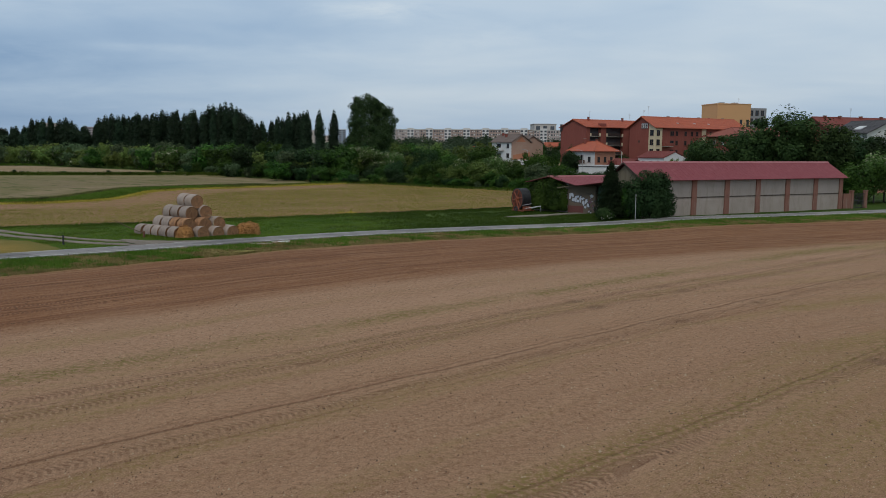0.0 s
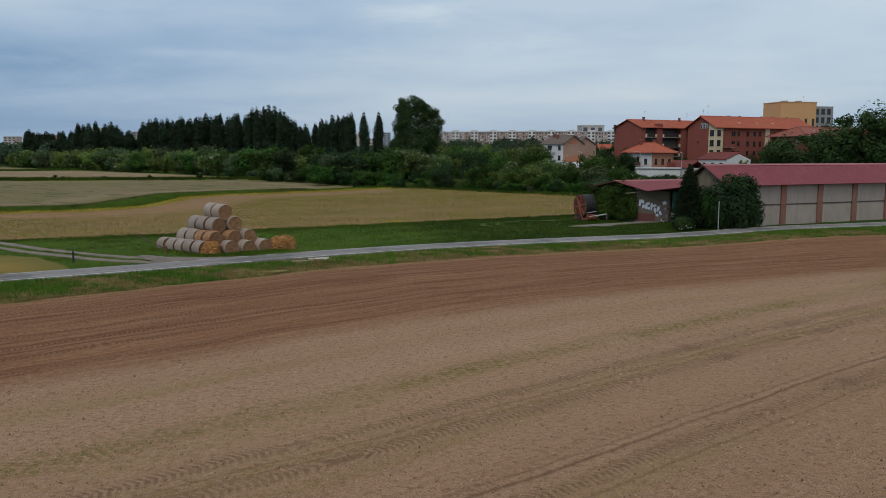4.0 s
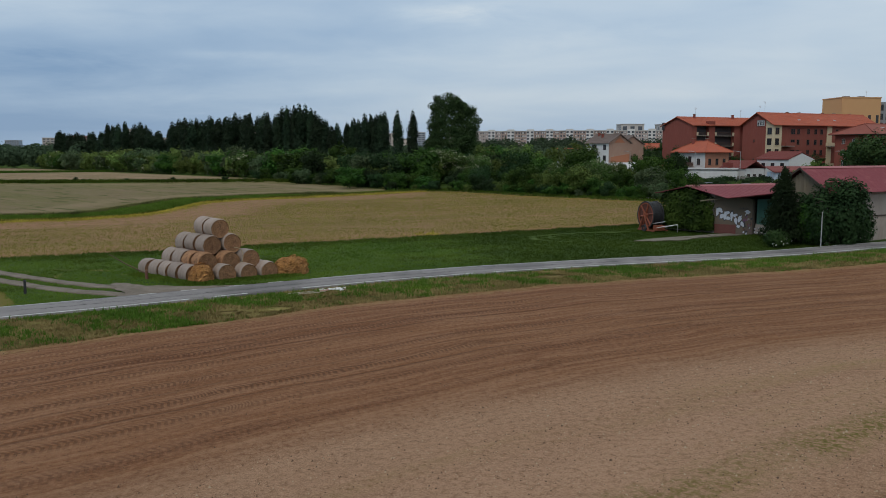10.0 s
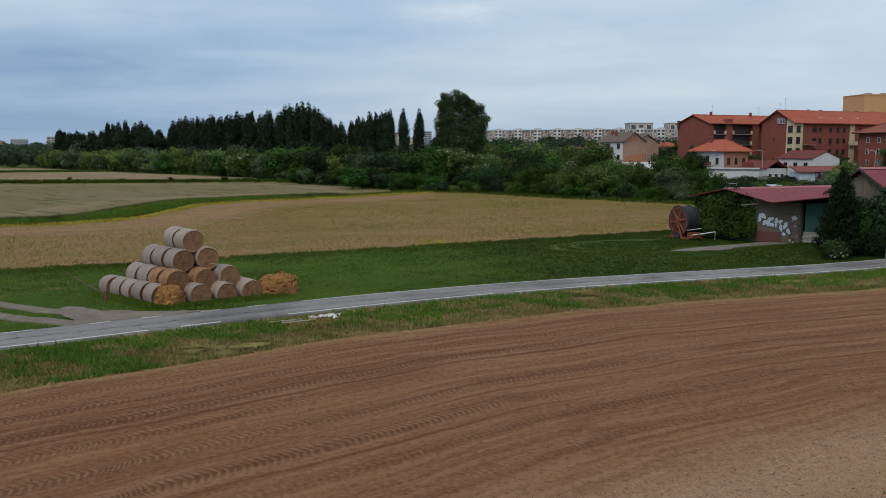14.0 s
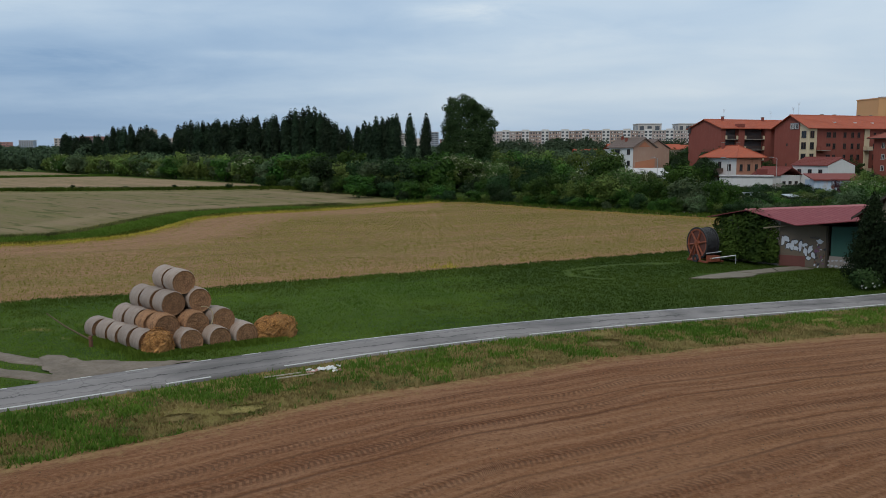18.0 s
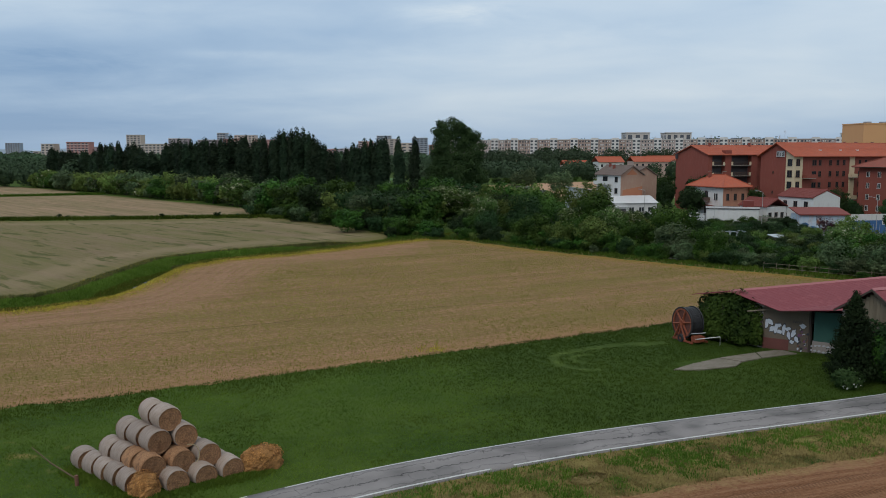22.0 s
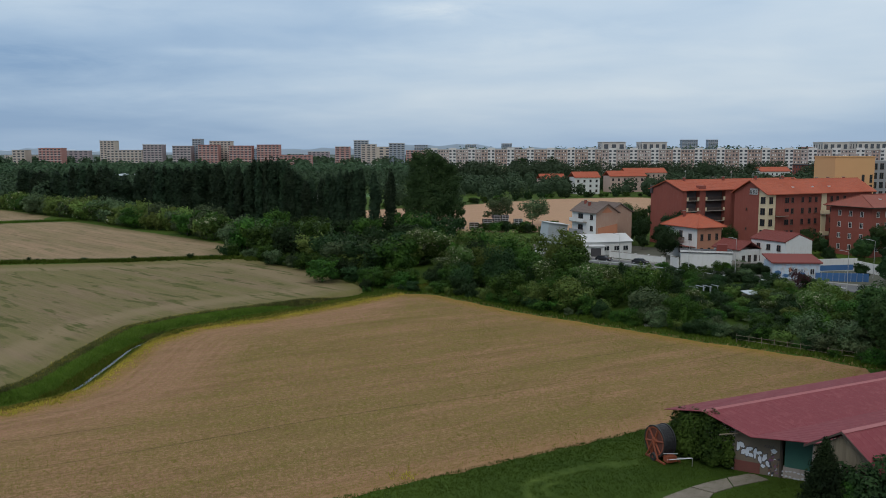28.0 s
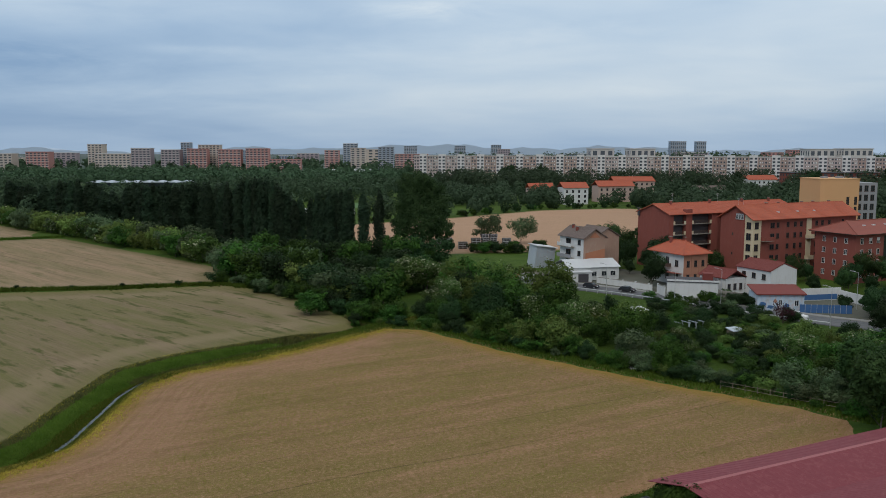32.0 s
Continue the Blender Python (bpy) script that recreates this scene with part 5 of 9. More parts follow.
def stroke(pts_, w, lift):
    """A thick painted stroke through points (along, height) of the wall, as one plate."""
    o, n_ = Shape(), len(pts_)
    side = []
    for k in range(n_):
        a_, b_ = pts_[max(0, k - 1)], pts_[min(n_ - 1, k + 1)]
        d = Vector((b_[0] - a_[0], b_[1] - a_[1])).normalized()
        side.append(((pts_[k][0] - d.y * w, pts_[k][1] + d.x * w), (pts_[k][0] + d.y * w, pts_[k][1] - d.x * w)))
    vs = [tuple(G0 + gdir * x + gout * lf + Vector((0, 0, z))) for lf in (0.002, lift) for pair in side for x, z in pair]
    m_ = 2 * n_
    fs = [(m_ + 2 * k, m_ + 2 * k + 1, m_ + 2 * k + 3, m_ + 2 * k + 2) for k in range(n_ - 1)]
    fs += [(2 * k, 2 * k + 2, m_ + 2 * k + 2, m_ + 2 * k) for k in range(n_ - 1)] + [(2 * k + 1, m_ + 2 * k + 1, m_ + 2 * k + 3, 2 * k + 3) for k in range(n_ - 1)]
    return o.add(vs, fs + [(0, m_, m_ + 1, 1), (m_ - 2, m_ - 1, 2 * m_ - 1, 2 * m_ - 2)])


M_SPRAYW = surface("pale blue-white spray paint", (0.56, 0.6, 0.66), (0.36, 0.4, 0.47), 0.6, 3, 20, 0.7, 0)
BULGES = [(0.3, 2.0, 0.22, 0.62, 0.1), (0.62, 2.25, 0.26, 0.34, -0.2), (0.78, 1.6, 0.24, 0.36, 0.3), (1.12, 1.72, 0.2, 0.55, 0.15), (1.4, 2.0, 0.24, 0.22, 0.0), (1.42, 1.4, 0.26, 0.24, -0.2), (1.78, 1.6, 0.18, 0.55, 0.1), (2.12, 1.75, 0.3, 0.2, 0.0), (2.2, 1.2, 0.18, 0.45, -0.1), (2.6, 1.4, 0.26, 0.4, 0.2), (2.85, 0.85, 0.24, 0.36, -0.3), (2.5, 0.6, 0.22, 0.2, 0.0)]
for i, (al, zz, w, h, sl) in enumerate(BULGES):
    part("painted_shape", splash(al, zz, w * 1.35, h * 1.25, sl, 0.012 + 0.001 * i, 200 + i), M_SPRAYB, shed, "black rim of a painted shape")
for i, (al, zz, w, h, sl) in enumerate(BULGES):
    part("painted_shape", splash(al, zz, w * 1.05, h, sl, 0.03 + 0.001 * i, 200 + i), M_SPRAYW, shed, "blue-white painted shape")
M_TAGS = (M_SPRAYW, M_SPRAYB, surface("violet spray paint", (0.16, 0.07, 0.14), rough=0.6, bump=0), surface("brown spray paint", (0.14, 0.06, 0.03), rough=0.6, bump=0))
for i in range(30):
    part("painted_tag", splash(3.0 + grnd.uniform(0, 0.8), grnd.uniform(-0.3, 2.0), grnd.uniform(0.05, 0.17), grnd.uniform(0.05, 0.2), 0.2, 0.046 + 0.001 * i, 80 + i), M_TAGS[(0, 1, 2, 1, 3)[i % 5]], shed)
for i in range(5):
    part("painted_tag", stroke([(2.55 + i * 0.17, 2.35), (2.6 + i * 0.17, 2.6), (2.68 + i * 0.17, 2.38)], 0.02, 0.01), M_SPRAYB, shed)
part("painted_tag", splash(3.35, 2.15, 0.34, 0.26, 0.0, 0.09, 140), M_SPRAYW, shed)
for i in range(14):
    al = 4.1 + (i % 7) * 0.34
    part("painted_tag", splash(al, 0.05 + 0.45 * (i // 7) + grnd.uniform(-0.1, 0.1), 0.17, 0.1, 0.1, 0.03, 100 + i), M_SPRAY, shed)

# ivy over the end wall, shrub and conifer by the barn
ivy = thing("ivy", YARD, "thick dark-green ivy covering the shed's end wall", "climbing plant")
part("leaves", leaf_mesh("ivy leaves", [(-1.6, 19.8, 1.9, 0.9, 1.2, 2.3), (-1.3, 18.2, 2.2, 1.1, 1.4, 2.3), (-1.0, 16.6, 2.4, 1.1, 1.4, 2.3), (-0.7, 15.2, 2.0, 0.9, 1.2, 2.1), (-2.0, 18.8, 0.8, 0.9, 1.6, 1.4), (-1.4, 16.2, 0.7, 0.9, 1.6, 1.2), (-0.7, 14.6, 0.9, 0.6, 0.7, 1.4), (-0.9, 17.2, 3.6, 0.8, 1.5, 0.8)], 15000, 0.115, M_IVY, 7, 0.5), None, ivy)
ivy2 = thing("ivy", YARD, "dense dark ivy and climbers smothering the barn's corner", "climbing plant")
part("leaves", leaf_mesh("barn ivy leaves", [(1.0, -0.9, 2.4, 1.9, 1.5, 3.0), (2.4, -0.8, 2.6, 1.5, 1.3, 2.9), (3.6, -0.7, 1.6, 1.2, 1.0, 1.9), (-0.7, 0.4, 2.4, 1.5, 1.9, 2.7), (-0.6, 2.6, 2.2, 1.1, 2.0, 2.3), (2.2, -0.4, 4.6, 1.9, 1.1, 1.3), (0.2, -0.3, 4.8, 1.2, 1.0, 1.2), (-0.3, 4.6, 1.8, 0.9, 1.5, 2.0)], 16000, 0.12, M_DARKBUSH, 9, 0.5), None, ivy2)
conifer = thing("conifer_tree", pose(33.2, 84.7, 0.22), "dark-green bushy conifer beside the shed", "tree")
cblobs = []
for i in range(44):
    k = i / 43
    a, r_ = 2.4 * i, 1.75 * (1 - k) ** 0.75 + 0.12
    cblobs.append((math.cos(a) * r_ * 0.62, math.sin(a) * r_ * 0.62, 0.7 + 6.0 * k, 0.55 * r_ + 0.14, 0.55 * r_ + 0.14, 0.52))
part("trunk", limbs(6.4, 0.13, 0.02, 4, 0.1, 12, 0.16), M_BARK, conifer)
part("crown", leaf_mesh("conifer crown", cblobs, 15000, 0.075, foliage("dark conifer needles", (0.006, 0.016, 0.006), (0.026, 0.05, 0.016)), 10, 0.4, 0.7), None, conifer)
shrub = thing("shrub", pose(35.5, 84.4, 0.25), "leafy green shrub between conifer and barn", "bush")
part("crown", leaf_mesh("corner shrub", [(0, 0, 1.8, 1.3, 1.3, 1.9), (0.7, -0.5, 1.2, 1.0, 1.0, 1.3), (-0.5, -0.5, 2.6, 0.9, 0.9, 1.2)], 5500, 0.095, M_IVY, 12, 0.5), None, shrub)
small = thing("flowering_shrub", pose(31.9, 83.0, 0.2), "low green shrub with a few white flowers", "bush")
part("crown", leaf_mesh("flowering shrub", [(0, 0, 0.7, 1.1, 1.0, 0.8), (0.7, 0.4, 0.6, 0.8, 0.8, 0.6)], 2600, 0.08, foliage("shrub with white flowers", (0.02, 0.05, 0.015), (0.07, 0.12, 0.035), (0.6, 0.6, 0.55), 0.06), 14, 0.5), None, small)
part("stem", Shape().tube((0, 0, -0.2), (0, 0, 0.7), 0.06), M_BARK, small)
pole = thing("pole", pose(35.4, 81.8, 0.3), "thin grey metal pole by the roadside", "pole")
part("shaft", Shape().tube((0, 0, -0.3), (0, 0, 3.0), 0.05, 0.045), M_STEEL, pole)
part("cap", Shape().tube((0, 0, 3.0), (0, 0, 3.06), 0.06), M_STEEL, pole)

# gate beside the barn
gate = thing("gate", YARD @ pose(39.6, 0.2, 0), "dark metal gate between brick posts beside the barn", "gate")
for gx_ in (1.9, 5.2):
    part("gate_post", Shape().box(gx_, -0.2, -0.5, gx_ + 0.45, 0.25, 2.6).box(gx_ - 0.06, -0.26, 2.6, gx_ + 0.51, 0.31, 2.75), M_BRICK, gate, "brick gate post")
part("side_wall", Shape().box(0.1, -0.1, -0.5, 1.9, 0.15, 2.3), M_BRICK, gate, "short brick wall")
for i in range(14):
    part("bar", Shape().tube((2.45 + i * 0.2, 0, 0.0), (2.45 + i * 0.2, 0, 2.3), 0.025, sides=6), M_RUBBER, gate)
for zz in (0.15, 1.2, 2.2):
    part("rail", Shape().box(2.35, -0.02, zz, 5.2, 0.03, zz + 0.06), M_RUBBER, gate)

# concrete apron in front of the shed, in slabs
M_APRON = surface("mossy old concrete", (0.235, 0.195, 0.16), (0.1, 0.088, 0.06), 0.95, 0.8, 9, 0.95, 0.4, stain=(0.1, 0.1, 0.05))
apron = tagged(new("concrete_apron"), "cracked pale concrete slabs sunk in the grass before the shed", "paving", kind="structure")
for ring in ([(20.7, 89.1), (21.9, 88.8), (23.2, 88.9), (26.2, 90.0), (27.2, 91.3), (25.7, 92.7), (22.9, 90.9)], [(27.35, 91.5), (29.4, 92.5), (29.6, 94.4), (27.7, 93.8), (25.9, 92.85)], [(29.55, 92.6), (33.1, 93.8), (32.4, 95.1), (31.9, 95.2), (29.75, 94.5)]):
    m_ = len(ring)
    zs = [ground_z(*p) + 0.09 for p in ring]
    part("slab", Shape().add([(x, y, z - 0.4) for (x, y), z in zip(ring, zs)] + [(x, y, z) for (x, y), z in zip(ring, zs)], [tuple(range(m_))[::-1], tuple(range(m_, 2 * m_))] + [(i, (i + 1) % m_, m_ + (i + 1) % m_, m_ + i) for i in range(m_)]), M_APRON, apron)

# irrigation reel
reel = thing("irrigation_reel", pose(25.3, 99.9, 0.0, 0, 0, 200), "orange irrigation hose reel with black hose on the meadow", "farm machine")
R = 1.5
part("rim", Shape().lathe([(R - 0.12, 0.55), (R + 0.02, 0.55), (R + 0.02, 0.67), (R - 0.12, 0.67)], 32, 0, True).moved(Matrix.Translation((0, 0, 1.75))), M_RUBBER, reel, "black rim", smooth=False)
part("rim", Shape().lathe([(R - 0.12, -0.7), (R + 0.02, -0.7), (R + 0.02, -0.58), (R - 0.12, -0.58)], 32, 0, True).moved(Matrix.Translation((0, 0, 1.75))), M_RUBBER, reel, "black rim")
coil = [(0.5, -0.56), (R - 0.1, -0.56)]
for i in range(11):
    x0 = -0.55 + i * 0.1
    coil += [(R - 0.12, x0), (R - 0.04, x0 + 0.025), (R - 0.04, x0 + 0.075), (R - 0.12, x0 + 0.099)]
hose = Shape().lathe(coil, 28, 0)
part("hose", hose.moved(Matrix.Translation((0, 0, 1.75))), M_RUBBER, reel, "wound black hose")
part("side_disc", Shape().lathe([(0.35, 0.56), (R - 0.15, 0.56), (R - 0.15, 0.52), (0.35, 0.52)], 28, 0, True).moved(Matrix.Translation((0, 0, 1.75))), surface("dark red drum side", (0.11, 0.035, 0.025), rough=0.7), reel, "dark red drum side")
part("hub", Shape().lathe([(0.0, 0.78), (0.3, 0.78), (0.34, 0.5), (0.0, 0.5)], 16, 0).moved(Matrix.Translation((0, 0, 1.75))), M_ORANGE, reel)
for i in range(6):
    a = math.pi / 3 * i + 0.2
    part("spoke", Shape().tube((0.64, 0.25 * math.cos(a), 1.75 + 0.25 * math.sin(a)), (0.62, (R - 0.1) * math.cos(a), 1.75 + (R - 0.1) * math.sin(a)), 0.1, 0.08, 6), M_ORANGE, reel)
part("inner_ring", Shape().lathe([(R - 0.28, 0.58), (R - 0.14, 0.58), (R - 0.14, 0.66), (R - 0.28, 0.66)], 32, 0, True).moved(Matrix.Translation((0, 0, 1.75))), M_ORANGE, reel)
for s in (-0.85, 0.85):
    part("frame_leg", Shape().tube((s, 0, 1.75), (s, -0.9, 0.1), 0.09, 0.09, 6).tube((s, 0, 1.75), (s, 0.9, 0.1), 0.09, 0.09, 6), M_ORANGE, reel)
    part("beam", Shape().box(s - 0.07, -1.0, 0.1, s + 0.07, 1.9, 0.26), M_ORANGE, reel)
part("chassis", Shape().box(-0.9, -0.5, 0.28, 0.9, 0.5, 0.42).box(-0.5, 1.2, 0.2, 0.5, 1.9, 0.75), M_ORANGE, reel)
part("drawbar", Shape().tube((-0.5, 1.8, 0.5), (-1.2, 3.2, 0.9), 0.05).tube((0.5, 1.8, 0.5), (-1.2, 3.2, 0.9), 0.05), M_STEEL, reel, "pale galvanised drawbar")
part("gun_pipe", Shape().tube((0.6, 1.2, 0.9), (-0.2, 2.4, 1.2), 0.045).tube((-1.2, 3.2, 0.9), (-1.2, 3.2, 0.1), 0.035), M_STEEL, reel)
for s in (-0.95, 0.95):
    wheel = part("wheel", Shape().lathe([(0.14, s - 0.1), (0.36, s - 0.12), (0.4, s), (0.36, s + 0.12), (0.14, s + 0.1)], 18, 0).moved(Matrix.Translation((0, 0.3, 0.38))), M_RUBBER, reel, "rubber tyre")
    part("rim", Shape().lathe([(0.0, s - 0.06), (0.18, s - 0.06), (0.18, s + 0.06), (0.0, s + 0.06)], 14, 0).moved(Matrix.Translation((0, 0.3, 0.38))), M_ORANGE, wheel)

# ---- hay bales ----


def make_straw(name, a, b, dark):
    m, t, bs = blank(name)
    p = coords(t)
    fib = noise_tex(t, mapped(t, p, (3, 14, 14)), 3.0, 5, 0.7, 1.2)
    mid = noise_tex(t, p, 3.0, 4, 0.6)
    c = mix_color(t, ramp(t, fib, (0.3, 0.0), (0.7, 1.0)), a, b)
    c = mix_color(t, math_node(t, "MULTIPLY", ramp(t, mid, (0.45, 0.0), (0.7, 1.0)), 0.6), c, dark)
    # hay rolled in rings about the bale's axis
    ax_ = t.nodes.new("ShaderNodeSeparateXYZ")
    t.links.new(p, ax_.inputs[0])
    rad_ = math_node(t, "SQRT", math_node(t, "ADD", math_node(t, "POWER", ax_.outputs[1], 2.0), math_node(t, "POWER", ax_.outputs[2], 2.0)))
    rolled = math_node(t, "SINE", math_node(t, "MULTIPLY_ADD", rad_, 46.0, math_node(t, "MULTIPLY", mid, 16.0)))
    c = mix_color(t, math_node(t, "MULTIPLY", ramp(t, math_node(t, "MULTIPLY_ADD", rolled, 0.5, 0.5), (0.1, 1.0), (0.5, 0.0)), 0.35), c, dark)
    r = t.nodes.new("ShaderNodeObjectInfo").outputs["Random"]
    c = node(t, "ShaderNodeHueSaturation", Color=c, Value=math_node(t, "MULTIPLY_ADD", r, 0.4, 0.8)).outputs[0]
    t.links.new(c, bs.inputs["Base Color"])
    bs.inputs["Roughness"].default_value = 0.95
    bumped(t, bs, fib, 0.9, 0.05)
    return m


M_HAYFACE = make_straw("hay bale end", (0.19, 0.092, 0.045), (0.4, 0.215, 0.105), (0.105, 0.052, 0.028))
M_STRAW = make_straw("loose golden straw", (0.32, 0.14, 0.04), (0.58, 0.29, 0.09), (0.15, 0.068, 0.024))
M_NET = surface("pale net wrap", (0.36, 0.3, 0.262), (0.17, 0.115, 0.08), 0.75, 2.2, 26, 0.85, 0.35, stain=(0.2, 0.135, 0.088), spread=0.14, stretch=(6, 1, 1))
M_TWINE = surface("straw-coloured twine", (0.42, 0.34, 0.2), rough=0.9)
BD, BL = 1.42, 1.2


def bale_body(seed, sag=0.04):
    rnd = random.Random(seed)
    rings = [(-BL / 2, 0.9), (-BL / 2 + 0.05, 0.97), (-BL / 2 + 0.12, 1.0), (-0.15, 1.01), (0.15, 1.01), (BL / 2 - 0.12, 1.0), (BL / 2 - 0.05, 0.97), (BL / 2, 0.9)]
    s, sides = Shape(), 28
    ph = rnd.random() * 6
    for x, k in rings:
        for i in range(sides):
            a = 2 * math.pi * i / sides
            r = BD / 2 * k * (1 + 0.012 * math.sin(3 * a + ph) + 0.01 * math.sin(5 * a + 2 * ph))
            z = math.sin(a) * r
            s.v.append((x, math.cos(a) * r, z * (1 - sag) if z > 0 else z * (1 - 1.6 * sag)))
    for j in range(len(rings) - 1):
        for i in range(sides):
            s.f.append((j * sides + i, j * sides + (i + 1) % sides, (j + 1) * sides + (i + 1) % sides, (j + 1) * sides + i))
    return s


def bale_end(seed, x, sgn):
    """The rough round end: rings of hay rolled like a snail, slightly hollow and uneven."""
    rnd = random.Random(seed)
    s, sides = Shape(), 28
    rad = [0.0, 0.12, 0.24, 0.36, 0.48, 0.6, 0.655]
    for r in rad:
        for i in range(sides):
            a = 2 * math.pi * i / sides
            rr = r * (1 + 0.02 * rnd.random())
            s.v.append((x + sgn * (0.012 + 0.035 * rnd.random() + 0.02 * math.sin(r * 50)), math.cos(a) * rr, math.sin(a) * rr * 0.95))
    for j in range(len(rad) - 1):
        for i in range(sides):
            s.f.append((j * sides + i, j * sides + (i + 1) % sides, (j + 1) * sides + (i + 1) % sides, (j + 1) * sides + i))
    return s


bale = thing("hay_bale", pose(0, 0, -300), "round hay bale in pale net wrap, stacked in a pyramid", "hay bale", "stack of hay bales")
part("wrap", bale_body(1), M_NET, bale, "pale worn net wrap", smooth=True)
part("end", bale_end(2, BL / 2, 1), M_HAYFACE, bale, "brown rolled hay end")
part("end", bale_end(3, -BL / 2, -1), M_HAYFACE, bale, "brown rolled hay end")
bale2 = thing("hay_bale", pose(0, 0, -300), "sagging round hay bale with torn wrap, stacked in a pyramid", "hay bale", "stack of hay bales")
part("wrap", bale_body(5, 0.07), M_HAYFACE, bale2, "bare brown hay where the wrap is gone", smooth=True)
part("end", bale_end(6, BL / 2, 1), M_HAYFACE, bale2)
part("end", bale_end(7, -BL / 2, -1), M_HAYFACE, bale2)
SPARE += [bale, bale2]
brnd = random.Random(21)
WDIR, LDIR = Vector((math.cos(radians(35)), math.sin(radians(35)), 0)), Vector((math.cos(radians(138)), math.sin(radians(138)), 0))
FRONT = Vector((-14.3, 64.95, 0))
for lv, (wide, deep, z, gap, back) in enumerate(((4, 6, 0.38, 1.56, 0.0), (3, 4, 1.22, 1.54, 0.75), (2, 3, 2.3, 1.5, 1.55), (1, 2, 3.38, 1.5, 1.7))):
    for i in range(wide):
        for j in range(deep - (1 if lv == 0 and i > 0 else 0)):
            if lv == 0 and i == 0 and j == 0:
                continue
            p = FRONT + WDIR * (i * gap + lv * 0.74) + LDIR * (back + 0.6 + j * 1.23 + brnd.uniform(-0.05, 0.05))
            worn = (lv == 1 and i == 0 and j <= 1) or (lv == 1 and i == 1 and j == 0)
            ob = copy_thing(bale2 if worn else bale, pose(p.x, p.y, z + brnd.uniform(-0.04, 0.03), 0, brnd.uniform(-2, 2), 131 + 180 + brnd.uniform(-3, 3)) @ pose(0, 0, 0, brnd.uniform(-180, 180) if not worn else 0))
            if worn and j == 0:
                tagged(ob, "sagging brown hay bale with a loose strap of twine")


def straw_pile(name, x, y, rx, ry, rz, turn, label, seed, mat):
    """A heap of loose straw: a lumpy mound with straws sticking out."""
    rng = np.random.default_rng(seed)
    t = thing(name, pose(x, y, ground_z(x, y), 0, 0, turn), label, "straw heap")
    s, a_n, b_n = Shape(), 40, 14
    for j in range(b_n + 1):
        ph = math.pi / 2 * j / b_n
        for i in range(a_n):
            a = 2 * math.pi * i / a_n
            k = 1 + 0.1 * math.sin(4 * a + seed) * math.cos(3 * ph) + 0.06 * math.sin(9 * a + 5 * ph + seed) + 0.05 * rng.normal()
            s.v.append((rx * math.cos(a) * math.cos(ph) ** 0.6 * k, ry * math.sin(a) * math.cos(ph) ** 0.6 * k, -0.1 + rz * math.sin(ph) ** 0.8 * (1 + 0.12 * math.sin(3 * a + seed) * math.cos(ph))))
    for j in range(b_n):
        for i in range(a_n):
            s.f.append((j * a_n + i, j * a_n + (i + 1) % a_n, (j + 1) * a_n + (i + 1) % a_n, (j + 1) * a_n + i))
    part("mound", s, mat, t)
    part("loose_straw", leaf_mesh("loose straw", [(0, 0, rz * 0.45, rx * 0.95, ry * 0.95, rz * 0.55)], 2400, 0.05, mat, seed, 0.85), None, t, kind="stuff")
    return t


p0 = FRONT + LDIR * 0.5
straw_pile("straw_heap", p0.x, p0.y, 0.8, 0.75, 1.2, 126, "collapsed bale of loose golden straw at the stack's foot", 3, M_STRAW)
straw_pile("straw_heap", -9.25, 69.0, 1.25, 0.85, 1.25, 30, "heap of loose golden straw beside the hay bales", 5, M_STRAW)
twine = thing("twine", pose(0, 0, 0), "loose pale strap hanging over a hay bale", "twine")
tb = FRONT + WDIR * (1.54 + 0.74) + LDIR * 0.66
sw = Shape()
prev = None
for i in range(13):
    a = radians(100 - 15 * i)
    q_ = tb + WDIR * (0.55 * math.cos(a) + 0.25) + Vector((0, 0, 1.5 + 0.62 * math.sin(a))) - LDIR * 0.03
    if prev:
        sw.tube(prev, q_, 0.025, sides=5)
    prev = q_
part("strap", sw, M_TWINE, twine)
# old pole lying propped on a stump left of the stack
prop = thing("wooden_pole", pose(-18.9, 66.6, 0, 0, 0, 150), "long thin wooden pole propped on a short stump", "pole")
part("shaft", Shape().tube((-0.4, 0, 0.35), (1.6, 0.1, 0.95), 0.05, 0.045, 7).tube((1.6, 0.1, 0.95), (3.3, 0.0, 1.5), 0.045, 0.03, 7), surface("grey-brown bare wood", (0.1, 0.07, 0.035), rough=0.85), prop)
part("stump", Shape().tube((-0.3, 0, -0.2), (-0.3, 0.02, 0.6), 0.11, 0.1, 9), surface("rusty stump", (0.16, 0.07, 0.045), rough=0.9), prop)
marker = thing("marker_post", pose(-24.2, 60.8, 0), "short dark post at the edge of the farm track", "post")
part("post", Shape().tube((0, 0, -0.2), (0, 0, 0.8), 0.09, 0.08, 8).tube((0, 0, 0.8), (0, 0, 0.86), 0.11, 0.06, 8), M_RUBBER, marker)
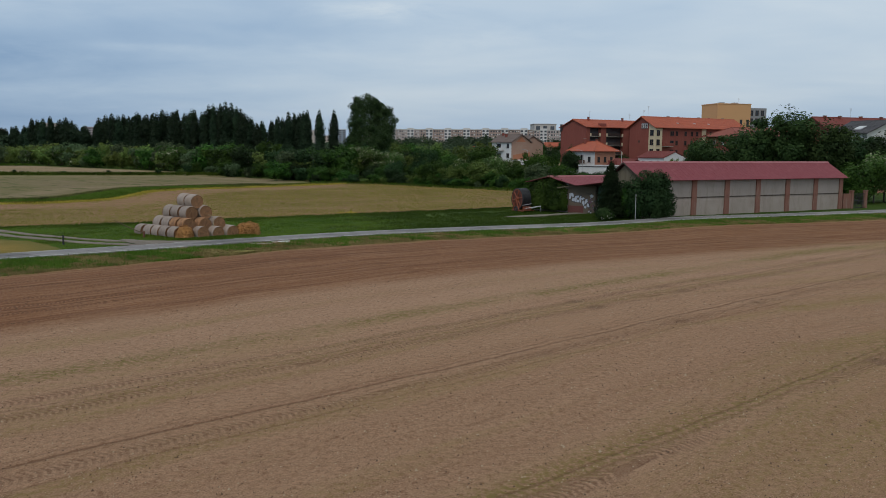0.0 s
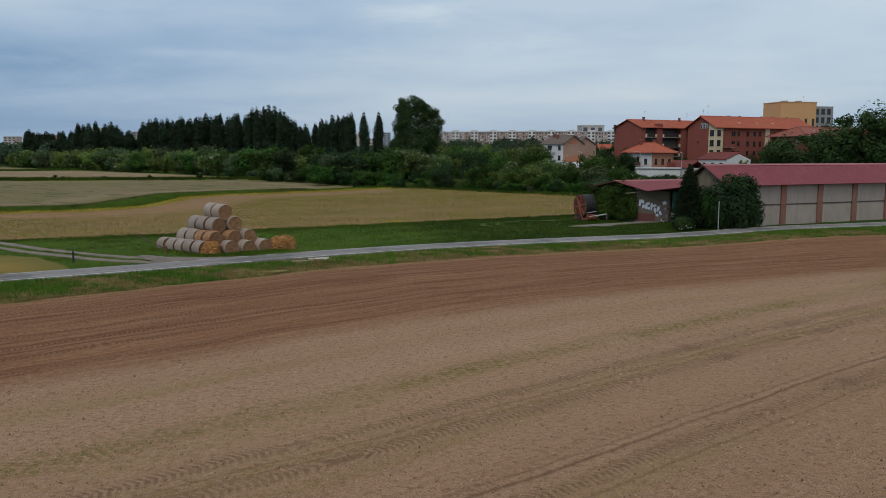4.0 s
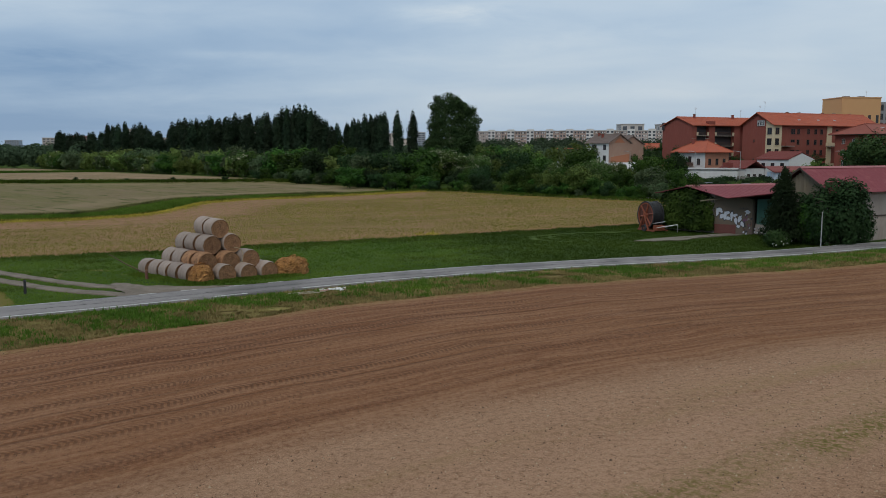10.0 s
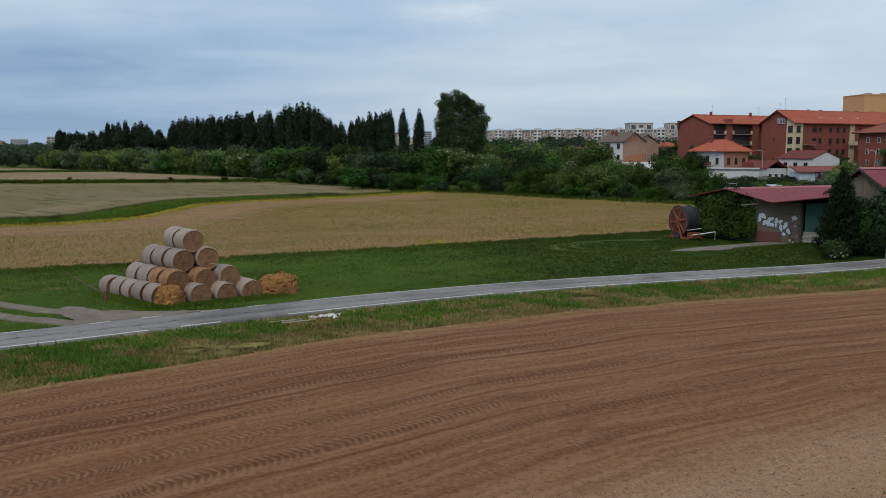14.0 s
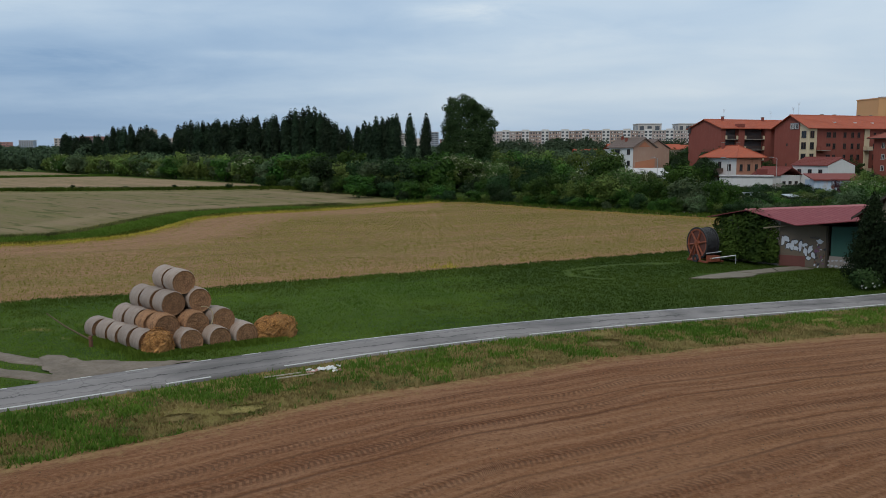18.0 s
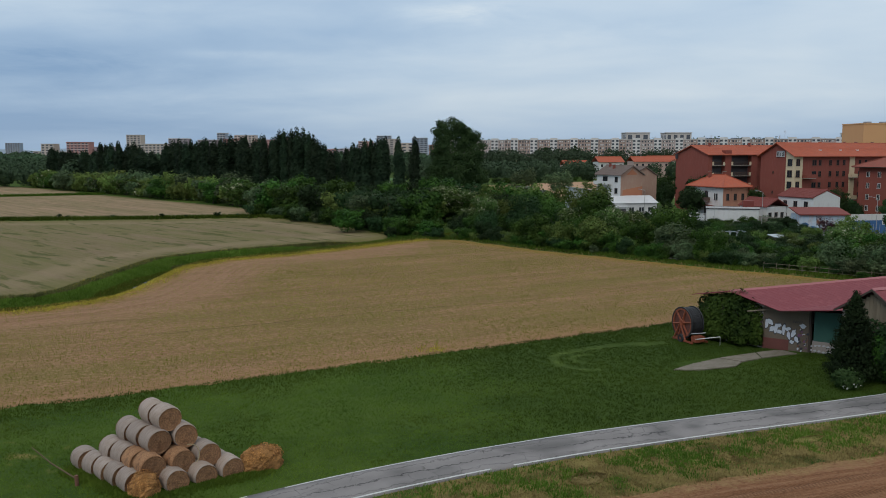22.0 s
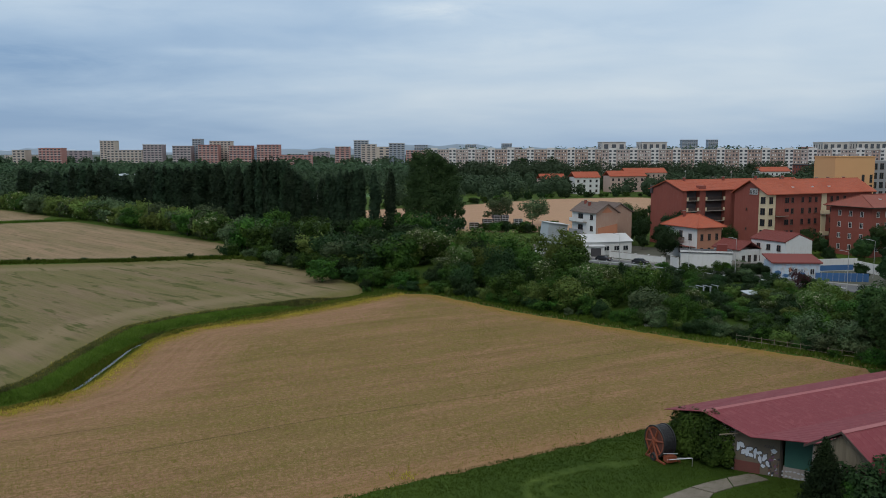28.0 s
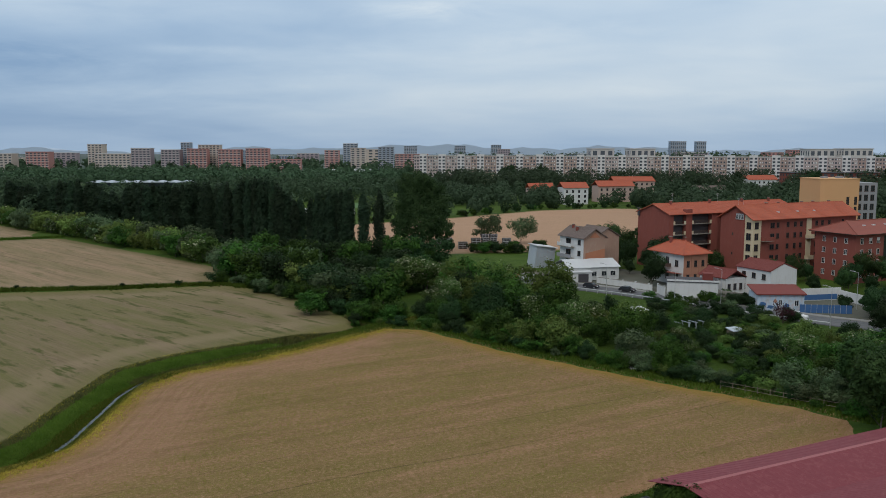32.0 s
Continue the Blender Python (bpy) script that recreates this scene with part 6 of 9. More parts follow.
# thrown-away rubbish on the verge
litter = thing("litter", pose(-5.6, 61.0, ground_z(-5.6, 61.0), 0, 0, 28), "crumpled white sheets of rubbish on the grass verge", "rubbish")
M_LITTER = surface("white plastic litter", (0.75, 0.75, 0.74), (0.55, 0.54, 0.52), 0.5, 4, 20, 0.6)
lr = random.Random(4)
for i in range(16):
    w, d = lr.uniform(0.12, 0.4), lr.uniform(0.1, 0.25)
    x, y = lr.gauss(0, 0.5), lr.gauss(0, 0.28)
    n_ = 5
    s = Shape()
    for a in range(n_):
        for b in range(n_):
            s.v.append((x + w * (a / 4 - 0.5), y + d * (b / 4 - 0.5), 0.06 + lr.uniform(0, 0.12)))
    s.f = [(a * n_ + b, (a + 1) * n_ + b, (a + 1) * n_ + b + 1, a * n_ + b + 1) for a in range(n_ - 1) for b in range(n_ - 1)]
    part("sheet", s, M_LITTER if i % 5 else surface("pinkish paper litter", (0.5, 0.3, 0.25)), litter)
for k in (-0.3, 0.15):
    part("lath", Shape().box(-2.6 - k, k - 0.03, 0.05, -0.8 - k, k + 0.03, 0.1), surface("pale lath", (0.45, 0.4, 0.3)), litter)

# ---- houses ----
M_TILE = surface("terracotta roof tiles", (0.44, 0.098, 0.043), (0.29, 0.062, 0.032), 0.85, 0.5, 5, 0.95, 0.6, stain=(0.24, 0.1, 0.065), stretch=(1, 2.5, 1))
M_TILE2 = surface("dark red roof tiles", (0.2, 0.04, 0.03), (0.13, 0.032, 0.026), 0.85, 0.5, 7, 0.7, 0.5, stretch=(1, 4, 1))
M_TILE3 = surface("grey-brown old roof tiles", (0.17, 0.125, 0.105), (0.12, 0.09, 0.08), 0.9, 0.5, 7, 0.7, 0.5, stretch=(1, 4, 1))
M_SLATE = surface("dark slate-coloured roof", (0.06, 0.055, 0.06), rough=0.8, scale=0.6)
M_TILED = surface("deep red roof tiles", (0.27, 0.07, 0.045), (0.19, 0.05, 0.036), 0.85, 0.5, 6, 0.9, 0.6, stain=(0.2, 0.085, 0.06), stretch=(1, 2.5, 1))
M_FACING = surface("dark red facing brick", (0.25, 0.065, 0.045), (0.185, 0.05, 0.038), 0.88, 0.3, 12, 0.7, 0.3, stain=(0.25, 0.09, 0.065))
M_CREAM = surface("cream render", (0.6, 0.5, 0.34), (0.53, 0.43, 0.28), 0.9, 0.4, 9, 0.5, 0.1)
M_OCHRE = surface("ochre orange render", (0.6, 0.34, 0.16), (0.54, 0.3, 0.14), 0.9, 0.3, 9, 0.5, 0.1)
M_WHITE = surface("white render", (0.62, 0.62, 0.61), (0.48, 0.475, 0.46), 0.9, 0.35, 9, 0.5, 0.1, stain=(0.5, 0.48, 0.45))
M_GREYW = surface("grey cladding", (0.27, 0.27, 0.28), (0.22, 0.22, 0.23), 0.7, 0.4, 9, 0.5, 0.1)
M_PINKB = surface("pale unplastered brick", (0.36, 0.225, 0.165), (0.3, 0.18, 0.13), 0.92, 0.4, 8, 0.7, 0.4, stain=(0.38, 0.28, 0.22))
M_ORANGEB = surface("orange-red hollow brick", (0.42, 0.17, 0.09), (0.33, 0.13, 0.075), 0.92, 0.5, 8, 0.6, 0.3)
M_SALMON = surface("salmon brick with stripes", (0.42, 0.2, 0.125), (0.34, 0.15, 0.1), 0.9, 0.5, 9, 0.6, 0.2)
M_FRAME = surface("white window frame", (0.6, 0.6, 0.58), rough=0.5, bump=0)
M_BROWNF = surface("brown window frame", (0.09, 0.05, 0.035), rough=0.6, bump=0)
M_BLUE = surface("blue paint", (0.045, 0.13, 0.3), (0.035, 0.09, 0.22), 0.7, 0.8, 9, 0.6)
M_MURAL = surface("pale blue mural", (0.58, 0.6, 0.62), (0.26, 0.42, 0.58), 0.8, 0.7, 3.0, 1.0, 0, stain=(0.5, 0.3, 0.22))
M_SHEETW = surface("white corrugated roof sheet", (0.58, 0.58, 0.58), (0.42, 0.43, 0.44), 0.6, 0.4, 8, 0.6)
M_SHEETG = surface("grey-blue metal sheet", (0.42, 0.46, 0.5), (0.33, 0.37, 0.41), 0.5, 0.5, 8, 0.7)
WINDOWS = {}


def window(parent, m, w, h, frame_mat=None, shutter=None):
    """A window set on a wall that faces -y: a frame with a sill, and a dark pane under it. m: bottom centre on the wall."""
    key = (round(w, 2), round(h, 2), (frame_mat or M_FRAME).name)
    if key not in WINDOWS:
        t, o = 0.09, 0.06
        f = Shape().box(-w / 2, -o, 0, -w / 2 + t, 0.02, h).box(w / 2 - t, -o, 0, w / 2, 0.02, h).box(-w / 2 + t, -o, h - t, w / 2 - t, 0.02, h).box(-w / 2 - 0.08, -o - 0.1, -0.08, w / 2 + 0.08, 0.02, 0.0).box(-0.035, -o + 0.01, 0.0, 0.035, 0.02, h - t)
        WINDOWS[key] = (f.mesh("window", frame_mat or M_FRAME), Shape().box(-w / 2 + t, -0.025, 0, w / 2 - t, -0.005, h - t).mesh("pane", M_GLASS))
    fm, pm = WINDOWS[key]
    wnd = part("window", fm, None, parent, m=m)
    part("pane", pm, None, wnd)
    if shutter:
        part("shutter", Shape().box(-w / 2 + 0.1, -0.05, h * 0.45, w / 2 - 0.1, -0.03, h - 0.1), shutter, wnd)
    return wnd


def front(x, z, y=0.0):
    return pose(x, y, z)


def left_face(y, z, x=0.0):
    return pose(x, y, z, 0, 0, -90)


def gable_roof(parent, x0, x1, y0, y1, eave, ridge, mat, over=0.6, along="x", courses=14, thick=0.18):
    """Two tiled slopes with stepped courses and a ridge, over the box x0..x1, y0..y1."""
    if along == "y":
        lo, hi, a, b = x0, x1, y0 - over, y1 + over
    else:
        lo, hi, a, b = y0, y1, x0 - over, x1 + over
    mid = (lo + hi) / 2
    drop = (ridge - eave) / (mid - lo) * over
    for s in (-1, 1):
        e0, e1 = mid + s * (mid - lo + over), mid
        low, high = eave - drop, ridge
        top = []
        for i in range(courses):
            k0, k1 = i / courses, (i + 1) / courses
            top += [(e0 + (e1 - e0) * k0, low + (high - low) * k0 + thick + 0.05), (e0 + (e1 - e0) * k1, low + (high - low) * k1 + thick)]
        part("roof", Shape().prism([(e1, high), (e0, low)] + top, a, b, 1 if along == "y" else 0), mat, parent)
    cap = [(mid - 0.2, ridge + thick * 0.8), (mid + 0.2, ridge + thick * 0.8), (mid, ridge + thick + 0.16)]
    part("ridge", Shape().prism(cap, a, b, 1 if along == "y" else 0), mat, parent)


def hip_roof(parent, x0, x1, y0, y1, eave, top, mat, over=0.6):
    x0, x1, y0, y1 = x0 - over, x1 + over, y0 - over, y1 + over
    cx, w = (x0 + x1) / 2, (x1 - x0) / 2
    r0, r1 = y0 + w * 0.95, y1 - w * 0.95
    if r0 > r1:
        r0 = r1 = (y0 + y1) / 2
    s = Shape()
    s.add([(x0, y0, eave), (x1, y0, eave), (x1, y1, eave), (x0, y1, eave), (cx, r0, top), (cx, r1, top), (x0, y0, eave - 0.2), (x1, y0, eave - 0.2), (x1, y1, eave - 0.2), (x0, y1, eave - 0.2)],
          [(0, 1, 4), (1, 2, 5, 4), (2, 3, 5), (3, 0, 4, 5), (0, 6, 7, 1), (1, 7, 8, 2), (2, 8, 9, 3), (3, 9, 6, 0), (9, 8, 7, 6)])
    part("roof", s, mat, parent)
    for a, b in (((x0, y0, eave), (cx, r0, top)), ((x1, y0, eave), (cx, r0, top)), ((x0, y1, eave), (cx, r1, top)), ((cx, r0, top), (cx, r1 + 0.01, top))):
        part("ridge", Shape().tube((a[0], a[1], a[2] + 0.05), (b[0], b[1], b[2] + 0.05), 0.14, 0.14, 6), mat, parent)


def chimney(parent, x, y, z, h=1.2, w=0.6, mat=None):
    c = part("chimney", Shape().box(x - w / 2, y - w / 2, z - 1.0, x + w / 2, y + w / 2, z + h), mat or M_FACING, parent)
    part("cap", Shape().box(x - w / 2 - 0.1, y - w / 2 - 0.1, z + h, x + w / 2 + 0.1, y + w / 2 + 0.1, z + h + 0.12), M_CONCRETE, c)


def aerial(parent, x, y, z, h=2.6):
    s = Shape().tube((x, y, z - 0.5), (x, y, z + h), 0.03, 0.03, 5)
    for k in range(4):
        s.tube((x - 0.5 + 0.06 * k, y, z + h - 0.2 * k), (x + 0.5 - 0.06 * k, y, z + h - 0.2 * k), 0.02, 0.02, 4)
    part("aerial", s, M_STEEL, parent)


def balcony(parent, x0, x1, y, z, out=1.2, solid_mat=None):
    b = part("balcony", Shape().box(x0, y - out, z - 0.2, x1, y, z), M_CONCRETE, parent)
    if solid_mat:
        part("parapet", Shape().box(x0, y - out, z, x1, y - out + 0.12, z + 1.0).box(x0, y - out + 0.12, z, x0 + 0.12, y, z + 1.0).box(x1 - 0.12, y - out + 0.12, z, x1, y, z + 1.0), solid_mat, b)
    else:
        s = Shape().box(x0, y - out, z + 0.95, x1, y - out + 0.06, z + 1.02)
        n_ = int((x1 - x0) / 0.25)
        for i in range(n_ + 1):
            xx = x0 + (x1 - x0) * i / n_
            s.box(xx - 0.02, y - out + 0.01, z, xx + 0.02, y - out + 0.05, z + 0.95)
        part("railing", s, M_BROWNF, b)


# long red-brick apartment house behind
apt = thing("apartment_building", pose(86.2, 269.8, 0, 0, 0, 22.6), "long red-brick apartment building with terracotta roof and balconies", "apartment building")
part("wall", Shape().box(0, 1.6, -0.5, 54, 14.4, 16.9), M_FACING, apt)
part("gable", Shape().prism([(0, 16.9), (14.4, 16.9), (7.2, 19.4)], 0, 0.5, 0), M_FACING, apt)
for a, b in ((0, 1.6), (6.6, 9.0), (17.0, 19.5)):
    part("brick_pier", Shape().box(a, 0, -0.5, b, 1.6, 16.9 if a != 6.6 else 18.2), M_FACING, apt)
for a, b, mat_ in ((1.6, 6.6, M_CREAM), (9.0, 17.0, None)):
    for fl in range(5):
        z = 0.9 + fl * 3.2
        balcony(apt, a + 0.02, b - 0.02, 1.58, z, 1.5, None)
        for xe in (a + 0.02, b - 0.72):
            part("parapet_block", Shape().box(xe, 0.0, z, xe + 0.7, 0.14, z + 1.0), M_CREAM, apt, "cream balcony corner block")
        for i in range(2):
            window(apt, front(a + (b - a) * (0.27 + 0.46 * i), z + 0.05, 1.6), 1.5, 2.3, M_BROWNF)
# dark sheets put in the bays to paint the shade of the deep loggias
for a, b in ((1.6, 6.6), (9.0, 17.0)):
    part("loggia_back", Shape().box(a + 0.01, 1.5, 0.3, b - 0.01, 1.59, 16.6), M_SLATE, apt, "dark panel painting the shade inside the loggias")
gable_roof(apt, 0, 54, 0, 14.4, 16.9, 19.5, M_TILE)
for xx in (6, 22, 36, 48):
    chimney(apt, xx, 6.4, 19.6, 0.9)
aerial(apt, 7, 7, 19.7, 3.0)
aerial(apt, 26, 7, 19.7)
chimney(apt, -0.2, 13.8, 16.6, 1.3, 0.7, M_SLATE)

# gabled wing before it
wing = thing("apartment_building", pose(105.0, 254.2, 0, 0, 0, 22.6), "gabled red-brick apartment block with cream corner and terracotta roof", "apartment building")
part("wall", Shape().box(0.5, 0.3, -0.5, 44, 12.2, 16.7), M_FACING, wing)
part("gable", Shape().prism([(3.0, -0.5), (12.2, -0.5), (12.2, 16.8), (6.2, 20.0), (3.0, 18.4)], 0, 0.5, 0), M_FACING, wing)
part("cream_corner", Shape().box(0.12, 0.0, -0.5, 3.4, 3.0, 16.75), M_CREAM, wing, "cream rendered corner")
part("gable", Shape().prism([(0.0, 16.75), (3.0, 16.75), (3.0, 18.35)], 0.12, 0.5, 0), M_CREAM, wing)
part("loggia", Shape().box(-0.06, 3.4, 16.2, 0.02, 6.4, 18.0), M_GREYW, wing, "grey loggia opening under the gable")
for i in range(3):
    window(wing, left_face(3.9 + i * 1.0, 16.4, -0.06), 0.8, 1.3)
for fl in range(5):
    z = 1.2 + fl * 3.15
    window(wing, left_face(1.5, z, 0.12), 1.7, 1.9, M_BROWNF)
    window(wing, front(1.6, z), 1.5, 1.9, M_BROWNF)
    for xx in (8.2, 10.4, 14.5, 17.5, 20.0, 26.5, 29.0, 32.0, 38.0):
        window(wing, front(xx, z + 0.1, 0.3), 1.1 if xx != 8.2 else 1.7, 1.5, M_BROWNF)
    if fl in (1, 3):
        balcony(wing, 3.6, 7.4, 0.3, z - 0.3, 1.6, M_FACING)
        balcony(wing, 22.0, 24.5, 0.3, z - 0.3, 1.2, M_CREAM)
for zz in (5.9, 11.6):
    window(wing, left_face(7.4, zz), 0.5, 0.7, M_BROWNF)
part("cream_strip", Shape().box(22.2, 0.1, -0.5, 24.2, 0.36, 16.7), M_CREAM, wing)
gable_roof(wing, 0, 44, 0, 12.2, 16.75, 20.1, M_TILE, 0.8)
for xx in (13, 18, 28, 33, 40):
    chimney(wing, xx, 7.4, 19.6, 1.0)
aerial(wing, 2.5, 6.1, 20.3, 3.4)
aerial(wing, 0.5, 6.1, 20.3, 2.0)
for xx in (12, 20, 27):
    part("skylight", Shape().box(xx, 2.0, 17.95, xx + 0.8, 2.9, 18.35), M_SHEETW, wing)

right_apt = thing("apartment_building", pose(128.0, 241.0, 0, 0, 0, 22.6), "lower red-brick apartment block with balconies and terracotta roof", "apartment building")
part("wall", Shape().box(0, 0, -0.5, 42, 13, 13.6), M_FACING, right_apt)
for fl in range(4):
    z = 1.6 + fl * 3.1
    for xx in (2.5, 6.0, 9.2, 15.6, 19.0, 27.5, 31, 34.5):
        window(right_apt, front(xx, z), 1.2, 1.5, shutter=M_FRAME if (xx + fl) % 3 < 1.1 else None)
    for yy in (3, 6.5, 10):
        window(right_apt, left_face(yy, z), 1.0, 1.4)
    balcony(right_apt, 21.0, 25.5, 0, z - 0.5, 1.5, None if fl % 2 else M_GREYW)
    window(right_apt, front(23.2, z - 0.4), 2.0, 2.1, M_BROWNF)
part("stair_glazing", Shape().box(11.6, -0.05, 1, 13.2, 0.02, 12.8), M_GLASS, right_apt)
part("soffit", Shape().box(-1.3, -1.3, 13.4, 43.3, 14.3, 13.6), M_DARKWOOD, right_apt)
part("roof", Shape().add([(-1.4, -1.4, 13.6), (43.4, -1.4, 13.6), (43.4, 14.4, 13.6), (-1.4, 14.4, 13.6), (4.0, 6.5, 16.6), (38.0, 6.5, 16.6)], [(0, 1, 5, 4), (1, 2, 5), (2, 3, 4, 5), (3, 0, 4), (3, 2, 1, 0)]), M_TILED, right_apt)
part("ridge", Shape().tube((4.0, 6.5, 16.65), (38.0, 6.5, 16.65), 0.16, 0.16, 6), M_TILED, right_apt)
for px_, py_ in ((-1.4, -1.4), (-1.4, 14.4)):
    part("ridge", Shape().tube((px_, py_, 13.65), (4.0, 6.5, 16.65), 0.14, 0.14, 6), M_TILED, right_apt)
part("cross_gable", Shape().prism([(18.5, 13.55), (29.5, 13.55), (24, 15.9)], -2.0, 5.0, 1), M_TILED, right_apt)
part("balcony_tower", Shape().box(25.6, -1.7, -0.5, 26.0, 0.0, 14.0), M_GREYW, right_apt, "grey concrete balcony pier")
for xx in (7, 11, 16, 22):
    part("skylight", Shape().box(xx, 3.2, 15.2, xx + 1.0, 4.2, 15.6), M_SHEETW, right_apt)

ochre = thing("office_building", pose(143.0, 289, 0, 0, 0, 4), "flat-roofed ochre block with a grey window wing", "office building")
part("wall", Shape().box(0, 0, -0.5, 13.9, 12, 26.6), M_OCHRE, ochre)
part("coping", Shape().box(-0.15, -0.15, 26.6, 14.05, 12.15, 26.9), M_OCHRE, ochre)
part("wing_wall", Shape().box(13.9, 1.5, -0.5, 21.5, 12, 25.4), M_GREYW, ochre, "grey clad wing")
for fl in range(8):
    for xx in (15.2, 17.5, 19.8):
        window(ochre, front(xx, 1.2 + fl * 3.05, 1.5), 1.4, 2.0, M_BROWNF)
for xx, zz in ((10.0, 18.3), (12.8, 15.0), (12.8, 18.3)):
    window(ochre, front(xx, zz), 1.0, 2.6, M_BROWNF)
for xx in (3.5, 9.0):
    part("roof_vent", Shape().box(xx, 4, 26.9, xx + 1.6, 6, 27.5), M_GREYW, ochre)
aerial(ochre, 11, 4, 27.0, 2.2)
part("low_wall", Shape().box(-6, 4, -0.5, 0, 14, 15), M_GREYW, ochre)

# villa with a hipped tile roof
villa = thing("villa", pose(80.2, 240.4, 0, 0, 0, 22.6), "two-storey villa with white side, salmon brick front and red roof", "house")
part("wall", Shape().box(0, 0, -0.5, 8.4, 12.5, 8.3), M_SALMON, villa)
part("render", Shape().box(-0.05, 0.0, -0.5, 0.0, 12.5, 8.25), M_WHITE, villa, "white rendered side")
part("soffit", Shape().box(-0.5, -0.5, 8.25, 8.9, 13.0, 8.4), M_DARKWOOD, villa)
hip_roof(villa, 0, 8.4, 0, 12.5, 8.55, 11.6, M_TILE, 1.0)
part("terrace_roof", Shape().prism([(-0.4, 3.6), (3.2, 3.1), (3.2, 3.3), (-0.4, 3.8)], 0.5, 8.0, 1).moved(Matrix.Translation((-3.2, 0, 0))), M_TILED, villa, "low red porch roof")
for fl, z in enumerate((1.3, 5.0)):
    for yy in (2.6, 6.2, 10.0):
        window(villa, left_face(yy, z, -0.05), 1.3, 1.7 if yy != 6.2 else 2.3, M_BROWNF)
    for xx in (1.6, 4.2, 6.8):
        window(villa, front(xx, z), 1.0, 1.7, M_BROWNF)
for xx in (0.2, 2.9, 5.5, 8.2):
    part("pilaster", Shape().box(xx - 0.15, -0.08, -0.5, xx + 0.15, 0.0, 8.2), M_SALMON, villa)
bal = part("balcony", Shape().box(-1.2, 4.8, 4.5, -0.05, 7.6, 4.7), M_CONCRETE, villa)
part("railing", Shape().box(-1.2, 4.8, 4.7, -1.15, 7.6, 5.6).box(-1.2, 4.8, 4.7, -0.05, 4.85, 5.6), M_BROWNF, bal)
chimney(villa, 5.8, 6.0, 11.3, 1.0)
chimney(villa, 3.0, 8.5, 11.6, 0.8)

# unfinished brick house with a white side
house = thing("house", pose(56.9, 256.2, 0, 0, 0, 22.6), "tall half-plastered house, white side, bare brick gable, old tile roof", "house")
part("wall", Shape().prism([(0, -0.5), (7.4, -0.5), (7.4, 11.4), (3.7, 13.6), (0, 11.4)], 0, 11.8, 1), M_PINKB, house)
part("render", Shape().box(-0.06, 0.2, 2.6, 0.0, 11.8, 11.3), M_WHITE, house, "white rendered side")
part("brick_infill", Shape().prism([(0.6, 4.6), (7.3, 4.6), (7.3, 8.0), (0.6, 7.0)], -0.06, 0.0, 1), M_ORANGEB, house, "orange hollow-brick infill")
part("brick_infill", Shape().prism([(1.8, 11.3), (5.6, 11.3), (3.7, 12.9)], -0.05, 0.0, 1), M_ORANGEB, house)
gable_roof(house, 0, 7.4, 0, 11.8, 11.4, 13.7, M_TILE3, 0.6, "y")
for z in (3.4, 6.0, 9.2):
    for yy in (2.2, 7.5):
        window(house, left_face(yy, z, -0.06), 2.3 if yy > 3 else 1.4, 1.5, M_BROWNF)
for z in (5.2, 8.4):
    b_ = part("balcony", Shape().box(-1.3, 4.5, z - 0.2, -0.06, 11.6, z), M_CONCRETE, house)
    part("railing", Shape().box(-1.3, 4.5, z, -1.22, 11.6, z + 0.95), M_GREYW if z < 6 else M_WHITE, b_)
chimney(house, 2.2, 6.5, 13.0, 1.0)
chimney(house, 3.0, 9.5, 13.4, 1.0)
house2 = thing("house", pose(56.9, 256.2, 0, 0, 0, 22.6) @ pose(7.4, 4.5, 0), "bare brick house joined to the white-sided one", "house")
part("wall", Shape().prism([(0, -0.5), (8.6, -0.5), (8.6, 10.8), (4.3, 13.2), (0, 10.8)], 0, 10, 1), M_PINKB, house2)
gable_roof(house2, 0.1, 8.6, 0, 10, 10.9, 13.3, M_TILE3, 0.4, "y")
for z in (2.5, 5.8, 9.0):
    window(house2, front(0.9, z), 1.1, 1.9, M_BROWNF)
annex = thing("annex", pose(56.9, 256.2, 0, 0, 0, 22.6) @ pose(-0.5, -3.2, 0), "dark open carport before the brick house", "carport")
part("roof", Shape().box(0, 0, 3.6, 7.6, 3.1, 3.9), M_SLATE, annex)
# dark back panel stands in for the shade inside the open bay
part("back_wall", Shape().box(0.3, 2.9, -0.3, 7.4, 3.05, 3.6), M_DARKWOOD, annex, "dark back panel painting the open bay's shade")
for xx in (0.2, 7.2):
    part("post", Shape().box(xx, 0.1, -0.3, xx + 0.25, 0.35, 3.0), M_CONCRETE, annex)

tinshed = thing("metal_shed", pose(46.2, 276, 0, 0, 0, 12), "leaning pale metal-sheet shed", "shed")
part("wall", Shape().prism([(0, -0.4), (6.5, -0.4), (7.2, 6.0), (1.0, 6.8)], 0, 6, 1), M_SHEETG, tinshed)
part("roof", Shape().prism([(0.6, 6.85), (7.8, 5.9), (7.8, 6.1), (0.6, 7.05)], -0.5, 6.5, 1), M_SHEETW, tinshed)
for i in range(6):
    part("seam", Shape().prism([(0.6 + i * 1.05, -0.4), (0.7 + i * 1.05, -0.4), (1.45 + i * 1.05, 6.5 - 0.12 * i), (1.35 + i * 1.05, 6.5 - 0.12 * i)], -0.05, 0.0, 1), M_STEEL, tinshed)

